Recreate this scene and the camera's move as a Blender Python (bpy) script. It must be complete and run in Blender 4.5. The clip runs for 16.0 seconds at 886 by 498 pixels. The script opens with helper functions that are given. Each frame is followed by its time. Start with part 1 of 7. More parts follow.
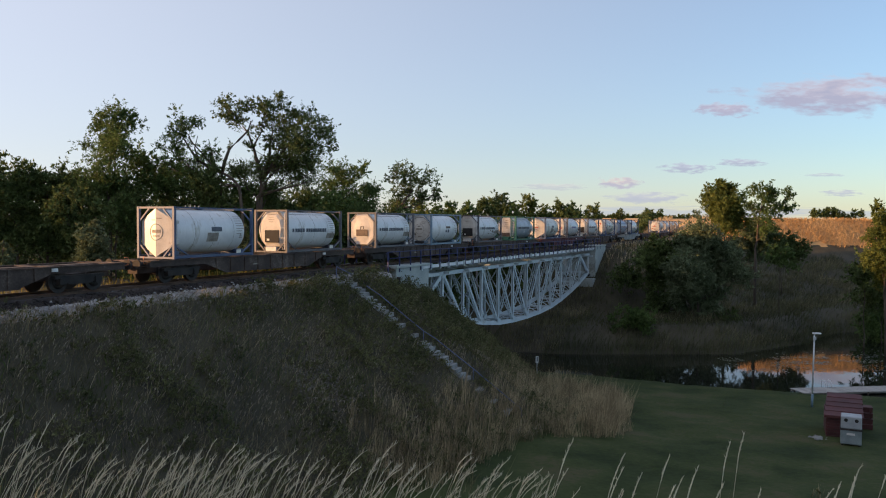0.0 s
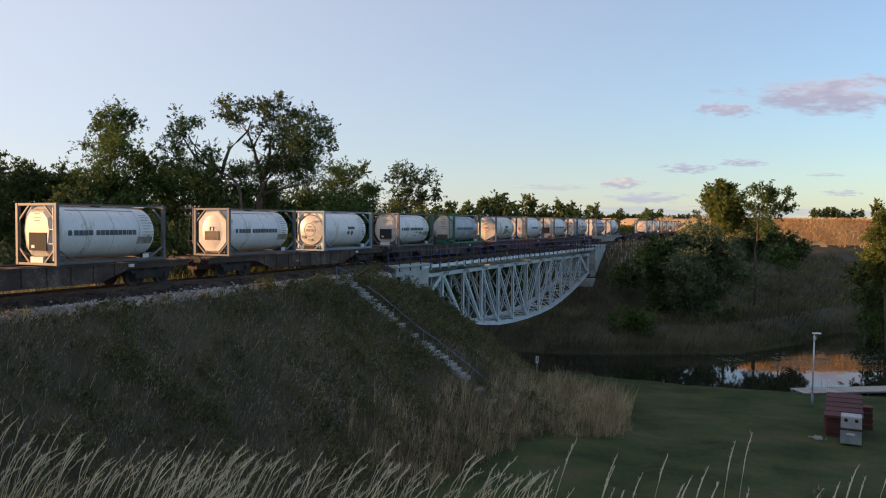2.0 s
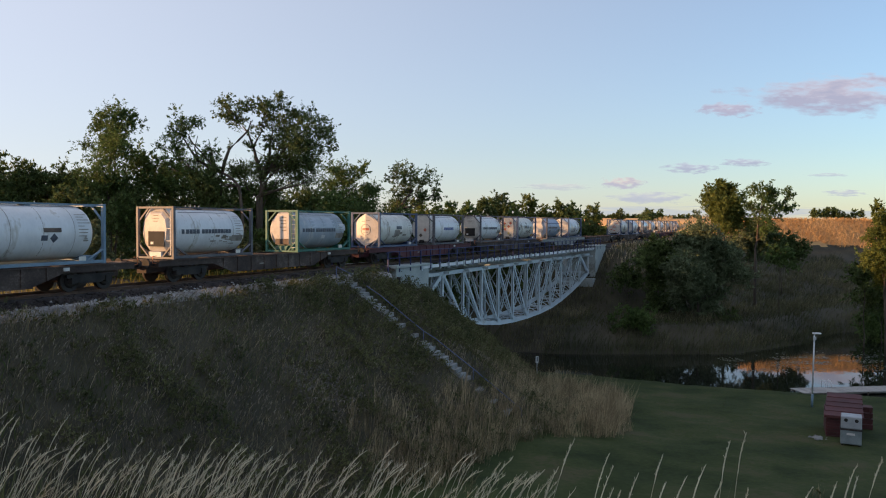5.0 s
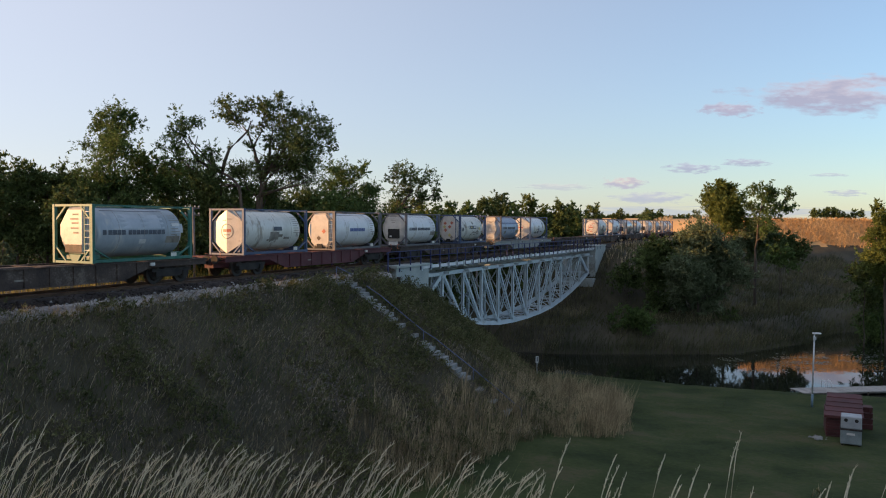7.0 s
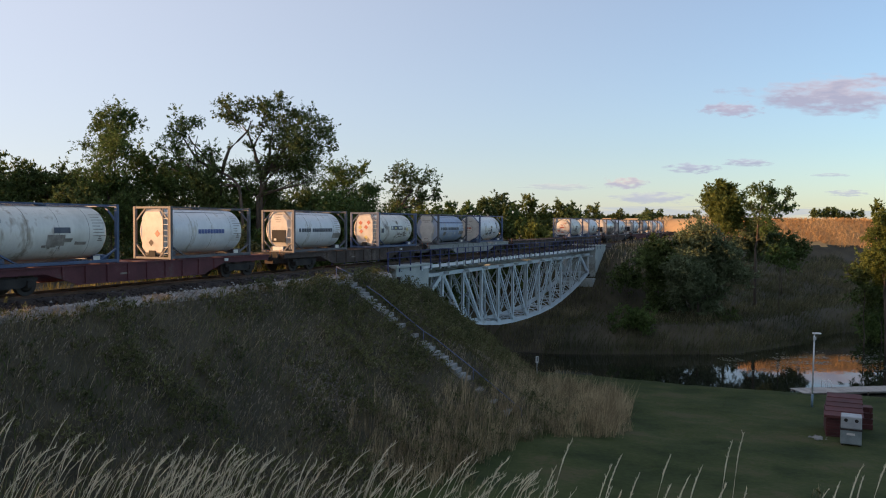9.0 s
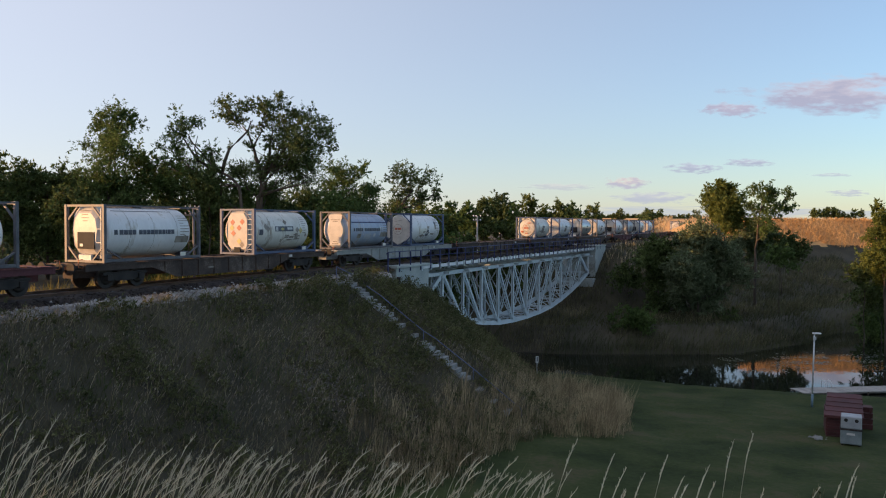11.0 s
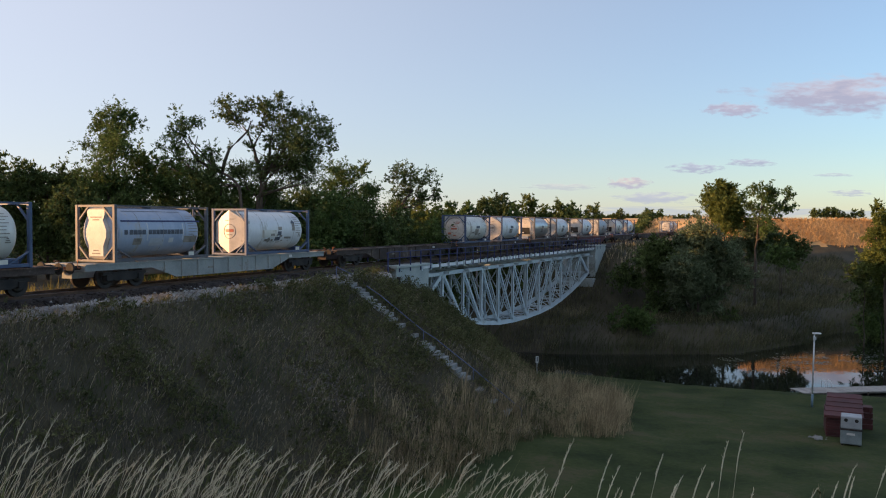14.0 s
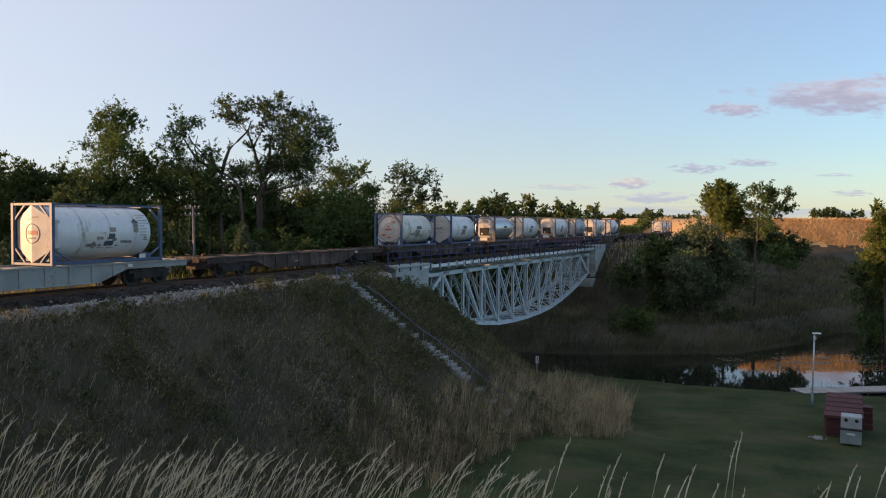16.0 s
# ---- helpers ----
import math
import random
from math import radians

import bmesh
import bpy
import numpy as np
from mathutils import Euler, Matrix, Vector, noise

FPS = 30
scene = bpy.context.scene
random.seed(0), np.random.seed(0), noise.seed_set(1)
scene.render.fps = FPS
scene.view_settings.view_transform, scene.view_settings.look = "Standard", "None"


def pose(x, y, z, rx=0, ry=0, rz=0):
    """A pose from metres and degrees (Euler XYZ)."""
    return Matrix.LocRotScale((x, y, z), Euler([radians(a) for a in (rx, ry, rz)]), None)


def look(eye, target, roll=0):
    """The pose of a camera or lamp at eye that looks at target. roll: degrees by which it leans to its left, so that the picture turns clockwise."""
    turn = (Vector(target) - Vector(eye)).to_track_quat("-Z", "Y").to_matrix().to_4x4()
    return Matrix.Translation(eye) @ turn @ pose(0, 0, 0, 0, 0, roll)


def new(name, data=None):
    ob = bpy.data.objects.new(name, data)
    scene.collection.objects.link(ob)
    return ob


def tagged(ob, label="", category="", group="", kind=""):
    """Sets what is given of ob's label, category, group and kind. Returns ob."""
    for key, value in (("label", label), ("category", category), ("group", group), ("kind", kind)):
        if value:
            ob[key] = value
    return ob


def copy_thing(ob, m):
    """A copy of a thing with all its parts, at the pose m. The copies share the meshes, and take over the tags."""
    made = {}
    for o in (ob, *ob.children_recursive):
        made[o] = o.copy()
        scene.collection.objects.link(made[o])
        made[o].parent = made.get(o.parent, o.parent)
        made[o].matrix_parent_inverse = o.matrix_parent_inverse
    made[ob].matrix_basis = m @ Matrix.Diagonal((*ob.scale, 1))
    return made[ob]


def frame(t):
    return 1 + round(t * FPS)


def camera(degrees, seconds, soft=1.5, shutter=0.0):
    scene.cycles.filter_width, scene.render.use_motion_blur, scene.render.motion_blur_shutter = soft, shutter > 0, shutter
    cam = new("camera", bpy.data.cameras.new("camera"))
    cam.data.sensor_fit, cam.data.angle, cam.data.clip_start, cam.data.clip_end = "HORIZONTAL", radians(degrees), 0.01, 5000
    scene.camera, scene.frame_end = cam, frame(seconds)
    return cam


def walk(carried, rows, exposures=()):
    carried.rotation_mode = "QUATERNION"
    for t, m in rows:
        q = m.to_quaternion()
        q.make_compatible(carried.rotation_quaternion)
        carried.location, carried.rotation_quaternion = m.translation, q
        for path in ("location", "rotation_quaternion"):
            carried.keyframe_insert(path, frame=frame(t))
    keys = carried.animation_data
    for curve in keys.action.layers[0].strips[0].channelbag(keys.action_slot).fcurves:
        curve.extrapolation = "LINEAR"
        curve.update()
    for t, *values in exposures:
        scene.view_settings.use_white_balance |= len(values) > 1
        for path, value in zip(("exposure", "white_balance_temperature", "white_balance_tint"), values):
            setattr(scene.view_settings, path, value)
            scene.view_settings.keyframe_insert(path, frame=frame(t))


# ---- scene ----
# The still camera, on a grassy knoll beside the line
cam = camera(59.577, 16.0, soft=1.1)
CAM_Z = 14.3
EYE = (0.0, 0.0, CAM_Z)
AIM = (0.0, 100.0 * math.cos(0.03088), CAM_Z - 100.0 * math.sin(0.03088))
walk(cam, [(0.0, look(EYE, AIM, 0.41)), (16.0, look(EYE, AIM, 0.41))], exposures=[(0.0, 0.84, 5950, 13), (16.0, 0.84, 5950, 13)])

# Evening light: a low sun from the side, and the sky
SUN_AZ, SUN_EL = radians(264.0), radians(6.5)
SUN_DIR = Vector((math.sin(SUN_AZ) * math.cos(SUN_EL), math.cos(SUN_AZ) * math.cos(SUN_EL), math.sin(SUN_EL)))
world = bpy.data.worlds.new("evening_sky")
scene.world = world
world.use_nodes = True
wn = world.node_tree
sky = wn.nodes.new("ShaderNodeTexSky")
sky.sky_type = "NISHITA"
sky.sun_disc = False
sky.sun_elevation, sky.sun_rotation = SUN_EL, SUN_AZ
sky.air_density, sky.dust_density, sky.ozone_density = 1.0, 0.3, 2.7
bg = wn.nodes["Background"]
bg.inputs["Strength"].default_value = 0.15
pale = wn.nodes.new("ShaderNodeHueSaturation")
pale.inputs["Saturation"].default_value = 0.84
wn.links.new(sky.outputs["Color"], pale.inputs["Color"])
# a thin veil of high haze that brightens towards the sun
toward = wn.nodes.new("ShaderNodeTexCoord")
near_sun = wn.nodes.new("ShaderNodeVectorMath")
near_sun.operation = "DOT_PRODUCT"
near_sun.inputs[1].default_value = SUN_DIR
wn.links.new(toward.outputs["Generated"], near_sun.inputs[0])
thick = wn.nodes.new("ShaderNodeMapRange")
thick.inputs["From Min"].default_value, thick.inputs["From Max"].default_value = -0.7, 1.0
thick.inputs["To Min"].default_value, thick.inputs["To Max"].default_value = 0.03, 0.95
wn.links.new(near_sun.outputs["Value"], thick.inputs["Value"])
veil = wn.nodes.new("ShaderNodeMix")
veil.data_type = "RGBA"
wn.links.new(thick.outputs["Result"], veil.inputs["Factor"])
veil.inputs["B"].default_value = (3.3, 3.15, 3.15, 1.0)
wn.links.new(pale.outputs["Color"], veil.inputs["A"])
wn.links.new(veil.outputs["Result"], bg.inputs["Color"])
sun_data = bpy.data.lights.new("sun", "SUN")
sun_data.energy, sun_data.angle, sun_data.color = 5.0, radians(0.6), (1.0, 0.52, 0.2)
sun = new("sun", sun_data)
sun.matrix_world = look(SUN_DIR * 200.0, (0, 0, 0))


# ---- materials ----
def ramp(nt, fac, stops):
    r = nt.nodes.new("ShaderNodeValToRGB")
    while len(r.color_ramp.elements) < len(stops):
        r.color_ramp.elements.new(0.5)
    for e, (pos, col) in zip(r.color_ramp.elements, stops):
        e.position, e.color = pos, (*col, 1.0)
    nt.links.new(fac, r.inputs["Fac"])
    return r.outputs["Color"]


def surf(name, c1, c2, rough=0.7, metal=0.0, scale=3.0, fine=40.0, bump=0.1, vary="", spread=0.35, stretch=(1, 1, 1), wear=None, wear_at=0.62, translucent=0.0, spec=0.5):
    """Two-scale noise between two colours, fine relief; vary: 'object' or 'island' for piece-to-piece change of tone."""
    m = bpy.data.materials.new(name)
    m.use_nodes = True
    nt = m.node_tree
    b = nt.nodes["Principled BSDF"]
    tc = nt.nodes.new("ShaderNodeTexCoord")
    mp = nt.nodes.new("ShaderNodeMapping")
    mp.inputs["Scale"].default_value = stretch
    nt.links.new(tc.outputs["Object"], mp.inputs["Vector"])
    n1 = nt.nodes.new("ShaderNodeTexNoise")
    n1.inputs["Scale"].default_value, n1.inputs["Detail"].default_value = scale, 6.0
    n2 = nt.nodes.new("ShaderNodeTexNoise")
    n2.inputs["Scale"].default_value, n2.inputs["Detail"].default_value = fine, 4.0
    for n in (n1, n2):
        nt.links.new(mp.outputs["Vector"], n.inputs["Vector"])
    mix = nt.nodes.new("ShaderNodeMath")
    mix.operation = "MULTIPLY_ADD"
    nt.links.new(n2.outputs["Fac"], mix.inputs[0])
    mix.inputs[1].default_value = 0.4
    nt.links.new(n1.outputs["Fac"], mix.inputs[2])
    sub = nt.nodes.new("ShaderNodeMath")
    sub.operation = "SUBTRACT"
    nt.links.new(mix.outputs[0], sub.inputs[0])
    sub.inputs[1].default_value = 0.2
    stops = [(0.32, c1), (0.68, c2)]
    if wear:
        stops = [(0.3, c1), (wear_at - 0.06, c2), (wear_at + 0.06, wear)]
    col = ramp(nt, sub.outputs[0], stops)
    if vary:
        if vary == "object":
            rnd = nt.nodes.new("ShaderNodeObjectInfo").outputs["Random"]
        else:
            rnd = nt.nodes.new("ShaderNodeNewGeometry").outputs["Random Per Island"]
        hsv = nt.nodes.new("ShaderNodeHueSaturation")
        mr = nt.nodes.new("ShaderNodeMapRange")
        mr.inputs["To Min"].default_value, mr.inputs["To Max"].default_value = 1.0 - spread, 1.0 + spread
        nt.links.new(rnd, mr.inputs["Value"])
        nt.links.new(mr.outputs["Result"], hsv.inputs["Value"])
        nt.links.new(col, hsv.inputs["Color"])
        col = hsv.outputs["Color"]
    nt.links.new(col, b.inputs["Base Color"])
    b.inputs["Roughness"].default_value, b.inputs["Metallic"].default_value = rough, metal
    b.inputs["Specular IOR Level"].default_value = spec
    if bump:
        bp = nt.nodes.new("ShaderNodeBump")
        bp.inputs["Strength"].default_value = bump
        bp.inputs["Distance"].default_value = 0.02
        nt.links.new(sub.outputs[0], bp.inputs["Height"])
        nt.links.new(bp.outputs["Normal"], b.inputs["Normal"])
    if translucent:
        tr = nt.nodes.new("ShaderNodeBsdfTranslucent")
        nt.links.new(col, tr.inputs["Color"])
        ms = nt.nodes.new("ShaderNodeMixShader")
        ms.inputs["Fac"].default_value = translucent
        nt.links.new(b.outputs["BSDF"], ms.inputs[1])
        nt.links.new(tr.outputs["BSDF"], ms.inputs[2])
        nt.links.new(ms.outputs["Shader"], nt.nodes["Material Output"].inputs["Surface"])
    return m


M = {
    "earth": surf("earth", (0.03, 0.028, 0.016), (0.06, 0.052, 0.031), 0.95, scale=0.35, fine=6.0, bump=0.5),
    "lawn": surf("lawn", (0.019, 0.031, 0.008), (0.046, 0.06, 0.018), 0.95, scale=0.3, fine=4.0, bump=0.6, spec=0.15, wear=(0.07, 0.068, 0.032), wear_at=0.62),
    "field": surf("field", (0.36, 0.22, 0.09), (0.5, 0.33, 0.14), 0.95, scale=0.05, fine=1.5, bump=0.3),
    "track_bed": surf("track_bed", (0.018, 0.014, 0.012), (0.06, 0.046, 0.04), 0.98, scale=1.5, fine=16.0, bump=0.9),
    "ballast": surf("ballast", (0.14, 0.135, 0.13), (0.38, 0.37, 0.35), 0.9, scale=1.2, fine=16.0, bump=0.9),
    "rail_steel": surf("rail_steel", (0.06, 0.035, 0.025), (0.12, 0.075, 0.05), 0.6, 0.5, 2.0, 30.0),
    "sleeper": surf("sleeper", (0.05, 0.04, 0.034), (0.12, 0.10, 0.085), 0.85, 0, 2.0, 20.0, 0.4, "object"),
    "bridge_paint": surf("bridge_paint", (0.46, 0.54, 0.57), (0.58, 0.65, 0.67), 0.55, 0.0, 0.6, 12.0, 0.05, "object", 0.06, wear=(0.3, 0.3, 0.27), wear_at=0.72),
    "deck_timber": surf("deck_timber", (0.02, 0.017, 0.02), (0.05, 0.042, 0.045), 0.9, 0, 2.0, 20.0, 0.4, "object", spec=0.15),
    "deck_plate": surf("deck_plate", (0.66, 0.69, 0.7), (0.8, 0.82, 0.83), 0.6, 0.0, 1.0, 14.0, 0.1, "object", 0.1),
    "navy_rail": surf("navy_rail", (0.016, 0.022, 0.085), (0.034, 0.044, 0.13), 0.6, 0.0, 3.0, 30.0, 0.05),
    "concrete": surf("concrete", (0.3, 0.34, 0.33), (0.42, 0.46, 0.44), 0.9, 0, 0.5, 9.0, 0.3, wear=(0.24, 0.25, 0.22), wear_at=0.66),
    "step_stone": surf("step_stone", (0.16, 0.165, 0.16), (0.29, 0.295, 0.285), 0.9, 0, 1.5, 12.0, 0.4, "object", 0.2),
    "tank_white": surf("tank_white", (0.60, 0.61, 0.61), (0.74, 0.75, 0.75), 0.33, 0.0, 0.8, 7.0, 0.02, stretch=(1, 1, 0.35), wear=(0.5, 0.48, 0.43), wear_at=0.7),
    "tank_cream": surf("tank_cream", (0.55, 0.54, 0.48), (0.7, 0.69, 0.63), 0.36, 0.0, 0.9, 7.0, 0.02, stretch=(1, 1, 0.35), wear=(0.4, 0.36, 0.29), wear_at=0.66),
    "tank_grey": surf("tank_grey", (0.26, 0.30, 0.34), (0.36, 0.40, 0.44), 0.4, 0.0, 0.9, 7.0, 0.02, stretch=(1, 1, 0.35), wear=(0.5, 0.5, 0.47), wear_at=0.68),
    "tank_blue": surf("tank_blue", (0.27, 0.33, 0.44), (0.37, 0.43, 0.54), 0.4, 0.0, 0.9, 7.0, 0.02, stretch=(1, 1, 0.35), wear=(0.4, 0.4, 0.4), wear_at=0.68),
    "tank_steel": surf("tank_steel", (0.45, 0.45, 0.44), (0.6, 0.6, 0.58), 0.3, 0.6, 0.9, 7.0, 0.02, stretch=(1, 1, 0.35)),
    "frame_blue": surf("frame_blue", (0.036, 0.060, 0.126), (0.060, 0.096, 0.180), 0.5, 0, 1.5, 20.0, 0.05, wear=(0.120, 0.096, 0.078), wear_at=0.7),
    "frame_light_blue": surf("frame_light_blue", (0.120, 0.198, 0.276), (0.180, 0.264, 0.336), 0.5, 0, 1.5, 20.0, 0.05, wear=(0.180, 0.150, 0.120), wear_at=0.72),
    "frame_grey": surf("frame_grey", (0.055, 0.058, 0.07), (0.11, 0.112, 0.125), 0.55, 0, 1.5, 20.0, 0.05, wear=(0.120, 0.084, 0.060), wear_at=0.7),
    "frame_green": surf("frame_green", (0.012, 0.096, 0.072), (0.030, 0.150, 0.114), 0.5, 0, 1.5, 20.0, 0.05, wear=(0.108, 0.096, 0.078), wear_at=0.7),
    "letter_dark": surf("letter_dark", (0.045, 0.055, 0.08), (0.09, 0.1, 0.125), 0.5, 0, 4.0, 30.0, 0),
    "letter_blue": surf("letter_blue", (0.07, 0.1, 0.26), (0.11, 0.15, 0.34), 0.5, 0, 4.0, 30.0, 0),
    "stain": surf("stain", (0.16, 0.14, 0.11), (0.34, 0.31, 0.27), 0.7, 0, 3.0, 20.0, 0),
    "plate_white": surf("plate_white", (0.5, 0.5, 0.48), (0.64, 0.64, 0.62), 0.5, 0, 4.0, 30.0, 0),
    "wagon_brown": surf("wagon_brown", (0.026, 0.018, 0.015), (0.07, 0.05, 0.04), 0.85, 0, 0.9, 14.0, 0.2, wear=(0.15, 0.12, 0.095), wear_at=0.64),
    "wagon_red": surf("wagon_red", (0.06, 0.016, 0.02), (0.1, 0.028, 0.034), 0.75, 0, 0.9, 14.0, 0.2, wear=(0.1, 0.07, 0.06), wear_at=0.68),
    "wagon_grey": surf("wagon_grey", (0.2, 0.215, 0.205), (0.31, 0.325, 0.31), 0.75, 0, 0.9, 14.0, 0.2, wear=(0.2, 0.17, 0.14), wear_at=0.68),
    "bogie": surf("bogie", (0.012, 0.011, 0.01), (0.035, 0.03, 0.026), 0.85, 0, 2.0, 20.0, 0.3),
    "wheel_steel": surf("wheel_steel", (0.018, 0.015, 0.013), (0.05, 0.042, 0.037), 0.7, 0.2, 2.0, 20.0, 0.1),
    "orange_paint": surf("orange_paint", (0.4, 0.12, 0.04), (0.55, 0.2, 0.08), 0.6, 0, 2.0, 20.0, 0.1),
    "bark": surf("bark", (0.035, 0.028, 0.022), (0.10, 0.08, 0.06), 0.95, 0, 1.2, 14.0, 0.8, stretch=(1, 1, 0.25)),
    "leaf_dark": surf("leaf_dark", (0.05, 0.08, 0.024), (0.112, 0.148, 0.046), 0.7, 0, 0.5, 3.0, 0, "island", 0.5, translucent=0.3, spec=0.25),
    "leaf_mid": surf("leaf_mid", (0.056, 0.098, 0.026), (0.115, 0.168, 0.048), 0.7, 0, 0.5, 3.0, 0, "island", 0.45, translucent=0.35, spec=0.25),
    "leaf_yellow": surf("leaf_yellow", (0.085, 0.112, 0.022), (0.16, 0.19, 0.045), 0.7, 0, 0.5, 3.0, 0, "island", 0.4, translucent=0.4, spec=0.25),
    "grass_bank": surf("grass_bank", (0.06, 0.066, 0.03), (0.2, 0.18, 0.1), 0.85, 0, 0.22, 1.3, 0, "island", 0.5, translucent=0.2, spec=0.2),
    "grass_green": surf("grass_green", (0.038, 0.066, 0.012), (0.095, 0.118, 0.028), 0.8, 0, 0.3, 3.0, 0, "island", 0.4, translucent=0.2, spec=0.2),
    "grass_dry": surf("grass_dry", (0.155, 0.122, 0.068), (0.53, 0.43, 0.265), 0.85, 0, 0.5, 3.0, 0, "island", 0.5, translucent=0.2, spec=0.2),
    "straw": surf("straw", (0.56, 0.51, 0.37), (0.82, 0.76, 0.59), 0.8, 0, 2.0, 20.0, 0, "island", 0.3, translucent=0.25, spec=0.2),
    "grass_fore": surf("grass_fore", (0.08, 0.11, 0.035), (0.2, 0.21, 0.1), 0.8, 0, 2.0, 10.0, 0, "island", 0.4, translucent=0.25, spec=0.2),
    "wood_grey": surf("wood_grey", (0.25, 0.24, 0.22), (0.4, 0.38, 0.35), 0.85, 0, 1.0, 20.0, 0.3, "object", 0.15, stretch=(0.3, 3, 1)),
    "red_wood": surf("red_wood", (0.048, 0.014, 0.014), (0.09, 0.026, 0.025), 0.7, 0, 1.0, 20.0, 0.2, "object", 0.2),
    "galvanised": surf("galvanised", (0.4, 0.43, 0.45), (0.58, 0.6, 0.62), 0.45, 0.4, 2.0, 20.0, 0.05),
    "bin_white": surf("bin_white", (0.25, 0.28, 0.3), (0.35, 0.38, 0.4), 0.5, 0, 2.0, 20.0, 0.05),
    "bin_grey": surf("bin_grey", (0.15, 0.19, 0.2), (0.23, 0.28, 0.29), 0.55, 0, 2.0, 20.0, 0.05),
    "black_hole": surf("black_hole", (0.008, 0.008, 0.008), (0.02, 0.02, 0.02), 0.8, 0, 2.0, 20.0, 0),
    "lamp_white": surf("lamp_white", (0.7, 0.72, 0.74), (0.82, 0.83, 0.84), 0.4, 0, 2.0, 20.0, 0),
    "lily": surf("lily", (0.09, 0.11, 0.06), (0.2, 0.2, 0.14), 0.35, 0, 2.0, 20.0, 0, "island", 0.4),
    "seed_brown": surf("seed_brown", (0.15, 0.13, 0.095), (0.36, 0.31, 0.24), 0.9, 0, 0.25, 3.0, 0, "island", 0.5, translucent=0.2, spec=0.2),
    "straw_field": surf("straw_field", (0.38, 0.23, 0.1), (0.6, 0.4, 0.19), 0.9, 0, 0.1, 1.0, 0, "island", 0.3, translucent=0.2, spec=0.2),
    "end_paint": surf("end_paint", (0.44, 0.42, 0.38), (0.58, 0.55, 0.50), 0.28, 0, 2.0, 12.0, 0.03, wear=(0.3, 0.25, 0.2), wear_at=0.7),
    "leaf_olive": surf("leaf_olive", (0.06, 0.074, 0.028), (0.15, 0.15, 0.066), 0.8, 0, 0.3, 3.0, 0, "island", 0.5, translucent=0.25, spec=0.2),
    "grass_sunlit_yellow": surf("grass_sunlit_yellow", (0.13, 0.12, 0.026), (0.28, 0.24, 0.06), 0.8, 0, 0.5, 3.0, 0, "island", 0.35, translucent=0.35, spec=0.2),
    "rail_grey_blue": surf("rail_grey_blue", (0.07, 0.09, 0.17), (0.11, 0.14, 0.24), 0.55, 0.0, 3.0, 30.0, 0.05),
    "grass_far": surf("grass_far", (0.036, 0.045, 0.02), (0.1, 0.105, 0.05), 0.85, 0, 0.12, 1.0, 0, "island", 0.4, translucent=0.2, spec=0.2),
    "leaf_sage": surf("leaf_sage", (0.08, 0.112, 0.056), (0.15, 0.185, 0.1), 0.85, 0, 0.5, 3.0, 0, "island", 0.4, translucent=0.25, spec=0.25),
    "tank_pale": surf("tank_pale", (0.36, 0.39, 0.43), (0.46, 0.49, 0.53), 0.4, 0.0, 0.9, 7.0, 0.02),
    "sticker_red": surf("sticker_red", (0.3, 0.07, 0.04), (0.45, 0.14, 0.08), 0.5, 0, 4.0, 30.0, 0),
    "sticker_yellow": surf("sticker_yellow", (0.4, 0.33, 0.1), (0.55, 0.46, 0.18), 0.5, 0, 4.0, 30.0, 0),
    "recess_brown": surf("recess_brown", (0.05, 0.038, 0.03), (0.14, 0.10, 0.075), 0.7, 0, 3.0, 20.0, 0.05),
    "bare_soil": surf("bare_soil", (0.1, 0.09, 0.078), (0.2, 0.18, 0.16), 0.95, 0, 0.8, 9.0, 0.6),
}


# ---- mesh helpers ----
def part(name, bm, material, parent=None, label=""):
    me = bpy.data.meshes.new(name)
    bm.normal_update()
    bm.to_mesh(me)
    bm.free()
    me.materials.append(M[material])
    ob = new(name, me)
    if parent:
        ob.parent = parent
    if label:
        ob["label"] = label
    return ob


def thing(name, m, label, category, group="", kind=""):
    ob = new(name)
    ob.matrix_world = m
    ob.empty_display_size = 0.2
    return tagged(ob, label, category, group, kind)


def box(bm, x0, y0, z0, x1, y1, z1, bevel=0.0):
    vs = [bm.verts.new(c) for c in ((x0, y0, z0), (x1, y0, z0), (x1, y1, z0), (x0, y1, z0), (x0, y0, z1), (x1, y0, z1), (x1, y1, z1), (x0, y1, z1))]
    fs = [bm.faces.new([vs[i] for i in q]) for q in ((0, 3, 2, 1), (4, 5, 6, 7), (0, 1, 5, 4), (1, 2, 6, 5), (2, 3, 7, 6), (3, 0, 4, 7))]
    if bevel:
        es = list({e for f in fs for e in f.edges})
        bmesh.ops.bevel(bm, geom=es, offset=bevel, segments=1, affect="EDGES")
    return bm


def boxes(*rows, bevel=0.0):
    bm = bmesh.new()
    for r in rows:
        box(bm, *r, bevel=bevel)
    return bm


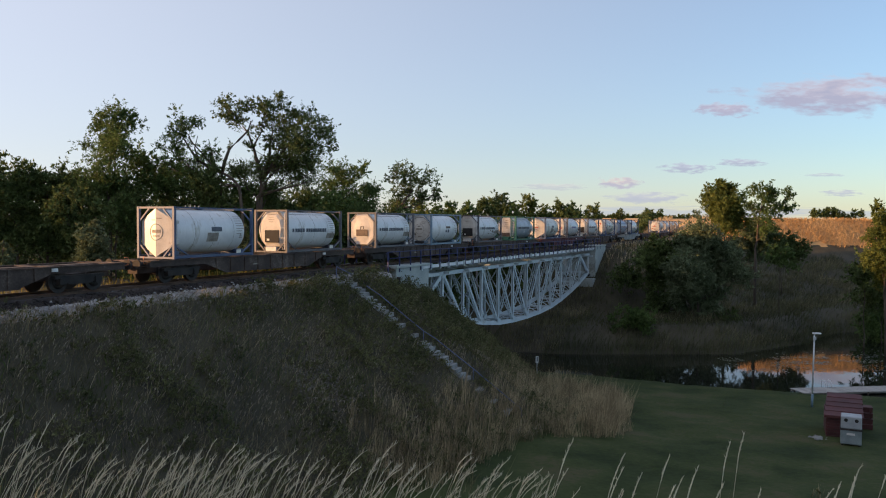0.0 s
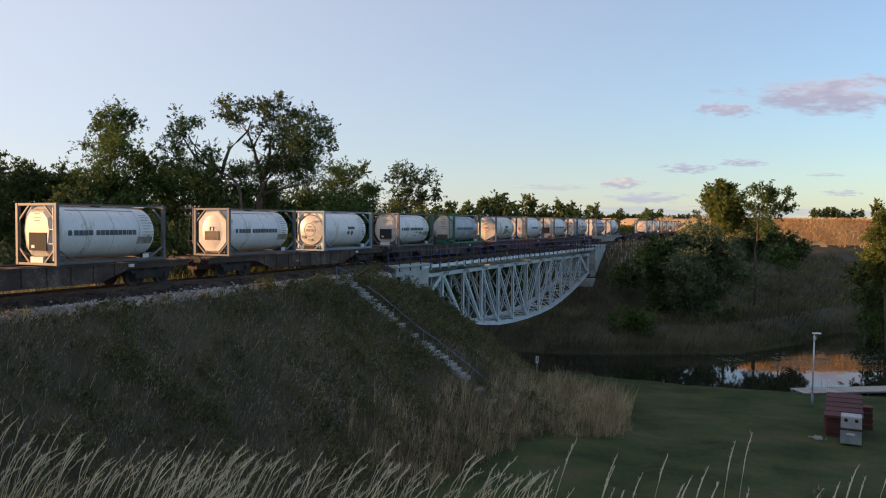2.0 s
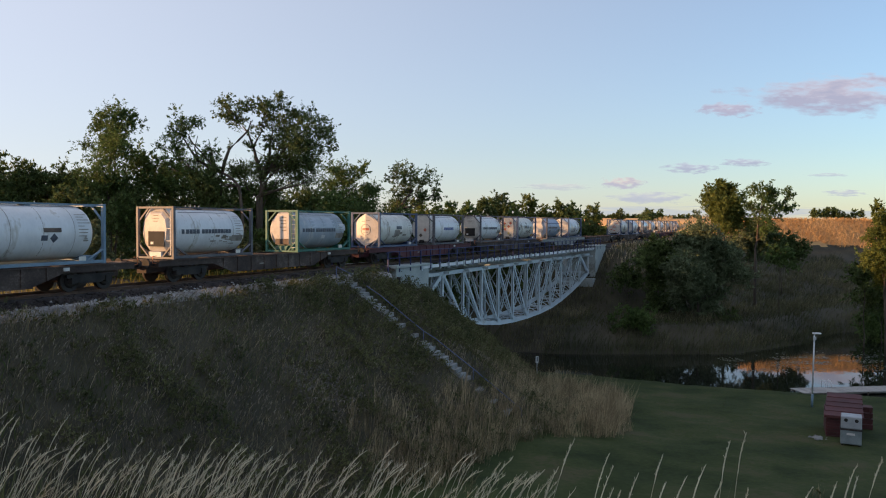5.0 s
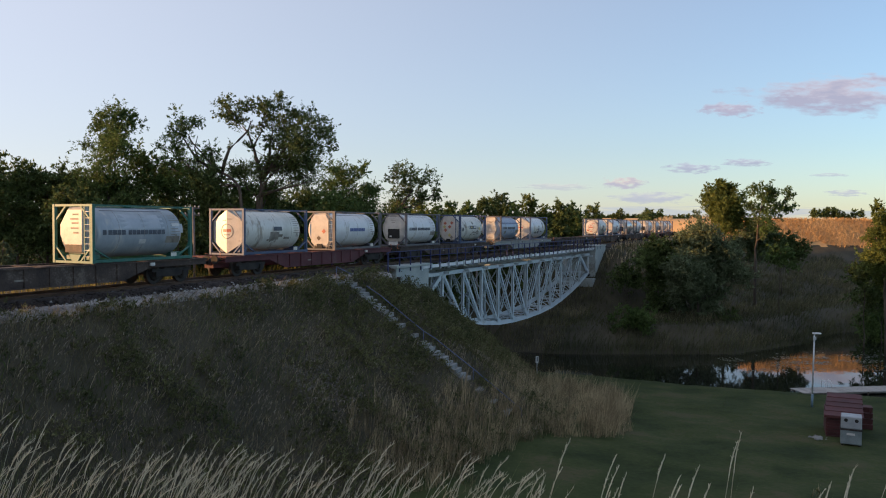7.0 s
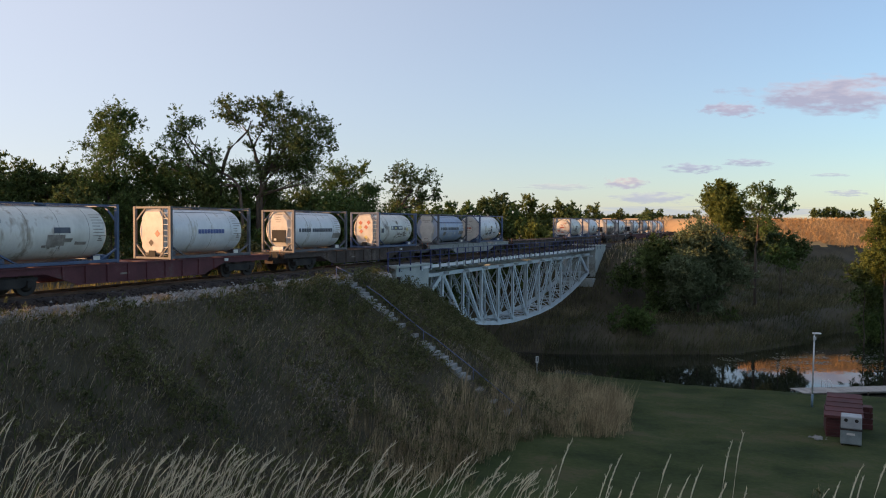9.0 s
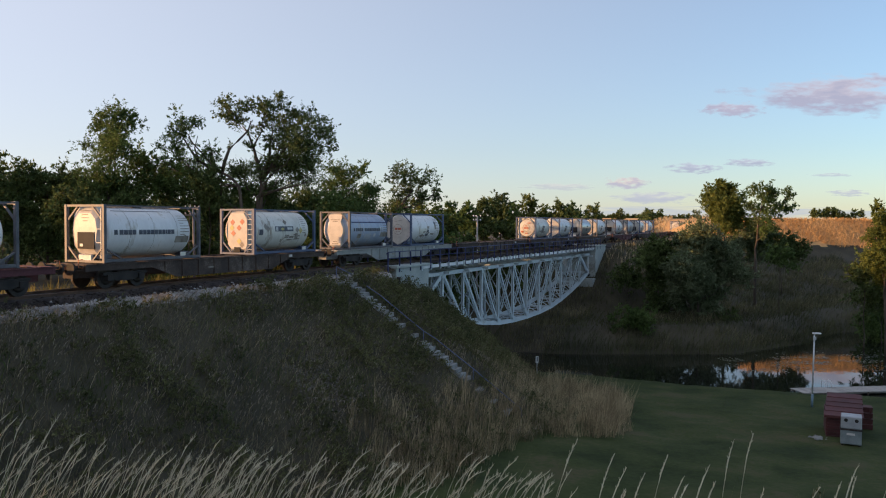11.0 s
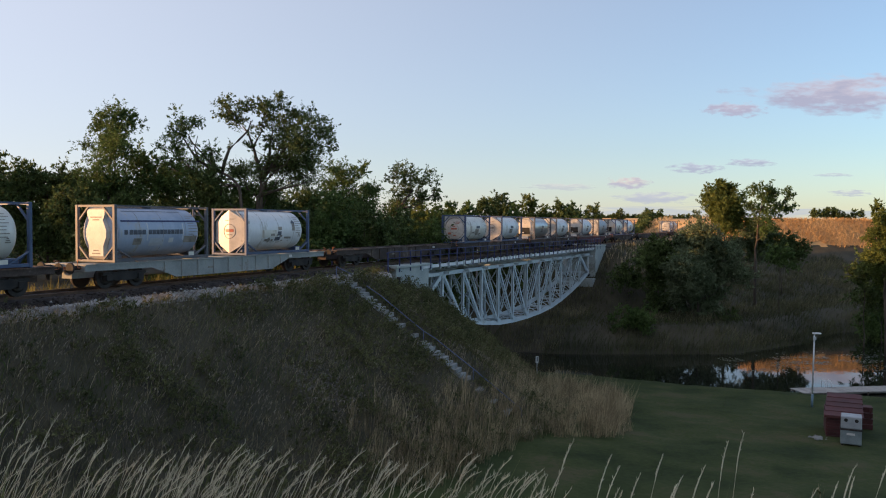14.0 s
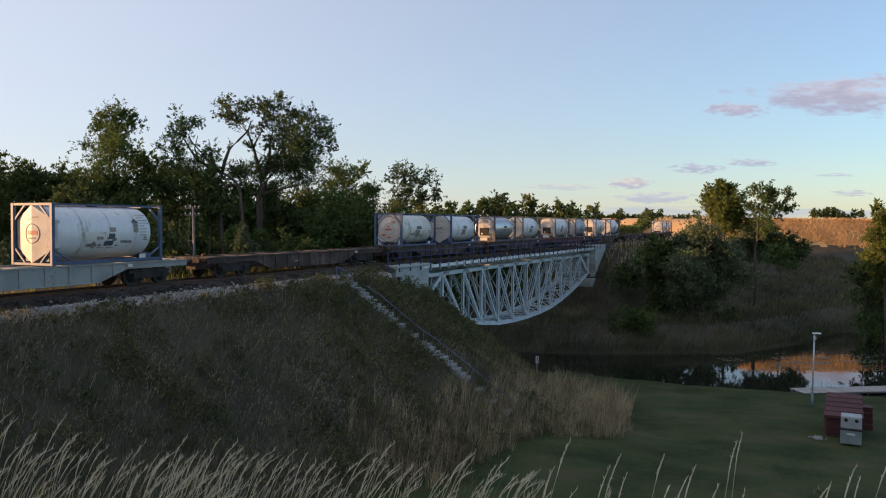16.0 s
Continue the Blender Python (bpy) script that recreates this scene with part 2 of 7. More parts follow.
def beam(bm, a, b, w, h, up=(0, 0, 1)):
    """A rectangular bar from a to b: w across, h along up."""
    a, b = Vector(a), Vector(b)
    x = (b - a).normalized()
    u = Vector(up)
    if abs(x.dot(u)) > 0.98:
        u = Vector((1, 0, 0))
    y = u.cross(x).normalized()
    z = x.cross(y)
    vs = []
    for p in (a, b):
        for sy, sz in ((-1, -1), (1, -1), (1, 1), (-1, 1)):
            vs.append(bm.verts.new(p + y * (sy * w / 2) + z * (sz * h / 2)))
    for q in ((3, 2, 1, 0), (4, 5, 6, 7), (0, 1, 5, 4), (1, 2, 6, 5), (2, 3, 7, 6), (3, 0, 4, 7)):
        bm.faces.new([vs[i] for i in q])
    return bm


def bars(*rows):
    bm = bmesh.new()
    for r in rows:
        beam(bm, *r)
    return bm


def tube(bm, pts, radii, seg=8, caps=True):
    """A round bar through pts, with a radius at each."""
    rings = []
    ref = Vector((0.31, 0.17, 0.93)).normalized()
    for i, p in enumerate(pts):
        a = Vector(pts[max(i - 1, 0)])
        b = Vector(pts[min(i + 1, len(pts) - 1)])
        x = (b - a).normalized()
        r0 = ref if abs(x.dot(ref)) < 0.95 else Vector((1, 0, 0))
        y = r0.cross(x).normalized()
        z = x.cross(y)
        r = radii[i] if hasattr(radii, "__len__") else radii
        rings.append([bm.verts.new(Vector(p) + (y * math.cos(t) + z * math.sin(t)) * r) for t in [2 * math.pi * k / seg for k in range(seg)]])
    for q, w in zip(rings, rings[1:]):
        for k in range(seg):
            f = bm.faces.new((q[k], q[(k + 1) % seg], w[(k + 1) % seg], w[k]))
            f.smooth = True
    if caps:
        bm.faces.new(rings[0][::-1])
        bm.faces.new(rings[-1])
    return bm


def tubes(*rows, seg=8):
    bm = bmesh.new()
    for pts, r in rows:
        tube(bm, pts, r, seg)
    return bm


def prism(bm, outline, axis, lo, hi):
    """An outline of (a, b) pairs carried from lo to hi along axis 'x', 'y' or 'z'."""
    def at(a, b, c):
        return {"x": (c, a, b), "y": (a, c, b), "z": (a, b, c)}[axis]
    v0 = [bm.verts.new(at(a, b, lo)) for a, b in outline]
    v1 = [bm.verts.new(at(a, b, hi)) for a, b in outline]
    n = len(outline)
    bm.faces.new(v0[::-1])
    bm.faces.new(v1)
    for i in range(n):
        bm.faces.new((v0[i], v0[(i + 1) % n], v1[(i + 1) % n], v1[i]))
    bmesh.ops.recalc_face_normals(bm, faces=bm.faces[:])
    return bm


def soup(name, verts, tris, material, parent=None):
    """A mesh from arrays of corners and triangles."""
    me = bpy.data.meshes.new(name)
    me.vertices.add(len(verts))
    me.vertices.foreach_set("co", np.asarray(verts, np.float32).ravel())
    me.loops.add(len(tris) * 3)
    me.loops.foreach_set("vertex_index", np.asarray(tris, np.int32).ravel())
    me.polygons.add(len(tris))
    me.polygons.foreach_set("loop_start", np.arange(0, len(tris) * 3, 3, dtype=np.int32))
    me.polygons.foreach_set("loop_total", np.full(len(tris), 3, np.int32))
    me.update(calc_edges=True)
    me.materials.append(M[material])
    ob = new(name, me)
    if parent:
        ob.parent = parent
    return ob


# ---- the line: a track that bends very slightly ----
S_TAB = np.arange(-300.0, 700.0, 0.5)
_h = 1.152423 - 0.073078 * (S_TAB / 100) + 0.049563 * (np.clip(S_TAB, -300, 300) / 100) ** 2
_x = np.concatenate([[0], np.cumsum(np.cos((_h[1:] + _h[:-1]) / 2) * 0.5)])
_y = np.concatenate([[0], np.cumsum(np.sin((_h[1:] + _h[:-1]) / 2) * 0.5)])
X_TAB = _x - np.interp(0, S_TAB, _x) - 16.3826
Y_TAB = _y - np.interp(0, S_TAB, _y) + 33.1683
H_TAB = _h


def rail_z(s):
    return 11.366 + 0.003331 * s


def on_line(s, d=0.0, z=0.0):
    """The place s metres along the line, d metres to its near side, z metres over the rail's top."""
    h = np.interp(s, S_TAB, H_TAB)
    return Vector((np.interp(s, S_TAB, X_TAB) + d * math.sin(h), np.interp(s, S_TAB, Y_TAB) - d * math.cos(h), rail_z(s) + z))


def line_pose(s, d=0.0, z=0.0):
    return Matrix.Translation(on_line(s, d, z)) @ pose(0, 0, 0, 0, -0.19, math.degrees(float(np.interp(s, S_TAB, H_TAB))))


def chord_pose(s, length, z):
    """A rigid thing of that length whose two ends follow the line."""
    a, b = on_line(s, 0, z), on_line(s + length, 0, z)
    v = b - a
    return Matrix.Translation(a) @ pose(0, 0, 0, 0, -math.degrees(math.asin(v.z / v.length)), math.degrees(math.atan2(v.y, v.x)))


def line_coords(x, y):
    """Arrays of s and d for places on the ground."""
    x, y = np.atleast_1d(x).astype(float), np.atleast_1d(y).astype(float)
    s, d = np.empty(len(x)), np.empty(len(x))
    xt, yt, ht, st = X_TAB[::4], Y_TAB[::4], H_TAB[::4], S_TAB[::4]
    for i in range(0, len(x), 4000):
        a, b = x[i:i + 4000, None] - xt[None], y[i:i + 4000, None] - yt[None]
        k = np.argmin(a * a + b * b, axis=1)
        dx, dy = x[i:i + 4000] - xt[k], y[i:i + 4000] - yt[k]
        s[i:i + 4000] = st[k] + dx * np.cos(ht[k]) + dy * np.sin(ht[k])
        d[i:i + 4000] = dx * np.sin(ht[k]) - dy * np.cos(ht[k])
    return s, d


# ---- ground ----
def near_bank(x):
    return np.interp(x, [-300, -60, -20, 0, 11.85, 21.3, 30, 45, 70, 300], [240, 112, 90, 80.5, 74.2, 69.5, 66.2, 63.5, 60, 40])


def far_bank(x):
    return np.interp(x, [-300, -60, -20, 0, 13.65, 32.8, 44, 53.5, 62, 75, 300], [252, 121, 98, 89, 85.6, 86.5, 94.4, 105, 108, 106, 120])


def wobble(x, y, scale, seed):
    """Smooth uneven ground from a few crossed waves."""
    r = np.random.RandomState(seed)
    z = np.zeros_like(x)
    for k in range(7):
        a, w, ph = r.uniform(0, 6.283), r.uniform(0.6, 1.9) / scale, r.uniform(0, 6.283)
        z += np.sin((x * math.cos(a) + y * math.sin(a)) * w * 6.283 + ph)
    return z / 7


def smooth_max(a, b, k):
    h = np.clip(0.5 + 0.5 * (a - b) / k, 0, 1)
    return b * (1 - h) + a * h + k * h * (1 - h)


def step(a, b, v):
    t = np.clip((v - a) / (b - a), 0, 1)
    return t * t * (3 - 2 * t)


def ground_z(x, y):
    x, y = np.atleast_1d(x).astype(float), np.atleast_1d(y).astype(float)
    s, d = line_coords(x, y)
    zf = rail_z(np.clip(s, -300, 300)) - 0.62
    yn, yf = near_bank(x), far_bank(x)
    # the lawn by the water and the knoll of the camera
    lawn = 0.12 + 0.072 * np.clip(yn - y, 0, 200) - 0.25 * np.clip(y - yn, 0, 6)
    t = np.clip(y + 0.3 * x - 0.5, -2, 400)
    knoll = 12.65 - 0.2 * np.clip(t, -2, 5.5) - 0.62 * np.clip(t - 5.5, 0, 400)
    z = smooth_max(lawn, knoll, 1.5)
    # land behind the line on this side of the river
    back = np.where(d < 0, 10.0 * step(4, 30, yn - y) - 0.3, -5.0)
    z = np.where(d < 0, np.maximum(back, np.where(y > yn, lawn, -5)), z)
    # the far side of the river
    far = -1.4 + 0.42 * np.clip(y - yf + 3, 0, 9) + 8.9 * step(6, 62, y - yf)
    far = far + 4.6 * step(146, 163, y) * step(52, 66, x)
    far = far + 0.012 * np.clip(y - 170, 0, 150) * step(30, 60, x)
    z = np.where(y > (yn + yf) / 2, far, z)
    # the embankments, with coned ends at the bridge
    n = np.abs(d) - (3.9 - 3.1 * step(20.0, 26.0, s) * (s < 58))
    nn = np.clip(n, 0, None)
    e1 = zf - np.hypot(0.72 * np.clip(s - 29.0 + 0.9 * nn, 0, None), nn) / 1.52
    e1 = np.where((s < 31.0) & (n < 0), zf, e1)
    e2 = zf - np.hypot(np.clip(90.0 - s, 0, None), np.clip(n, 0, None)) / 1.6
    e = np.where(s < 58, e1, e2)
    z = smooth_max(z, e, 0.5)
    bump = 0.16 * wobble(x, y, 9.0, 3) + 0.07 * wobble(x, y, 2.6, 4)
    bump = bump * np.where(np.abs(d) < 4.2, 0.15, 1.0) * step(-0.6, 0.6, z + 0.2)
    return z + bump


def axis(lo, hi, fine, far):
    mid = np.arange(lo, hi + 0.01, fine)
    out, stepw = [], fine
    p = 0.0
    while p < far:
        stepw *= 1.22
        p += stepw
        out.append(p)
    out = np.array(out)
    return np.concatenate([(lo - out)[::-1], mid, hi + out])


GX, GY = axis(-48.0, 72.0, 0.75, 2500.0), axis(-6.0, 172.0, 0.75, 2500.0)
gx, gy = np.meshgrid(GX, GY)
gz = ground_z(gx.ravel(), gy.ravel())
nx, ny = len(GX), len(GY)
idx = np.arange(nx * ny).reshape(ny, nx)
a, b, c, d4 = idx[:-1, :-1].ravel(), idx[:-1, 1:].ravel(), idx[1:, 1:].ravel(), idx[1:, :-1].ravel()
ground = soup("ground", np.c_[gx.ravel(), gy.ravel(), gz], np.concatenate([np.c_[a, b, c], np.c_[a, c, d4]]), "earth")
tagged(ground, "grassy banks, mown lawn and stubble fields of a river valley", "ground", kind="structure")
for p in ground.data.polygons:
    p.use_smooth = True
for key in ("lawn", "field"):
    ground.data.materials.append(M[key])
cx, cy = (gx.ravel()[a] + gx.ravel()[c]) / 2, (gy.ravel()[a] + gy.ravel()[c]) / 2
cs, cd = line_coords(cx, cy)
cz = ground_z(cx, cy)
toe = np.abs(cd) - 3.9
is_lawn = (cy < near_bank(cx) + 1) & (cd > 0) & (cz < 4.2) & (cz < 0.3 + 0.09 * (near_bank(cx) - cy) + 0.3)
# on the bank, straw colour ends at the height where its shade begins
is_field = ((cy > 158) & (cx > 20)) | ((cy > 146) & (cx > 48) & (cz > 10.8))
index = np.where(is_lawn, 1, np.where(is_field, 2, 0)).astype(np.int32)
ground.data.polygons.foreach_set("material_index", np.concatenate([index, index]))

# the river
wm = bpy.data.materials.new("river_water")
wm.use_nodes = True
wb = wm.node_tree.nodes["Principled BSDF"]
wb.inputs["Base Color"].default_value = (0.012, 0.014, 0.010, 1)
wb.inputs["Roughness"].default_value = 0.03
wb.inputs["IOR"].default_value = 1.33
wt = wm.node_tree.nodes.new("ShaderNodeTexNoise")
wt.inputs["Scale"].default_value, wt.inputs["Detail"].default_value = 0.9, 3.0
wtc = wm.node_tree.nodes.new("ShaderNodeTexCoord")
wm.node_tree.links.new(wtc.outputs["Object"], wt.inputs["Vector"])
wbp = wm.node_tree.nodes.new("ShaderNodeBump")
wbp.inputs["Strength"].default_value, wbp.inputs["Distance"].default_value = 0.05, 0.05
wm.node_tree.links.new(wt.outputs["Fac"], wbp.inputs["Height"])
wm.node_tree.links.new(wbp.outputs["Normal"], wb.inputs["Normal"])
M["water"] = wm
bm = bmesh.new()
vs = [bm.verts.new((x, near_bank(x) - 8, 0.0)) for x in range(-120, 161, 10)]
ws = [bm.verts.new((x, far_bank(x) + 8, 0.0)) for x in range(-120, 161, 10)]
for i in range(len(vs) - 1):
    bm.faces.new((vs[i], vs[i + 1], ws[i + 1], ws[i]))
tagged(part("water", bm, "water"), "still dark river reflecting the evening sky", "river", kind="structure")


# ---- track ----
def rail_profile(bm, s0, s1, d, stepw=4.0):
    """A rail with foot, web and head."""
    prof = [(-0.075, -0.172), (0.075, -0.172), (0.075, -0.155), (0.012, -0.135), (0.012, -0.045), (0.036, -0.035), (0.036, 0.0), (-0.036, 0.0), (-0.036, -0.035), (-0.012, -0.045), (-0.012, -0.135), (-0.075, -0.155)]
    n = max(2, int((s1 - s0) / stepw) + 1)
    rings = [[bm.verts.new(on_line(s, d + a, z)) for a, z in prof] for s in np.linspace(s0, s1, n)]
    for q, w in zip(rings, rings[1:]):
        for k in range(len(prof)):
            bm.faces.new((q[k], q[(k + 1) % len(prof)], w[(k + 1) % len(prof)], w[k]))
    return bm


track = thing("track", Matrix(), "single railway track on a pale ballast bed", "railway track", kind="structure")
for d in (-0.755, 0.755):
    part("rail", rail_profile(bmesh.new(), -130, 420, d), "rail_steel", track, "rusty steel rail")


def bed(name, prof, s0, s1, material, label, seed):
    bm = bmesh.new()
    r = random.Random(seed)
    rings = [[bm.verts.new(on_line(s, a + r.uniform(-0.16, 0.16), z + r.uniform(-0.05, 0.05))) for a, z in prof] for s in np.arange(s0, s1, 0.5)]
    for q, w in zip(rings, rings[1:]):
        for k in range(len(prof) - 1):
            bm.faces.new((q[k], q[k + 1], w[k + 1], w[k]))
    return part(name, bm, material, track, label)


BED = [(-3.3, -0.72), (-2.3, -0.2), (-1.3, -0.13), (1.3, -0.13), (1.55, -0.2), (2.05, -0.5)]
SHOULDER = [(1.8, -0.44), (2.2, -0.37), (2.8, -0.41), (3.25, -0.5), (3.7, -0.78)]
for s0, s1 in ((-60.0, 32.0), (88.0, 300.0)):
    bed("ballast_bed", BED, s0, s1, "track_bed", "very dark brown ballast", 5)
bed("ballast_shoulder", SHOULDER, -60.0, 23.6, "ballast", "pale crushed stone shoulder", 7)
SLEEPER = bpy.data.meshes.new("sleeper")
bm = boxes((-0.13, -1.28, -0.36, 0.13, 1.28, -0.175), bevel=0.015)
bm.to_mesh(SLEEPER)
bm.free()
SLEEPER.materials.append(M["sleeper"])
for s in list(np.arange(-24.0, 31.5, 0.62)) + list(np.arange(90.0, 150.0, 0.62)):
    ob = new("sleeper", SLEEPER)
    ob.matrix_world = line_pose(s, 0, 0.04)
    ob.parent = track

# ---- bridge: two bow-bellied trusses under the deck ----
BS0, BP = 35.85, 4.28
BRIDGE = line_pose(57.25)
bridge = thing("truss_bridge", BRIDGE, "pale grey steel railway bridge with bow-bellied trusses under the deck", "bridge")
DROP = [4.35, 4.42, 4.64, 5.15, 5.85, 6.72, 7.8]
TOP = 10.30 - rail_z(57.25)


def bx(i):
    return (i - 5) * BP


def bz(i):
    return DROP[abs(i - 5)] - rail_z(57.25)


def gusset(bm, x, y, z, w, h):
    box(bm, x - w / 2, y - 0.02, z - h / 2, x + w / 2, y + 0.02, z + h / 2)


for y in (-1.6, 1.6):
    o = math.copysign(0.16, y)
    # chords: a channel of two plates and a cover
    bm = bmesh.new()
    box(bm, bx(-1) - 0.3, y - 0.19, TOP + 0.13, bx(11) + 0.3, y + 0.19, TOP + 0.16)
    for k in (-0.15, 0.15):
        box(bm, bx(-1) - 0.3, y + k - 0.012, TOP - 0.16, bx(11) + 0.3, y + k + 0.012, TOP + 0.13)
    part("top_chord", bm, "bridge_paint", bridge)
    for i in range(-1, 11):
        bm = bmesh.new()
        a, b = (bx(i), y, bz(i)), (bx(i + 1), y, bz(i + 1))
        beam(bm, (a[0], y, a[2] - 0.17), (b[0], y, b[2] - 0.17), 0.42, 0.03)
        for k in (-0.15, 0.15):
            beam(bm, (a[0], y + k, a[2]), (b[0], y + k, b[2]), 0.024, 0.34)
        part("bottom_chord", bm, "bridge_paint", bridge)
    for i in range(0, 11):
        bm = bmesh.new()
        for k in (-0.1, 0.1):
            beam(bm, (bx(i), y + k, TOP), (bx(i), y + k, bz(i)), 0.02, 0.27, (1, 0, 0))
        beam(bm, (bx(i), y, TOP), (bx(i), y, bz(i)), 0.2, 0.02, (1, 0, 0))
        gusset(bm, bx(i), y - 0.175, TOP - 0.24, 0.7, 0.36)
        gusset(bm, bx(i), y - 0.175, bz(i) + 0.24, 0.75, 0.4)
        part("vertical", bm, "bridge_paint", bridge)
    for i in range(-1, 11):
        # the web bars lean towards the middle of the span
        if i == -1:
            a, b = (bx(0), y, TOP), (bx(-1), y, bz(-1))
        elif i == 10:
            a, b = (bx(10), y, TOP), (bx(11), y, bz(11))
        elif i < 5:
            a, b = (bx(i), y, TOP), (bx(i + 1), y, bz(i + 1))
        else:
            a, b = (bx(i + 1), y, TOP), (bx(i), y, bz(i))
        w = 0.4 if i in (-1, 10) else 0.27
        bm = bmesh.new()
        for k in (-0.11, 0.11):
            beam(bm, (a[0], a[1] + k, a[2]), (b[0], b[1] + k, b[2]), 0.018, w)
        part("diagonal", bm, "bridge_paint", bridge)
    part("end_post", bars(((bx(11) + 0.05, y, TOP), (bx(11) + 0.05, y, bz(11)), 0.2, 0.2)), "bridge_paint", bridge)
    for e in (-1, 11):
        part("bearing", boxes((bx(e) - 0.35, y - 0.25, bz(e) - 0.55, bx(e) + 0.35, y + 0.25, bz(e) - 0.19), bevel=0.03), "bogie", bridge, "dark steel bearing")
for i in range(-1, 12):
    zt = TOP if 0 <= i <= 10 else TOP - 0.3
    if 0 <= i <= 10:
        part("sway_brace", bars(((bx(i), -1.5, TOP - 0.3), (bx(i), 1.5, bz(i) + 0.3), 0.08, 0.08)), "bridge_paint", bridge)
        part("sway_brace", bars(((bx(i), 1.5, TOP - 0.3), (bx(i), -1.5, bz(i) + 0.3), 0.08, 0.08)), "bridge_paint", bridge)
    part("cross_beam", bars(((bx(i), -1.5, bz(i)), (bx(i), 1.5, bz(i)), 0.18, 0.22)), "bridge_paint", bridge)
    part("cross_beam", bars(((bx(i), -2.3, zt + 0.05), (bx(i), 2.3, zt + 0.05), 0.16, 0.2)), "bridge_paint", bridge)
    if i < 11:
        part("wind_brace", bars(((bx(i), -1.5, bz(i)), (bx(i + 1), 1.5, bz(i + 1)), 0.07, 0.07)), "bridge_paint", bridge)
        part("wind_brace", bars(((bx(i), 1.5, bz(i)), (bx(i + 1), -1.5, bz(i + 1)), 0.07, 0.07)), "bridge_paint", bridge)
# deck: sleepers across, pale edge plates between their brackets, guard rails
for s in np.arange(-27.0, 27.6, 0.64):
    ob = new("bridge_sleeper", SLEEPER)
    ob.parent = bridge
    ob.matrix_basis = pose(float(s), 0, 0.0)
for k in range(33):
    x = -26.6 + k * 1.62
    part("edge_plate", boxes((x + 0.2, -2.36, -0.58, x + 1.42, -2.30, -0.32)), "deck_plate", bridge, "white-painted edge plate")
    bm = boxes((x - 0.09, -2.4, -0.72, x + 0.06, -1.5, -0.58), (x - 0.07, -2.42, -0.6, x + 0.05, -2.2, -0.22))
    part("deck_bracket", bm, "bridge_paint", bridge)
part("walkway", boxes((-27.2, -2.34, -0.24, 27.2, -1.3, -0.19)), "deck_timber", bridge, "dark timber walkway")
part("walkway", boxes((-27.2, 1.3, -0.24, 27.2, 2.34, -0.19)), "deck_timber", bridge, "dark timber walkway")
for d in (-0.5, 0.5):
    part("guard_rail", boxes((-27, d - 0.05, -0.18, 27, d + 0.05, -0.04)), "rail_steel", bridge)
for d in (-2.38, 2.38):
    x0, x1 = -32.0, 29.5
    n = 37
    for k in range(n):
        x = x0 + (x1 - x0) * k / (n - 1)
        part("railing_post", bars(((x, d, -0.62), (x, d, 0.86), 0.085, 0.085)), "navy_rail", bridge)
    for z in (0.88, 0.42):
        pts = [(x0 - 0.25, d, z - 0.12), (x0, d, z)] if z > 0.5 else [(x0, d, z)]
        part("handrail", tubes((pts + [(x1, d, z)], 0.035), seg=6), "navy_rail", bridge)

# abutments: concrete blocks with coping
for e, name in ((1, "near"), (-1, "far")):
    ab = thing("abutment", BRIDGE, "pale painted concrete bridge abutment set in the bank", "abutment", kind="structure")
    if e == 1:
        part("wall", boxes((-30.7, -2.35, -5.6, -25.4, 2.35, -0.36), bevel=0.04), "concrete", ab)
        part("coping", boxes((-30.8, -2.45, -0.36, -25.3, 2.45, -0.16), bevel=0.03), "concrete", ab)
        part("bearing_shelf", boxes((-25.4, -2.3, -7.6, -24.4, 2.3, -4.6), bevel=0.04), "concrete", ab)
    else:
        bm = bmesh.new()
        prism(bm, [(26.6, -4.6), (32.5, -4.6), (32.5, -0.2), (27.0, -0.2), (26.6, -1.2)], "y", -2.4, 2.4)
        part("wall", bm, "concrete", ab)
        part("coping", boxes((26.8, -2.5, -0.2, 32.6, 2.5, -0.05), bevel=0.03), "concrete", ab)
        part("bearing_shelf", boxes((24.6, -2.6, -6.6, 30.0, 2.6, -4.6), bevel=0.05), "concrete", ab)
        bm = bmesh.new()
        prism(bm, [(29.6, -4.5), (30.1, -4.5), (33.2, -0.9), (32.7, -0.9)], "y", -3.0, -2.42)
        part("wing_wall", bm, "concrete", ab)

# ---- the train ----
PITCH, L20, H20, HW = 19.89, 6.058, 2.591, 1.219
FIRST = 5.41


def travel(t):
    """How far the train has come by t seconds: it slows a little."""
    return 7.9638 * t - 0.013687 * t * t - 0.0020763 * t ** 3


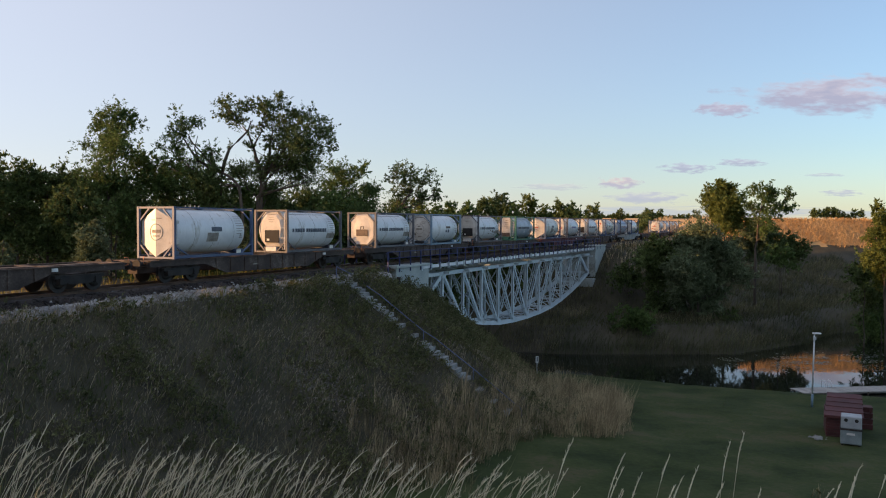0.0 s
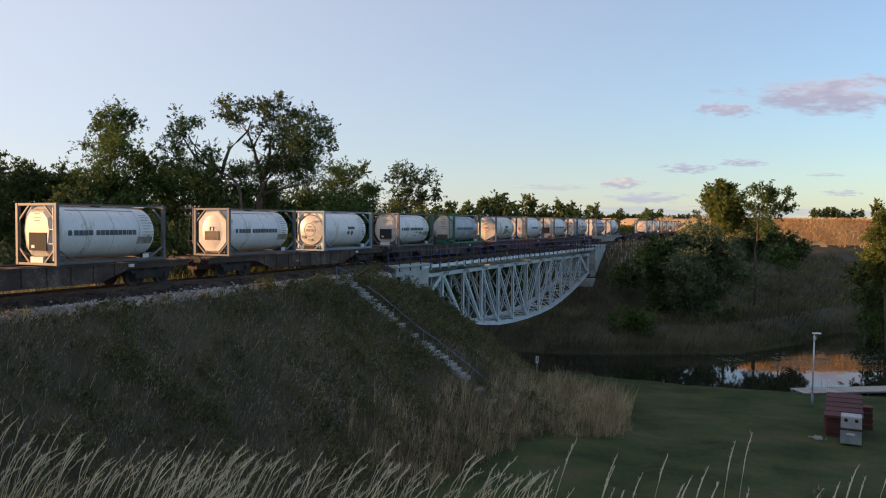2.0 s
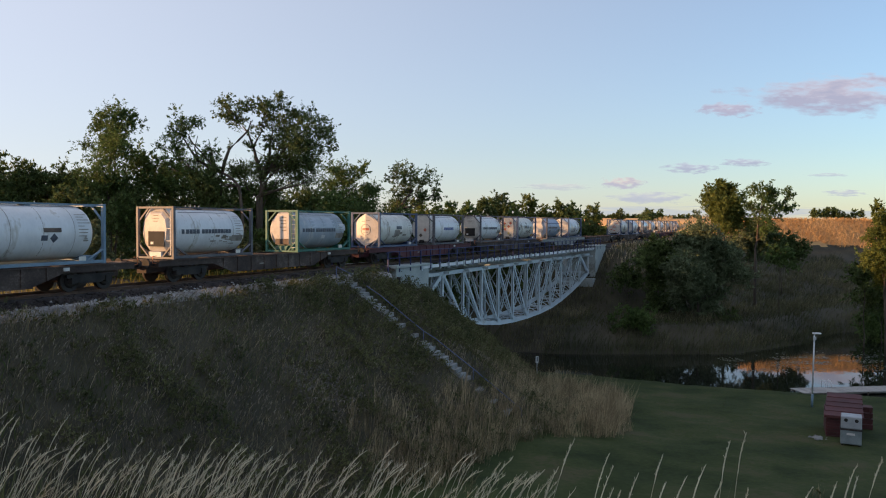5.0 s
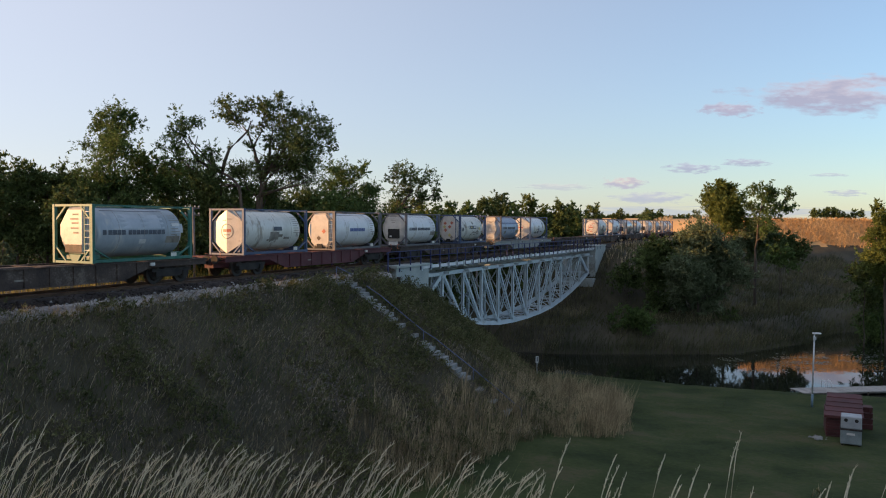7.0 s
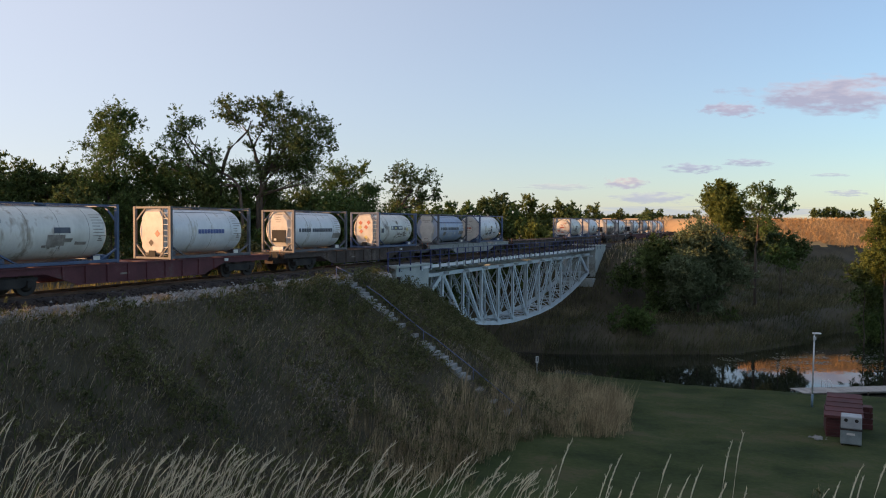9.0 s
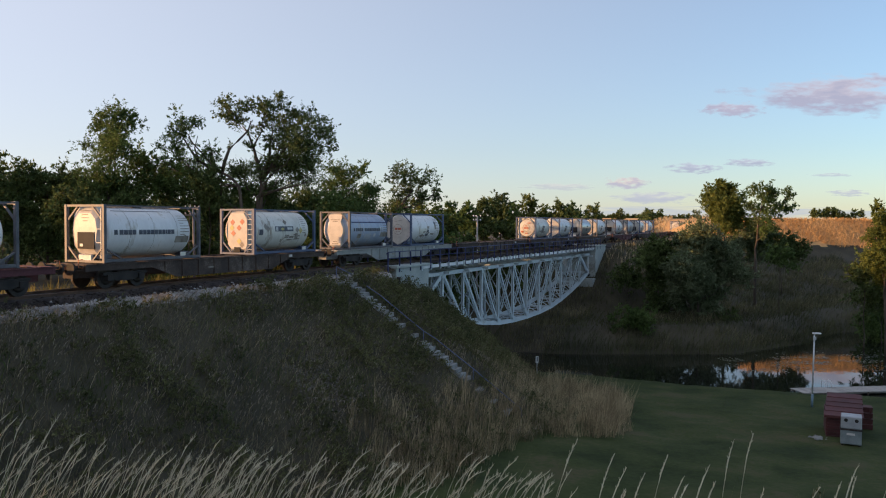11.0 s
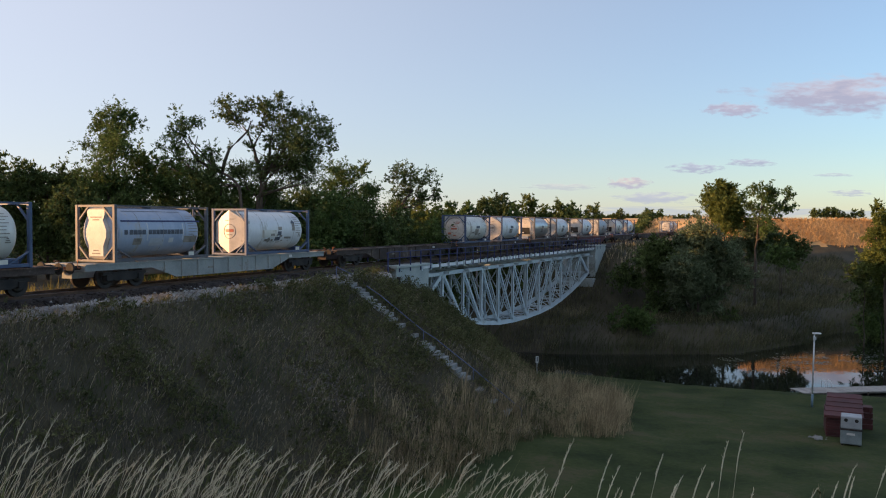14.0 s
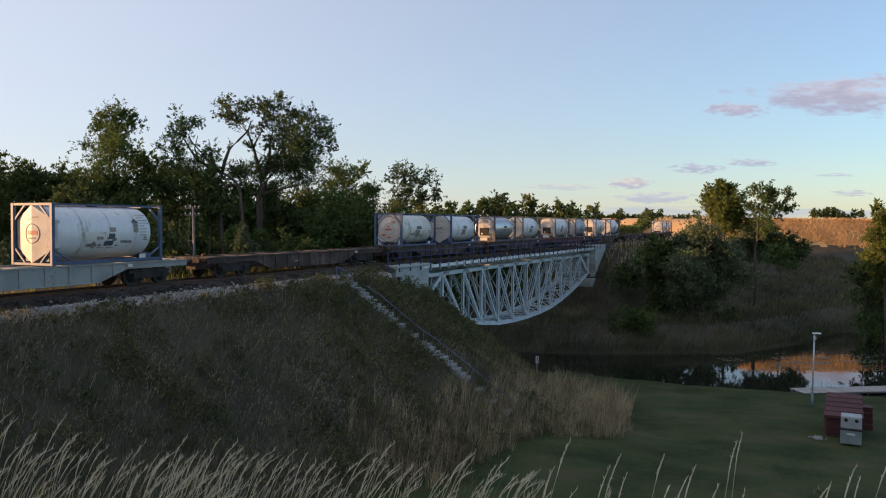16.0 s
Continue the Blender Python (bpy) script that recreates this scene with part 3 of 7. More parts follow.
def tank_mesh(R, x0, x1, dome, z0, seg=40, front=0.2):
    bm = bmesh.new()
    prof = [(x0, 0.02)]
    for k in range(1, 9):
        a = math.pi / 2 * k / 8
        prof.append((x0 + front * (1 - math.cos(a)), R * math.sin(a) ** 0.75))
    for f in (0.25, 0.26, 0.5, 0.51, 0.75, 0.76):
        prof.append((x0 + front + (x1 - x0 - front - dome) * f, R + (0.012 if round(f * 100) % 25 else 0.0)))
    for k in range(8, 0, -1):
        a = math.pi / 2 * k / 8
        prof.append((x1 - dome * (1 - math.cos(a)), R * math.sin(a) ** 0.75))
    prof.append((x1, 0.02))
    rings = [[bm.verts.new((x, r * math.cos(2 * math.pi * k / seg), z0 + r * math.sin(2 * math.pi * k / seg))) for k in range(seg)] for x, r in prof]
    for q, w in zip(rings, rings[1:]):
        for k in range(seg):
            bm.faces.new((q[k], q[(k + 1) % seg], w[(k + 1) % seg], w[k])).smooth = True
    bm.faces.new(rings[0][::-1])
    bm.faces.new(rings[-1])
    bmesh.ops.recalc_face_normals(bm, faces=bm.faces[:])
    return bm


def ring_bar(x, r, z0, w, n=24):
    """A flat ring of round bar in the plane of an end."""
    bm = bmesh.new()
    rings = []
    for k in range(n):
        a = 2 * math.pi * k / n
        rings.append([bm.verts.new((x + w * math.cos(t), (r + w * math.sin(t)) * math.cos(a), z0 + (r + w * math.sin(t)) * math.sin(a))) for t in (0, 1.57, 3.14, 4.71)])
    for k in range(n):
        q, p = rings[k], rings[(k + 1) % n]
        for j in range(4):
            bm.faces.new((q[j], p[j], p[(j + 1) % 4], q[(j + 1) % 4]))
    return bm


def on_tank(bm, R, z0, x0, x1, a0, a1, lift=0.017, n=3):
    """A thin curved patch that lies on the near side of a tank, between two heights given as angles."""
    for sgn in (-1,):
        ring = []
        for k in range(n + 1):
            a = radians(a0 + (a1 - a0) * k / n)
            ring.append((sgn * (R + lift) * math.cos(a), z0 + (R + lift) * math.sin(a)))
        lo = [bm.verts.new((x0, y, z)) for y, z in ring]
        hi = [bm.verts.new((x1, y, z)) for y, z in ring]
        for k in range(n):
            bm.faces.new((lo[k], lo[k + 1], hi[k + 1], hi[k]))
    return bm


def word(bm, R, z0, x, widths, a0, a1, gap=0.02):
    for w in widths:
        if w > 0:
            on_tank(bm, R, z0, x, x + w, a0, a1)
        x += abs(w) + gap
    return x


LONG_WORD = [0.2, -0.06] + [0.23] * 4 + [-0.12] + [0.22] * 7 + [0.08] + [0.22] * 2
SHORT_WORD = [0.2] * 9


def frustum(outline, front, back, inset):
    """A panel whose front face is smaller than its rim: sloped sides between front and the middle, then straight to back."""
    bm = bmesh.new()
    cy, cz = sum(p[0] for p in outline) / len(outline), sum(p[1] for p in outline) / len(outline)
    mid = front + 0.35 * (back - front)
    rings = [[bm.verts.new((xx, cy + (yy - cy) * f, cz + (zz - cz) * f)) for yy, zz in outline] for xx, f in ((front, inset), (mid, 1.0), (back, 1.0))]
    bm.faces.new(rings[0])
    n = len(outline)
    for q, w in zip(rings, rings[1:]):
        for k in range(n):
            bm.faces.new((q[k], q[(k + 1) % n], w[(k + 1) % n], w[k]))
    bmesh.ops.recalc_face_normals(bm, faces=bm.faces[:])
    return bm


def bowl(x, depth, ry, rz, z0, seg=32, rings=6):
    """A shallow dome that bulges forward from x."""
    bm = bmesh.new()
    tip = bm.verts.new((x - depth, 0, z0))
    rows = []
    for j in range(1, rings + 1):
        f = j / rings
        rows.append([bm.verts.new((x - depth * (1 - f * f), ry * f * math.cos(2 * math.pi * k / seg), z0 + rz * f * math.sin(2 * math.pi * k / seg))) for k in range(seg)])
    for k in range(seg):
        bm.faces.new((tip, rows[0][k], rows[0][(k + 1) % seg])).smooth = True
        for q, w in zip(rows, rows[1:]):
            bm.faces.new((q[k], w[k], w[(k + 1) % seg], q[(k + 1) % seg])).smooth = True
    bmesh.ops.recalc_face_normals(bm, faces=bm.faces[:])
    return bm


def word_mesh(R, z0, x, widths):
    bm = bmesh.new()
    word(bm, R, z0, x, widths, -5, 6)
    return bm


def container(kind, tank, frame_m, label, words=None, word_m="letter_dark", R=1.13, mark=True, stain_x=None, patches=(), diamonds=()):
    c = thing("tank_container", Matrix(), label, "tank container", "tank containers on the train")
    z0 = 1.34
    t = part("tank", tank_mesh(R, 0.2, L20 - 0.3, 0.5, z0), tank, c)
    # saddle skirt
    for x in (0.25, L20 - 0.85):
        part("saddle", boxes((x, -0.75, 0.14, x + 0.6, 0.75, 0.36), bevel=0.03), frame_m, c)
    for x in (0.0, L20 - 0.15):
        for y in (-HW, HW - 0.15):
            part("corner_post", boxes((x, y, 0.0, x + 0.15, y + 0.15, H20), bevel=0.012), frame_m, c)
        for z in (0.0, H20 - 0.12):
            part("end_rail", boxes((x + 0.015, -HW + 0.15, z + 0.01, x + 0.13, HW - 0.15, z + 0.11)), frame_m, c)
        xm = x + 0.075
        for y, z, y2, z2 in ((-1, 0.1, -0.3, 0.0), (1, 0.1, 0.3, 0.0), (-1, H20 - 0.1, -0.3, H20), (1, H20 - 0.1, 0.3, H20)):
            up = z > 1
            za, zb = (H20 - 0.75, H20 - 0.1) if up else (0.75, 0.1)
            part("corner_brace", bars(((xm, y * (HW - 0.12), za), (xm, y * 0.45, zb), 0.07, 0.07)), frame_m, c)
    for y in (-HW + 0.06, HW - 0.06):
        part("bottom_rail", boxes((0.15, y - 0.06, 0.03, L20 - 0.15, y + 0.06, 0.17), bevel=0.01), frame_m, c)
        part("top_rail", boxes((0.15, y - 0.035, H20 - 0.09, L20 - 0.15, y + 0.035, H20 - 0.02)), frame_m, c)
        for x, x2 in ((0.15, 1.05), (L20 - 0.15, L20 - 1.05)):
            part("side_brace", bars(((x, y, 0.62), (x2, y, 0.14), 0.08, 0.06)), frame_m, c)
    part("walkway", boxes((0.3, -0.3, H20 - 0.07, L20 - 0.3, 0.3, H20 - 0.03)), "galvanised", c, "grating walkway")
    part("manhole", tubes(([(3.0, 0, H20 - 0.16), (3.0, 0, H20 - 0.0)], 0.25), seg=14), frame_m, c)
    # the front end
    if kind == "diamond":
        fold = lambda y: 0.02 + 0.15 * abs(y)
        bm = bmesh.new()
        for e in (-1, 1):
            q = [(0, 2.5), (1.05 * e, 1.88), (1.05 * e, 0.72), (0, 0.09)]
            face = [bm.verts.new((fold(yy), yy, zz)) for yy, zz in q]
            back = [bm.verts.new((0.5, yy, zz)) for yy, zz in q]
            bm.faces.new(face)
            for k in range(3):
                bm.faces.new((face[k], face[k + 1], back[k + 1], back[k]))
        bmesh.ops.remove_doubles(bm, verts=bm.verts[:], dist=0.001)
        bmesh.ops.recalc_face_normals(bm, faces=bm.faces[:])
        part("end_panel", bm, "end_paint", c, "six-sided end panel with an upright fold")
        bm = ring_bar(0.0, 0.4, 1.32, 0.016)
        for v in bm.verts:
            v.co.x += fold(v.co.y) - 0.006
        part("end_ring", bm, "stain", c)
        for y0, y1, za, zb in ((-0.28, -0.02, 1.28, 1.44), (0.02, 0.28, 1.28, 1.44), (-0.2, -0.02, 1.1, 1.16), (0.02, 0.2, 1.1, 1.16), (-0.34, -0.05, 1.98, 2.02), (0.05, 0.3, 1.9, 1.94)):
            bm = boxes((-0.004, y0, za, 0.004, y1, zb))
            for v in bm.verts:
                v.co.x += fold(v.co.y) - 0.006
            part("end_lettering", bm, "sticker_red" if za < 1.3 and zb > 1.4 and stain_x else "stain", c)
    elif kind == "octagon":
        o = [(-0.5, 0.16), (0.5, 0.16), (1.04, 0.7), (1.04, 1.95), (0.5, 2.46), (-0.5, 2.46), (-1.04, 1.95), (-1.04, 0.7)]
        part("end_panel", frustum(o, 0.09, 0.5, 0.9), "end_paint", c, "eight-sided white end panel")
        part("dished_end", bowl(0.095, 0.05, 0.72, 0.98, 1.31), "end_paint", c, "shallow dished end")
        part("valve_box", boxes((0.035, -0.48, 0.86, 0.07, 0.48, 1.34)), "recess_brown", c, "brown valve recess")
        part("valve", tubes(([(0.04, -0.1, 1.36), (0.03, -0.14, 1.56), (0.03, 0.1, 1.56), (0.04, 0.12, 1.36)], 0.022), seg=6), "bogie", c)
    elif kind in ("tall", "hopper", "waist"):
        if kind == "tall":
            o = [(-0.62, 0.2), (0.5, 0.2), (0.78, 0.5), (0.78, 2.1), (0.5, 2.46), (-0.5, 2.46), (-0.72, 2.1), (-0.75, 0.5)]
        elif kind == "hopper":
            o = [(-0.6, 2.46), (0.36, 2.46), (0.88, 1.72), (0.88, 1.2), (0.42, 0.42), (-0.6, 0.42)]
            part("hopper", frustum([(-0.5, 0.42), (0.4, 0.42), (0.2, 0.06), (-0.25, 0.06)], 0.1, 0.45, 0.8), frame_m, c, "dark green outlet hopper")
            part("valve_box", boxes((0.055, -0.5, 0.48, 0.09, 0.5, 0.82)), "recess_brown", c)
        else:
            o = [(-0.62, 2.5), (0.62, 2.5), (0.6, 2.2), (0.48, 1.95), (0.7, 1.45), (0.7, 1.1), (0.5, 0.65), (0.5, 0.12), (-0.5, 0.12), (-0.5, 0.65), (-0.7, 1.1), (-0.7, 1.45), (-0.48, 1.95), (-0.6, 2.2)]
        part("end_panel", frustum(o, 0.07, 0.42, 0.88), "end_paint", c, "tall end panel with sloped rims")
        if kind != "waist":
            lad = part("ladder", bars(((0.05, -0.7, 0.1), (0.05, -0.7, 2.5), 0.04, 0.04, (1, 0, 0)), ((0.05, -1.02, 0.1), (0.05, -1.02, 2.5), 0.04, 0.04, (1, 0, 0))), frame_m, c)
            for k in range(8):
                part("rung", bars(((0.05, -1.02, 0.3 + 0.28 * k), (0.05, -0.7, 0.3 + 0.28 * k), 0.025, 0.025)), "plate_white", lad)
        if kind == "tall":
            signs = ((-0.3, 1.25, "sticker_red"), (0.1, 0.8, "recess_brown"))
            if stain_x is not None:
                signs = ((0.35, 1.82, "sticker_red"), (-0.32, 1.85, "sticker_red"), (0.4, 1.5, "sticker_yellow"), (0.3, 1.2, "sticker_red"), (-0.1, 1.5, "sticker_red"), (-0.1, 0.75, "sticker_yellow"), (-0.3, 0.55, "stain"))
            for yy, zz, m in signs:
                bm = bmesh.new()
                prism(bm, [(yy - 0.17, zz), (yy, zz - 0.17), (yy + 0.17, zz), (yy, zz + 0.17)], "x", 0.06, 0.068)
                part("sticker", bm, m, c)
            part("valve_box", boxes((0.04, -0.18, 0.14, 0.12, 0.24, 0.42)), "black_hole", c)
        elif kind == "hopper":
            for zz, w in ((2.1, 0.34), (1.9, 0.5), (1.72, 0.4), (1.5, 0.46), (1.3, 0.3)):
                part("sticker", boxes((0.062, -0.3, zz, 0.069, -0.3 + w, zz + 0.07)), "stain", c)
        else:
            for zz, w in ((2.0, 0.7), (1.88, 0.4), (0.5, 0.36), (0.36, 0.5)):
                part("sticker", boxes((0.062, -w / 2, zz, 0.069, w / 2, zz + 0.05)), "stain", c)
    elif kind == "box":
        o = [(-0.58, 0.38), (0.52, 0.38), (0.86, 0.75), (0.97, 1.45), (0.84, 2.12), (0.5, 2.48), (-0.5, 2.48), (-0.84, 2.12), (-0.97, 1.45), (-0.86, 0.75)]
        part("end_panel", frustum(o, 0.07, 0.5, 0.72), "end_paint", c, "many-sided white end panel")
        # a flat black plate: the shade inside the recess is put into its colour
        part("valve_box", boxes((0.045, -0.56, 0.62, 0.09, 0.46, 1.36)), "black_hole", c, "dark valve recess")
        part("valve", boxes((0.03, 0.12, 0.72, 0.06, 0.3, 0.84)), "plate_white", c)
        part("skirt", boxes((0.06, -0.36, 0.05, 0.2, 0.42, 0.36), bevel=0.02), "plate_white", c)
        part("grab_rail", bars(((0.05, -0.98, 0.2), (0.05, -0.98, 2.4), 0.035, 0.035, (1, 0, 0)), ((0.05, -0.98, 0.9), (0.05, -0.7, 0.9), 0.03, 0.03), ((0.05, -0.98, 1.5), (0.05, -0.75, 1.5), 0.03, 0.03)), "plate_white", c)
        for zz, w in ((2.3, 0.6), (2.12, 0.34), (1.98, 0.44), (1.84, 0.3)):
            part("end_lettering", boxes((0.062, -w / 2, zz, 0.069, w / 2, zz + 0.035)), "stain", c)
    else:
        part("end_wall", boxes((0.3, -1.05, 0.12, 0.34, 1.05, 2.46)), "plate_white", c, "pale end wall")
        part("end_dish", bowl(0.24, 0.12, 0.98, 0.98, z0), "end_paint", c, "round dished end")
        part("end_ring", ring_bar(0.235, 0.98, z0, 0.03, 36), "stain", c)
        part("end_ring", ring_bar(0.14, 0.42, z0, 0.018), "stain", c)
        part("valve_box", boxes((0.1, -0.42, 0.1, 0.24, 0.42, 0.32)), "black_hole", c)
        for y0, y1, za, zb in ((-0.28, 0.3, 1.24, 1.4), (-0.12, 0.14, 1.5, 1.6), (-0.6, -0.2, 1.9, 1.95), (-0.5, -0.1, 1.8, 1.84), (0.3, 0.6, 0.8, 0.98), (-0.2, 0.1, 0.66, 0.76)):
            part("end_lettering", boxes((0.105, y0, za, 0.16, y1, zb)), "sticker_red" if stain_x else "stain", c)
    # side markings
    if words:
        part("lettering", word_mesh(R, z0, 0.62 if words is LONG_WORD else 2.0, words), word_m, c)
        part("data_panel", on_tank(bmesh.new(), R, z0, 4.4, 5.3, -27, -10), "stain" if words is LONG_WORD else "plate_white", c)
        part("hose", on_tank(bmesh.new(), R, z0, 0.9, 4.6, 57, 59.5), "letter_dark", c, "dark line along the top")
    elif mark:
        part("name_plate", on_tank(bmesh.new(), R, z0, 2.75, 3.55, 0, 12), "letter_dark", c)
        part("data_panel", on_tank(bmesh.new(), R, z0, 2.45, 3.3, -27, -3), "stain", c)
    if stain_x is not None:
        r3 = random.Random(int(stain_x * 10))
        for k in range(16):
            xx, aa = stain_x + r3.uniform(-0.9, 0.9), r3.uniform(-36, -14)
            part("stain_patch", on_tank(bmesh.new(), R, z0, xx, xx + r3.uniform(0.06, 0.5), aa, aa + r3.uniform(1, 7), 0.0135 + 0.0004 * k), "stain", c, "dirty stain")
    for x0, x1, a0, a1, m in patches:
        part("panel", on_tank(bmesh.new(), R, z0, x0, x1, a0, a1, 0.0125 if m == "tank_pale" else 0.0185), m, c)
    for xx, aa, m in diamonds:
        bm = bmesh.new()
        q = [(xx - 0.2, aa), (xx, aa - 10), (xx + 0.2, aa), (xx, aa + 10)]
        bm.faces.new([bm.verts.new((u, -(R + 0.02) * math.cos(radians(w)), z0 + (R + 0.02) * math.sin(radians(w)))) for u, w in q])
        part("sticker", bm, m, c)
    bm = bmesh.new()
    r = random.Random(len(label))
    for k in range(8):
        w = r.uniform(0.3, 0.75)
        on_tank(bm, R, z0, 4.7, 4.7 + w, 42 - k * 7, 43.6 - k * 7)
    for k in range(3):
        on_tank(bm, R, z0, 4.95 + 0.02 * k, 5.2 - 0.05 * k, -18 + k * 4, -15.5 + k * 4, 0.022)
    part("small_lettering", bm, "stain", c)
    for xs in (1.55, 3.0, 4.5):
        part("cladding_seam", on_tank(bmesh.new(), R, z0, xs, xs + 0.022, -55, 80, 0.0145, 12), "stain", c)
    part("rating_plate", boxes((4.65, -HW + 0.02, 0.17, 5.0, -HW + 0.05, 0.35)), "tank_cream", c)
    return c


WHEEL_R = 0.46


def wheelset_mesh():
    bm = bmesh.new()
    tube(bm, [(0, -1.0, 0), (0, 1.0, 0)], 0.08, 8)
    for y in (-0.755, 0.755):
        s = math.copysign(1, y)
        tube(bm, [(0, y - 0.07, 0), (0, y + 0.07, 0)], WHEEL_R, 28)
        tube(bm, [(0, y - s * 0.1, 0), (0, y - s * 0.07, 0)], WHEEL_R + 0.03, 28)
        tube(bm, [(0, y + s * 0.07, 0), (0, y + s * 0.1, 0)], [0.3, 0.2], 16)
        box(bm, -0.04, y + s * 0.07 - 0.02, 0.1, 0.04, y + s * 0.07 + 0.06, 0.34)
    return bm


AXLES = [(-6.9 - 0.9), (-6.9 + 0.9), 6.9 - 0.9, 6.9 + 0.9]
WHEELS = []


def wagon(material, label, plate=True):
    """A long container flat wagon on two bogies; its origin lies midway, at rail level."""
    w = thing("flat_wagon", Matrix(), label, "railway wagon", "flat wagons of the train")
    zt = 1.14
    for y in (-1.16, 1.16):
        bm = bmesh.new()
        prism(bm, [(-9.2, zt), (9.2, zt), (9.2, 0.84), (5.4, 0.84), (3.9, 0.34), (-3.9, 0.34), (-5.4, 0.84), (-9.2, 0.84)], "y", y - 0.03, y + 0.03)
        part("side_sill", bm, material, w)
        part("sill_flange", boxes((-9.2, y - 0.09, zt - 0.05, 9.2, y + 0.09, zt - 0.003)), material, w)
        part("sill_flange", boxes((-3.9, y - 0.09, 0.31, 3.9, y + 0.09, 0.35)), material, w)
        for k in range(-4, 5):
            x = k * 1.15
            lo = 0.36 if abs(x) < 4 else 0.36 + (abs(x) - 3.9) * 0.333
            part("rib", boxes((x - 0.05, y - 0.085, lo, x + 0.05, y + 0.085, zt - 0.05)), material, w)
        for x in (-8.6, -2.7, -2.2, 2.2, 2.7, 8.6):
            part("spigot", boxes((x - 0.09, y - 0.1, zt - 0.01, x + 0.09, y + 0.06, zt + 0.015)), material, w)
    for x in (-9.2, 9.05):
        part("headstock", boxes((x, -1.2, 0.82, x + 0.15, 1.2, zt), bevel=0.02), material, w)
        e = -1 if x < 0 else 1
        xb = x if x < 0 else x + 0.15
        for y in (-0.875, 0.875):
            bm = tubes(([(xb, y, 1.0), (xb + e * 0.45, y, 1.0)], 0.1), ([(xb + e * 0.42, y, 1.0), (xb + e * 0.5, y, 1.0)], [0.24, 0.23]), seg=14)
            part("buffer", bm, "bogie", w)
        part("coupling", bars(((xb, 0, 0.95), (xb + e * 0.62, 0, 0.93), 0.1, 0.12)), "orange_paint", w, "rust-orange coupling hook")
        part("hand_grip", tubes(([(xb + e * 0.05, -1.1, 1.0), (xb + e * 0.28, -1.1, 1.02), (xb + e * 0.28, -1.1, 1.34), (xb + e * 0.05, -1.1, 1.36)], 0.02), seg=6), "orange_paint", w)
    part("centre_beam", boxes((-9.1, -0.3, 0.5, 9.1, 0.3, zt - 0.02)), material, w)
    for x in (-8.6, -5.5, -2.45, 0.0, 2.45, 5.5, 8.6):
        part("floor_member", boxes((x - 0.12, -1.13, 0.9, x + 0.12, 1.13, zt - 0.006)), material, w)
    for b in (-6.9, 6.9):
        bog = part("bogie", boxes((b - 0.35, -0.95, 0.5, b + 0.35, 0.95, 0.78), bevel=0.03), "bogie", w)
        for y in (-1.0, 1.0):
            bm = bmesh.new()
            prism(bm, [(b - 1.25, 0.62), (b - 0.5, 0.34), (b + 0.5, 0.34), (b + 1.25, 0.62), (b + 1.25, 0.74), (b + 0.45, 0.72), (b - 0.45, 0.72), (b - 1.25, 0.74)], "y", y - 0.06, y + 0.06)
            for k in (-0.9, 0.9):
                box(bm, b + k - 0.16, y - 0.13, 0.36, b + k + 0.16, y + 0.13, 0.62)
            part("side_frame", bm, "bogie", bog)
    for x in AXLES:
        ws = part("wheelset", wheelset_mesh(), "wheel_steel", w)
        ws.matrix_basis = pose(x, 0, WHEEL_R)
    if plate:
        part("data_plate", boxes((5.35, -1.27, 0.92, 5.62, -1.2, 1.06)), "plate_white", w, "white data plate")
        part("data_plate", boxes((-1.6, -1.2, 0.62, -1.05, -1.192, 0.7)), "stain", w)
    return w


W_BROWN = wagon("wagon_brown", "dark brown rusty container flat wagon on two bogies")
W_RED = wagon("wagon_red", "dark red container flat wagon on two bogies")
W_GREY = wagon("wagon_grey", "grey container flat wagon on two bogies")
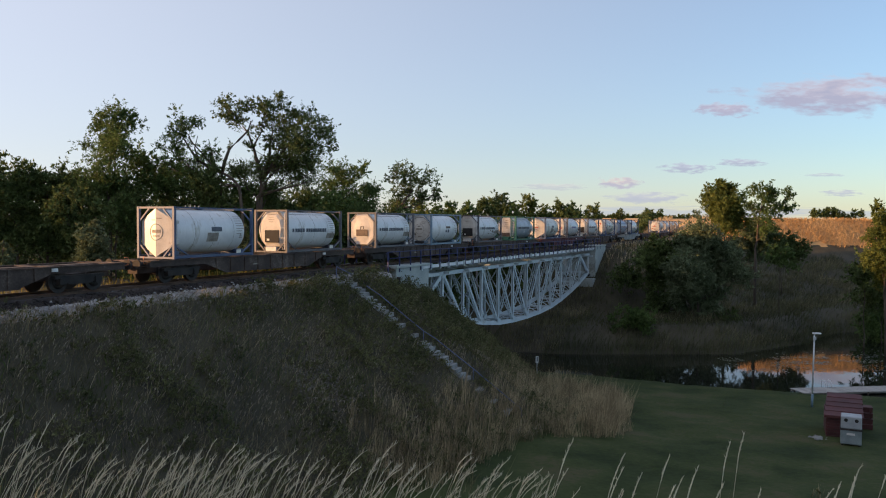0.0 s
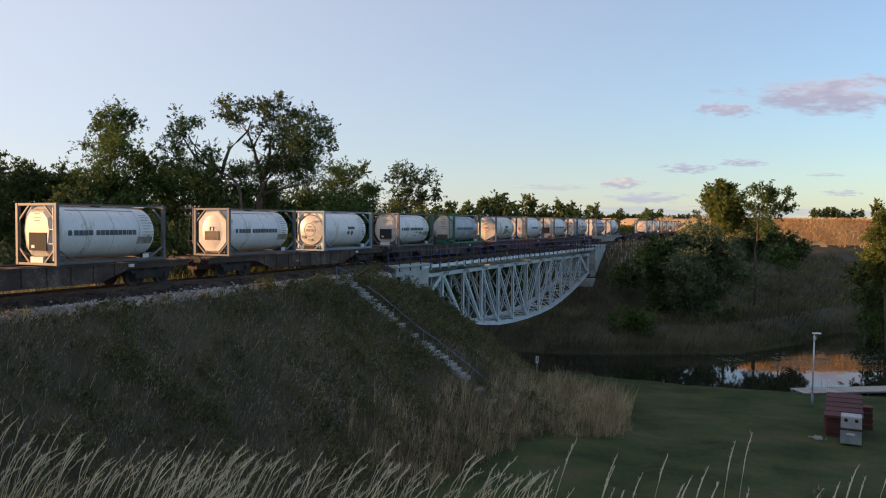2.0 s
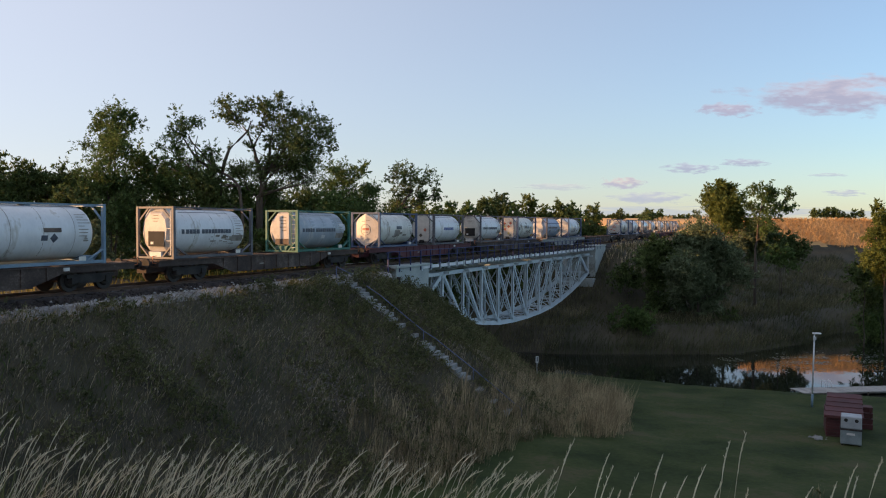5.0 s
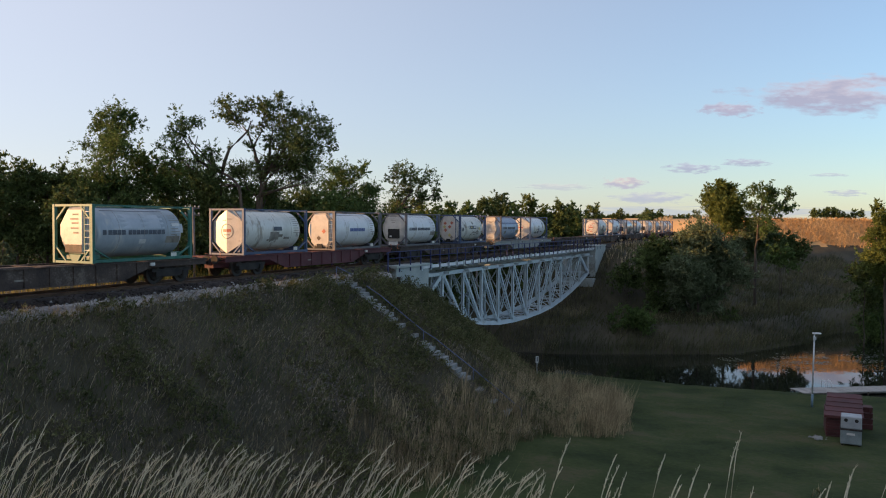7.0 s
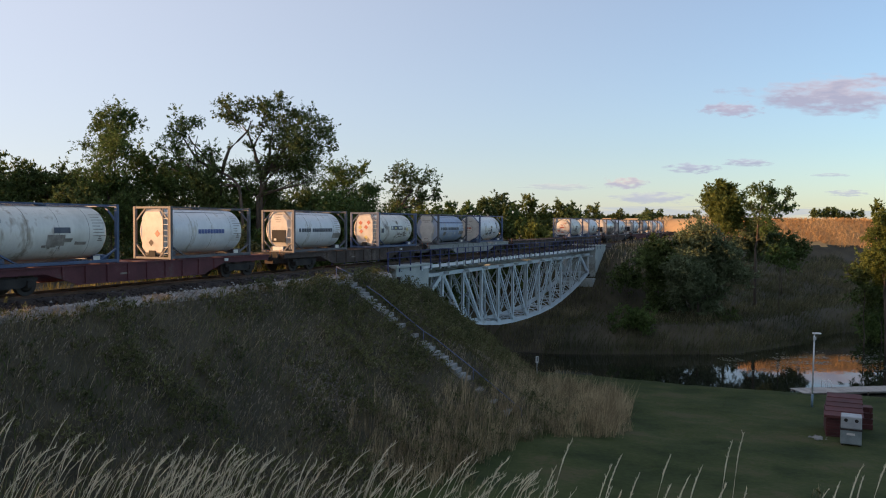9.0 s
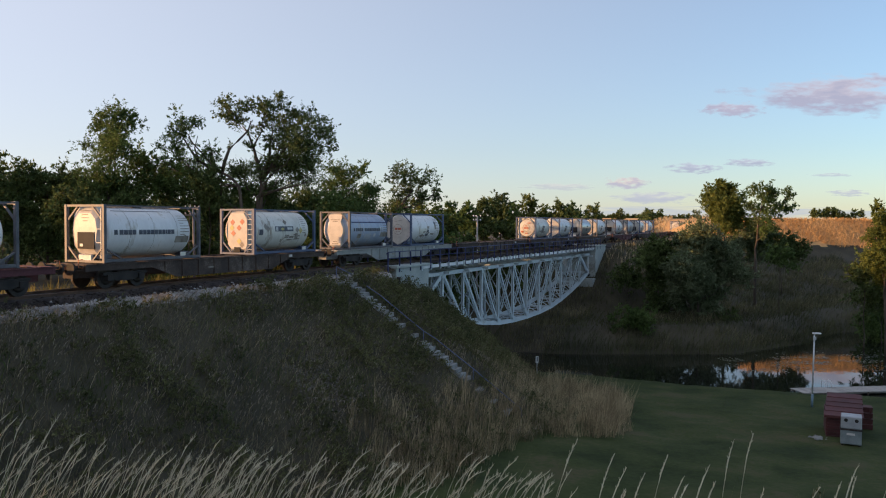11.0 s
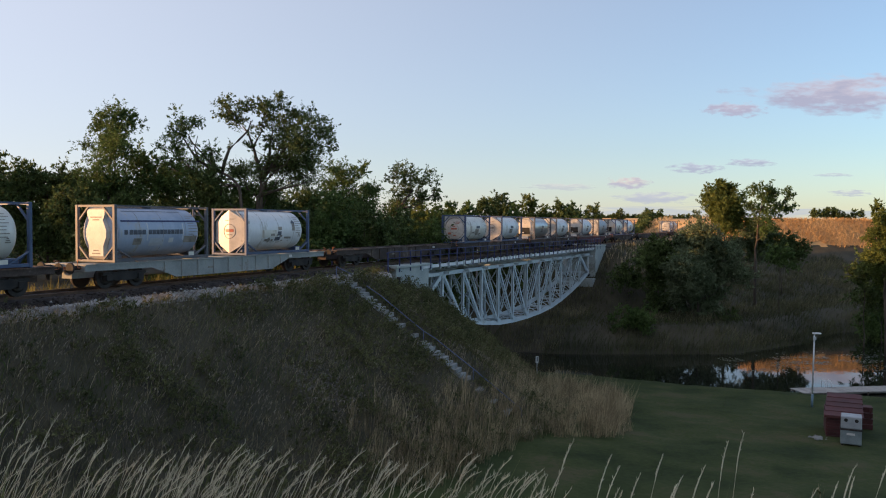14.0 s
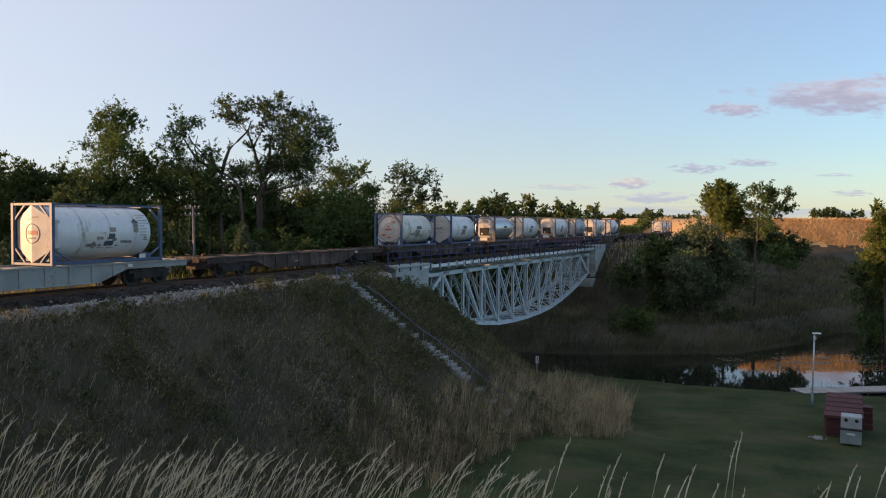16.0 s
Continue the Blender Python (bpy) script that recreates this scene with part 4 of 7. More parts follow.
# each wagon: paint, and the place of its first container along the train
ROSTER = [(0, W_BROWN), (1, W_BROWN), (2, W_BROWN), (3, W_BROWN), (4, W_RED), (5, W_BROWN), (6, W_GREY), (7, W_BROWN), (8, W_BROWN), (9, W_BROWN), (10, W_RED), (11, W_BROWN), (12, W_BROWN), (13, W_BROWN), (14, W_BROWN)]
WAGONS = []
used = set()
for k, proto in ROSTER:
    if proto in used:
        w = copy_thing(proto, Matrix())
    else:
        w = proto
        used.add(proto)
    WAGONS.append((w, FIRST + (k - 1) * PITCH + 7.65))
NEAT = "white tank container with a {} frame on a flat wagon"
LOADS = [
    (5.42, container("diamond", "tank_white", "frame_blue", "white tank container with a blue frame and six-sided end")),
    (14.64, container("box", "tank_white", "frame_grey", "white tank container with a grey frame and dark valve recess", LONG_WORD)),
    (25.3, container("octagon", "tank_white", "frame_grey", "white tank container with a grey frame and eight-sided end", LONG_WORD)),
    (34.46, container("round", "tank_white", "frame_light_blue", "white tank container with a light blue frame and round end", mark=False, patches=((3.0, 3.85, 2, 11, "recess_brown"), (2.9, 3.2, -15, -4, "letter_dark")), diamonds=((3.5, -10, "letter_dark"),))),
    (44.59, container("box", "tank_white", "frame_grey", "weathered white tank container with a dark frame", LONG_WORD, stain_x=3.5)),
    (54.94, container("hopper", "tank_grey", "frame_green", "grey tank container with a green frame", LONG_WORD, patches=((1.25, 4.3, 9, 46, "tank_pale"), (2.75, 3.15, -27, -16, "plate_white"), (5.0, 5.5, -2, 20, "tank_pale"), (4.8, 5.3, 14, 22, "plate_white")))),
    (65.03, container("diamond", "tank_cream", "frame_blue", "cream stained tank container with a blue frame", stain_x=3.0)),
    (74.23, container("tall", "tank_white", "frame_grey", "clean white tank container with a thin grey frame", SHORT_WORD, "letter_blue")),
    (84.38, container("box", "tank_white", "frame_grey", "white tank container with black valve recess and grey frame", LONG_WORD)),
    (94.74, container("tall", "tank_cream", "frame_blue", "dirty white tank container with warning signs", mark=False, stain_x=3.4, patches=((2.0, 3.8, -2, 13, "letter_dark"), (2.1, 2.3, 0, 11, "plate_white"), (2.6, 2.9, 1, 9, "sticker_yellow"), (3.2, 3.7, 2, 10, "plate_white"), (4.0, 4.3, -26, -8, "stain"), (0.55, 0.9, -12, 4, "letter_dark")), diamonds=((1.15, 12, "stain"), (3.05, 26, "stain"), (4.2, 2, "stain"), (4.55, 0, "sticker_yellow"), (1.35, 6, "stain")))),
    (104.89, container("waist", "tank_blue", "frame_grey", "blue-grey tank container with a dark frame", LONG_WORD, patches=((0.5, 5.6, 25, 29, "navy_rail"), (2.2, 3.1, -34, -14, "tank_pale"), (3.4, 3.7, -26, -14, "plate_white"), (1.2, 1.7, -30, -14, "stain"), (4.3, 4.36, -20, 22, "plate_white"), (2.0, 2.06, -20, 22, "plate_white")))),
    (113.99, container("diamond", "tank_white", "frame_blue", "white streaked tank container with a blue frame at the gap", mark=False, stain_x=3.2, patches=((3.0, 3.35, 2, 12, "stain"), (2.95, 3.3, -14, -2, "letter_dark"), (2.75, 3.25, -30, -18, "letter_dark"), (4.35, 4.65, 0, 22, "stain"), (1.5, 2.9, -20, 2, "tank_cream"), (1.8, 2.2, -32, -24, "stain")), diamonds=((4.5, 24, "letter_dark"), (2.2, -28, "stain")))),
    (144.63, container("round", "tank_cream", "frame_blue", "cream tank container with a rusty round end", stain_x=2.6)),
    (153.84, container("diamond", "tank_white", "frame_blue", "white tank container with a dark blue frame")),
    (164.22, container("box", "tank_steel", "frame_grey", "steel tank container with a dark grey frame")),
    (172.57, container("diamond", "tank_white", "frame_grey", "white tank container with a grey frame, far down the train")),
    (184.4, container("box", "tank_white", "frame_grey", "white tank container far down the train")),
    (193.5, container("round", "tank_grey", "frame_grey", "grey tank container far down the train")),
    (204.3, container("box", "tank_cream", "frame_blue", "cream tank container far down the train")),
    (213.4, container("diamond", "tank_white", "frame_blue", "white tank container, last before a gap")),
    (263.9, container("round", "tank_white", "frame_blue", "white tank container behind the gap")),
    (273.1, container("box", "tank_white", "frame_grey", "white tank container near the train's end")),
]


# ---- plants ----
def leaves(rng, centres, radii, counts, size):
    """Small pointed leaves in sprays that reach out from the centres; arrays of corners and triangles."""
    counts = np.maximum(1, (np.asarray(counts) * 1.5).astype(int))
    m = np.maximum(1, counts // 11)
    sc, sr = np.repeat(centres, m, axis=0), np.repeat(radii, m)
    v = rng.normal(size=(len(sc), 3))
    v /= np.linalg.norm(v, axis=1)[:, None]
    root = sc + v * (sr * np.clip(np.abs(rng.normal(0.0, 0.42, len(sc))), 0, 0.85))[:, None] * np.array([1.0, 1.0, 0.85])
    d = v * 0.8 + rng.normal(size=v.shape) * 0.45 + np.array([0, 0, 0.2])
    d /= np.linalg.norm(d, axis=1)[:, None]
    reach = sr * rng.uniform(0.25, 0.7, len(sr))
    first = np.cumsum(m) - m
    own = np.repeat(first, counts) + (rng.uniform(size=int(counts.sum())) * np.repeat(m, counts)).astype(int)
    n = len(own)
    p = root[own] + d[own] * (reach[own] * rng.uniform(0, 1, n))[:, None] + rng.normal(size=(n, 3)) * (0.13 * reach[own])[:, None]
    u = d[own] + rng.normal(size=(n, 3)) * 0.8
    u /= np.linalg.norm(u, axis=1)[:, None]
    w = np.cross(u, rng.normal(size=(n, 3)))
    w /= np.linalg.norm(w, axis=1)[:, None]
    k = size * rng.uniform(0.7, 1.5, n)
    side = w * (k * 0.3)[:, None]
    verts = np.stack([p - side, p + side, p + u * k[:, None]], axis=1).reshape(-1, 3)
    return verts, np.arange(3 * n).reshape(-1, 3)


def grow(kind, x, y, lobes, trunk, leaf_mat, size, density, label, seed, limbs=()):
    """A plant with a tapered trunk, limbs to each clump of its crown, and many small leaves."""
    rng = np.random.RandomState(seed)
    if y < 80:
        size, density = size * 0.85, density * (1.4 if kind == "sapling" else 0.6)
    zb = float(ground_z(x, y)[0]) - 0.15
    t = thing(kind, pose(x, y, zb), label, kind if kind != "sapling" else "tree")
    lob = np.array(lobes, float)
    lob[:, 2] -= zb
    lob[:, 3] *= 1.12
    top = float((lob[:, 2] + lob[:, 3]).max())
    path = [Vector((p[0], p[1], max(p[2] - zb, 0.0))) for p in trunk]
    path[0].z = 0.0
    if path[1].z < 1.0:
        path[1].z = 1.0
    fine = []
    for a, b in zip(path, path[1:]):
        for k in range(4):
            q = a.lerp(b, k / 4)
            fine.append(q + Vector(rng.normal(size=3) * 0.05))
    fine.append(path[-1])
    r0 = 0.0095 * top + 0.03
    if kind == "shrub":
        r0 *= 0.6
    bm = bmesh.new()
    m = len(fine)
    tube(bm, fine, [r0 * (1 - 0.8 * k / (m - 1)) for k in range(m)], 8)
    for girth, *way in limbs:
        pts = [Vector((px - x, rng.normal() * 0.15, pz - zb)) for px, pz in way]
        tube(bm, pts, [girth * (1 - 0.75 * q / (len(pts) - 1)) for q in range(len(pts))], 7)
    cen, rad, cnt = [], [], []
    for lx, ly, lz, lr in lob:
        # a limb from the trunk to the clump, then twigs
        k = int(np.argmin([abs(q.z - (lz - 1.3 * lr)) for q in fine]))
        a, b = fine[k], Vector((lx, ly, lz))
        mid = a.lerp(b, 0.5) + Vector((0, 0, -0.12 * (b - a).length)) + Vector(rng.normal(size=3) * 0.12 * lr)
        rr = max(r0 * (1 - 0.8 * k / (m - 1)) * 0.55, 0.025)
        tube(bm, [a, mid, b], [rr, rr * 0.7, rr * 0.35], 5)
        nsub = int(8 + 7 * density)
        for j in range(nsub):
            v = rng.normal(size=3)
            v /= np.linalg.norm(v)
            v[2] *= 0.85
            c = np.array(b) + v * lr * rng.uniform(0.2, 1.0)
            tube(bm, [mid.lerp(b, rng.uniform(0.4, 1.0)), Vector(c)], [rr * 0.3, 0.012], 3, False)
            cen.append(c)
            rad.append(lr * rng.uniform(0.3, 0.75))
            cnt.append(max(8, int(density * 7.0 * (rad[-1] / size) ** 2)))
    # loose twigs that knit the clumps together
    for j in range(int(len(lob) * (4.0 if density > 0.8 else 1.6))):
        p, q = lob[rng.randint(len(lob))], lob[rng.randint(len(lob))]
        if np.linalg.norm(p[:3] - q[:3]) > 2.6 * (p[3] + q[3]) / 2 * 1.6:
            continue
        w = rng.uniform(0.2, 0.8)
        c = p[:3] * (1 - w) + q[:3] * w + rng.normal(size=3) * 0.35 * p[3]
        cen.append(c)
        rad.append(p[3] * rng.uniform(0.35, 0.6))
        cnt.append(max(8, int(density * 7.0 * (rad[-1] / size) ** 2)))
    tr = part("trunk", bm, "bark", t)
    tr.data.polygons.foreach_set("use_smooth", [True] * len(tr.data.polygons))
    v, f = leaves(rng, np.array(cen), np.array(rad), np.array(cnt), size)
    soup("crown", v, f, leaf_mat, t)
    return t


PLANTS = [
    ('tree', -25.8, 60.0, [(0.5, -0.6, 22.6, 1.5), (0.4, 0.1, 21.0, 1.2), (-0.7, -0.3, 21.8, 1.2), (1.5, 0.2, 22.0, 1.1), (-0.6, 0.3, 20.1, 1.6), (1.0, -1.2, 19.8, 1.7), (0.2, -1.6, 18.2, 2.0), (-0.4, 0.9, 16.2, 1.8), (0.9, -0.7, 14.5, 1.8)], [(0.0, 0.0, 11.0), (-0.0, 0.0, 17.1), (0.2, 0.0, 21.0)], 'leaf_mid', 0.17, 0.75, 'tall broadleaf tree with an open yellow-lit crown'),
    ('tree', -15.1, 60.0, [(-5.0, -0.5, 22.2, 1.1), (-5.9, 0.8, 21.6, 1.0), (-4.1, -0.0, 22.2, 0.8), (-6.1, 0.6, 20.3, 1.1), (-2.8, -0.0, 20.1, 1.1), (-3.6, 0.2, 19.1, 1.1), (-4.8, -0.6, 18.9, 1.1), (-4.1, 0.3, 17.9, 1.2), (-6.1, 0.7, 18.5, 1.2)], [(0.0, 0.0, 12.8), (-0.7, 0.0, 17.2), (-2.8, 0.0, 18.8), (-4.6, 0.0, 20.9)], 'leaf_mid', 0.16, 0.62, 'leaning tree with a bare bent limb and open crown'),
    ('tree', -14.7, 62.0, [(-3.1, 0.0, 23.7, 1.1), (-2.3, 0.4, 22.6, 1.0), (-0.9, 0.3, 23.9, 1.1), (0.2, -0.6, 23.3, 0.9), (1.7, 0.4, 23.6, 1.1), (0.9, 0.1, 22.5, 1.0), (2.2, -0.5, 21.6, 1.6), (3.4, -1.4, 20.6, 1.8), (5.0, 0.7, 22.2, 1.2), (4.3, -0.1, 20.9, 1.2), (1.8, 0.6, 19.1, 1.8), (4.0, 1.1, 18.5, 1.8), (3.2, 0.3, 22.9, 1.0), (5.6, 0.5, 20.4, 0.7), (-1.4, -0.2, 18.6, 1.4), (0.5, 0.7, 16.8, 1.5), (1.0, -0.1, 20.9, 1.1), (2.7, 1.1, 19.3, 1.5), (0.1, 0.7, 18.7, 1.1), (-0.7, -0.4, 20.4, 0.6)], [(0.0, 0.0, 12.3), (-0.1, 0.0, 16.4), (1.1, 0.0, 18.7), (2.0, 0.0, 21.8)], 'leaf_dark', 0.16, 0.8, 'tall dark willow with spreading limbs over the line'),
    ('tree', -8.4, 72.0, [(0.8, -0.6, 19.3, 1.1), (-0.3, -0.7, 17.8, 1.5), (1.4, 1.1, 17.6, 1.5), (-1.3, -0.1, 19.4, 1.2), (-1.9, 0.3, 17.8, 1.3), (0.8, -0.6, 15.8, 1.8), (-1.3, 0.0, 15.2, 1.8)], [(0.0, 0.0, 11.5), (0.1, 0.0, 17.8)], 'leaf_mid', 0.18, 0.85, 'broadleaf tree with ragged top behind the line'),
    ('tree', -3.5, 74.0, [(-1.2, -0.2, 18.9, 1.0), (0.4, -0.3, 19.2, 1.2), (1.7, 0.1, 18.6, 1.1), (2.6, 0.1, 17.2, 0.9), (-0.3, 0.9, 17.5, 1.4), (1.3, 0.3, 16.9, 1.0), (-1.1, 1.2, 15.7, 1.7)], [(0.0, 0.0, 11.5), (-0.8, 0.0, 15.8), (0.8, 0.0, 18.0)], 'leaf_dark', 0.18, 0.8, 'leaning broadleaf tree behind the line'),
    ('tree', -34.5, 57.0, [(0.1, 0.7, 17.5, 1.2), (-1.0, 1.0, 16.8, 1.2), (1.1, 0.3, 16.9, 1.2), (0.0, -0.9, 15.2, 1.7), (-0.8, 1.0, 13.4, 1.7), (0.9, 1.3, 13.2, 1.7)], [(0.0, 0.0, 11.1), (0.1, 0.0, 17.1)], 'leaf_dark', 0.22, 1.2, 'dense dark broadleaf tree in a wood'),
    ('tree', -32.5, 59.0, [(0.1, 0.8, 17.9, 1.2), (-1.0, 0.1, 17.1, 1.3), (1.1, 0.4, 17.2, 1.3), (0.0, -0.8, 15.5, 1.7), (-0.8, 1.0, 13.6, 1.8), (1.0, 0.2, 13.4, 1.8)], [(0.0, 0.0, 11.0), (0.1, 0.0, 17.4)], 'leaf_dark', 0.22, 1.2, 'dense dark broadleaf tree in a wood'),
    ('tree', -31.2, 61.0, [(0.1, -0.4, 17.8, 1.2), (-1.1, -0.9, 17.0, 1.3), (1.2, 0.8, 17.1, 1.3), (0.0, 1.4, 15.4, 1.8), (-0.9, -1.2, 13.3, 1.9), (1.0, 0.9, 13.1, 1.9)], [(0.0, 0.0, 10.9), (0.1, 0.0, 17.4)], 'leaf_dark', 0.22, 1.2, 'dense dark broadleaf tree in a wood'),
    ('tree', -30.1, 63.0, [(0.1, -0.2, 17.7, 1.3), (-1.1, -0.8, 16.9, 1.4), (1.2, -0.5, 17.0, 1.4), (0.0, 0.8, 15.2, 1.8), (-0.9, 1.2, 13.1, 1.9), (1.0, -1.4, 12.9, 1.9)], [(0.0, 0.0, 10.8), (0.0, 0.0, 17.2)], 'leaf_dark', 0.22, 1.2, 'dense dark broadleaf tree in a wood'),
    ('shrub', -26.4, 57.0, [(0.0, 0.3, 16.1, 1.4), (-1.0, -1.0, 14.7, 1.4), (1.0, 0.5, 14.6, 1.4), (0.0, -0.4, 13.1, 1.5)], [(0.0, 0.0, 11.1), (0.0, 0.0, 15.6)], 'leaf_dark', 0.24, 1.1, 'dense dark undergrowth beside the line'),
    ('shrub', -25.2, 59.6, [(0.0, 0.9, 17.1, 1.5), (-1.0, 1.1, 15.7, 1.5), (1.1, 0.0, 15.5, 1.5), (0.0, 1.2, 14.1, 1.6)], [(0.0, 0.0, 11.0), (0.0, 0.0, 16.7)], 'leaf_dark', 0.24, 1.1, 'dense dark undergrowth beside the line'),
    ('shrub', -23.8, 62.2, [(0.0, -0.5, 19.0, 1.5), (-1.1, -1.0, 17.5, 1.5), (1.1, 0.2, 17.3, 1.5), (0.0, -1.2, 15.8, 1.6)], [(0.0, 0.0, 10.9), (0.0, 0.0, 18.5)], 'leaf_mid', 0.24, 1.1, 'dense dark undergrowth beside the line'),
    ('shrub', -22.2, 64.8, [(0.0, -0.8, 18.9, 1.6), (-1.1, -0.2, 17.4, 1.6), (1.2, 0.3, 17.2, 1.6), (0.0, -0.9, 15.6, 1.7)], [(0.0, 0.0, 10.8), (0.0, 0.0, 18.4)], 'leaf_dark', 0.24, 1.1, 'dense dark undergrowth beside the line'),
    ('shrub', -18.3, 60.6, [(0.0, -1.1, 17.6, 1.5), (-1.0, 0.9, 16.1, 1.5), (1.1, -0.4, 16.0, 1.5), (0.0, 1.2, 14.5, 1.6)], [(0.0, 0.0, 11.0), (0.0, 0.0, 17.1)], 'leaf_dark', 0.24, 1.1, 'dense dark undergrowth beside the line'),
    ('shrub', -16.6, 63.2, [(0.0, 1.0, 17.0, 1.6), (-1.1, -0.3, 15.5, 1.6), (1.1, -0.1, 15.3, 1.6), (0.0, 0.1, 13.8, 1.7)], [(0.0, 0.0, 10.9), (0.0, 0.0, 16.5)], 'leaf_mid', 0.24, 1.1, 'dense dark undergrowth beside the line'),
    ('shrub', -14.6, 65.8, [(-0.0, 0.4, 16.4, 1.6), (-1.2, 0.2, 14.9, 1.6), (1.2, 0.2, 14.7, 1.6), (-0.0, 0.3, 13.1, 1.7)], [(0.0, 0.0, 10.8), (-0.0, 0.0, 16.0)], 'leaf_dark', 0.24, 1.1, 'dense dark undergrowth beside the line'),
    ('shrub', -12.4, 68.4, [(-0.0, 1.2, 16.4, 1.7), (-1.2, 0.0, 14.8, 1.7), (1.2, -0.2, 14.6, 1.7), (-0.0, 0.6, 12.9, 1.8)], [(0.0, 0.0, 10.6), (-0.0, 0.0, 15.9)], 'leaf_dark', 0.24, 1.1, 'dense dark undergrowth beside the line'),
    ('shrub', -9.1, 64.2, [(-0.0, -0.7, 15.3, 1.6), (-1.1, -0.5, 13.8, 1.6), (1.1, 1.2, 13.7, 1.6), (-0.0, 0.1, 12.1, 1.7)], [(0.0, 0.0, 10.9), (-0.0, 0.0, 14.9)], 'leaf_mid', 0.24, 1.1, 'dense dark undergrowth beside the line'),
    ('shrub', -6.8, 66.8, [(-0.0, 0.1, 15.1, 1.7), (-1.2, -1.3, 13.5, 1.7), (1.2, -0.2, 13.3, 1.7), (-0.0, 0.2, 11.7, 1.8)], [(0.0, 0.0, 10.8), (-0.0, 0.0, 14.6)], 'leaf_dark', 0.24, 1.1, 'dense dark undergrowth beside the line'),
    ('shrub', -4.3, 69.4, [(-0.0, -1.3, 14.3, 1.7), (-1.2, 0.3, 12.7, 1.7), (1.2, 0.4, 12.5, 1.7), (-0.0, -1.3, 10.8, 1.8)], [(0.0, 0.0, 10.7), (-0.0, 0.0, 13.8)], 'leaf_dark', 0.24, 1.1, 'dense dark undergrowth beside the line'),
    ('shrub', -1.5, 72.0, [(-0.0, 0.4, 13.9, 1.8), (-1.3, -0.1, 12.2, 1.8), (1.3, 0.5, 12.0, 1.8), (0.0, -0.4, 10.2, 1.9)], [(0.0, 0.0, 10.5), (-0.0, 0.0, 13.4)], 'leaf_mid', 0.24, 1.1, 'dense dark undergrowth beside the line'),
    ('sapling', -21.1, 47.0, [(0.0, 0.1, 14.3, 0.22), (-0.1, 0.2, 13.6, 0.45), (0.1, -0.5, 12.9, 0.7), (-0.5, 0.0, 12.3, 0.7), (0.6, -0.3, 12.2, 0.7), (0.0, -0.6, 12.0, 0.9)], [(0.0, 0.0, 11.8), (0.0, 0.0, 14.6)], 'leaf_sage', 0.13, 1.2, 'young grey-green tree beside the line'),
    ('sapling', -25.0, 44.0, [(0.0, 0.1, 13.0, 0.2), (-0.1, 0.3, 12.4, 0.4), (0.1, -0.2, 11.8, 0.5), (-0.0, -0.0, 11.3, 0.7)], [(0.0, 0.0, 11.9), (0.0, 0.0, 13.3)], 'leaf_sage', 0.13, 1.2, 'young grey-green tree beside the line'),
    ('sapling', -13.3, 52.0, [(0.0, 0.0, 14.0, 0.2), (-0.1, -0.1, 13.3, 0.4), (0.2, -0.1, 12.6, 0.6), (0.0, -0.2, 12.0, 0.8)], [(0.0, 0.0, 11.6), (0.0, 0.0, 14.3)], 'leaf_sage', 0.13, 1.2, 'young grey-green tree beside the line'),
    ('tree', -3.8, 125.0, [(-0.0, -0.3, 17.1, 1.3), (-1.0, 0.2, 15.6, 1.3), (1.0, -0.4, 15.4, 1.3), (-0.0, -0.3, 13.8, 1.6)], [(0.0, 0.0, 11.9), (-0.0, 0.0, 17.1)], 'leaf_yellow', 0.29, 0.9, 'roadside tree far behind the bridge'),
    ('tree', -1.2, 133.0, [(-0.0, 0.5, 17.1, 1.1), (-0.8, -0.8, 15.8, 1.1), (0.8, 0.1, 15.7, 1.1), (-0.0, 0.5, 14.4, 1.4)], [(0.0, 0.0, 11.7), (-0.0, 0.0, 17.1)], 'leaf_mid', 0.29, 0.9, 'roadside tree far behind the bridge'),
    ('tree', 1.6, 141.0, [(-0.0, -0.4, 17.7, 1.2), (-1.0, -0.5, 16.3, 1.2), (0.9, 0.6, 16.1, 1.2), (-0.0, -0.6, 14.6, 1.5)], [(0.0, 0.0, 11.6), (-0.0, 0.0, 17.7)], 'leaf_mid', 0.29, 0.9, 'roadside tree far behind the bridge'),
    ('tree', 4.2, 125.0, [(-0.0, -0.6, 17.1, 1.2), (-1.0, -0.1, 15.7, 1.2), (0.9, 0.4, 15.6, 1.2), (-0.0, -1.0, 14.0, 1.6)], [(0.0, 0.0, 11.9), (-0.0, 0.0, 17.1)], 'leaf_mid', 0.29, 0.9, 'roadside tree far behind the bridge'),
    ('tree', 7.1, 133.0, [(-0.1, -0.3, 17.9, 1.2), (-0.9, -0.3, 16.6, 1.2), (0.8, 0.6, 16.5, 1.2), (-0.0, -0.1, 15.0, 1.5)], [(0.0, 0.0, 11.8), (-0.1, 0.0, 17.9)], 'leaf_dark', 0.29, 0.9, 'roadside tree far behind the bridge'),
    ('tree', 10.5, 141.0, [(-0.1, 0.8, 19.4, 1.4), (-1.1, -0.7, 17.8, 1.4), (1.0, -0.4, 17.6, 1.4), (-0.0, 0.4, 15.9, 1.8)], [(0.0, 0.0, 11.7), (-0.1, 0.0, 19.4)], 'leaf_dark', 0.29, 0.9, 'roadside tree far behind the bridge'),
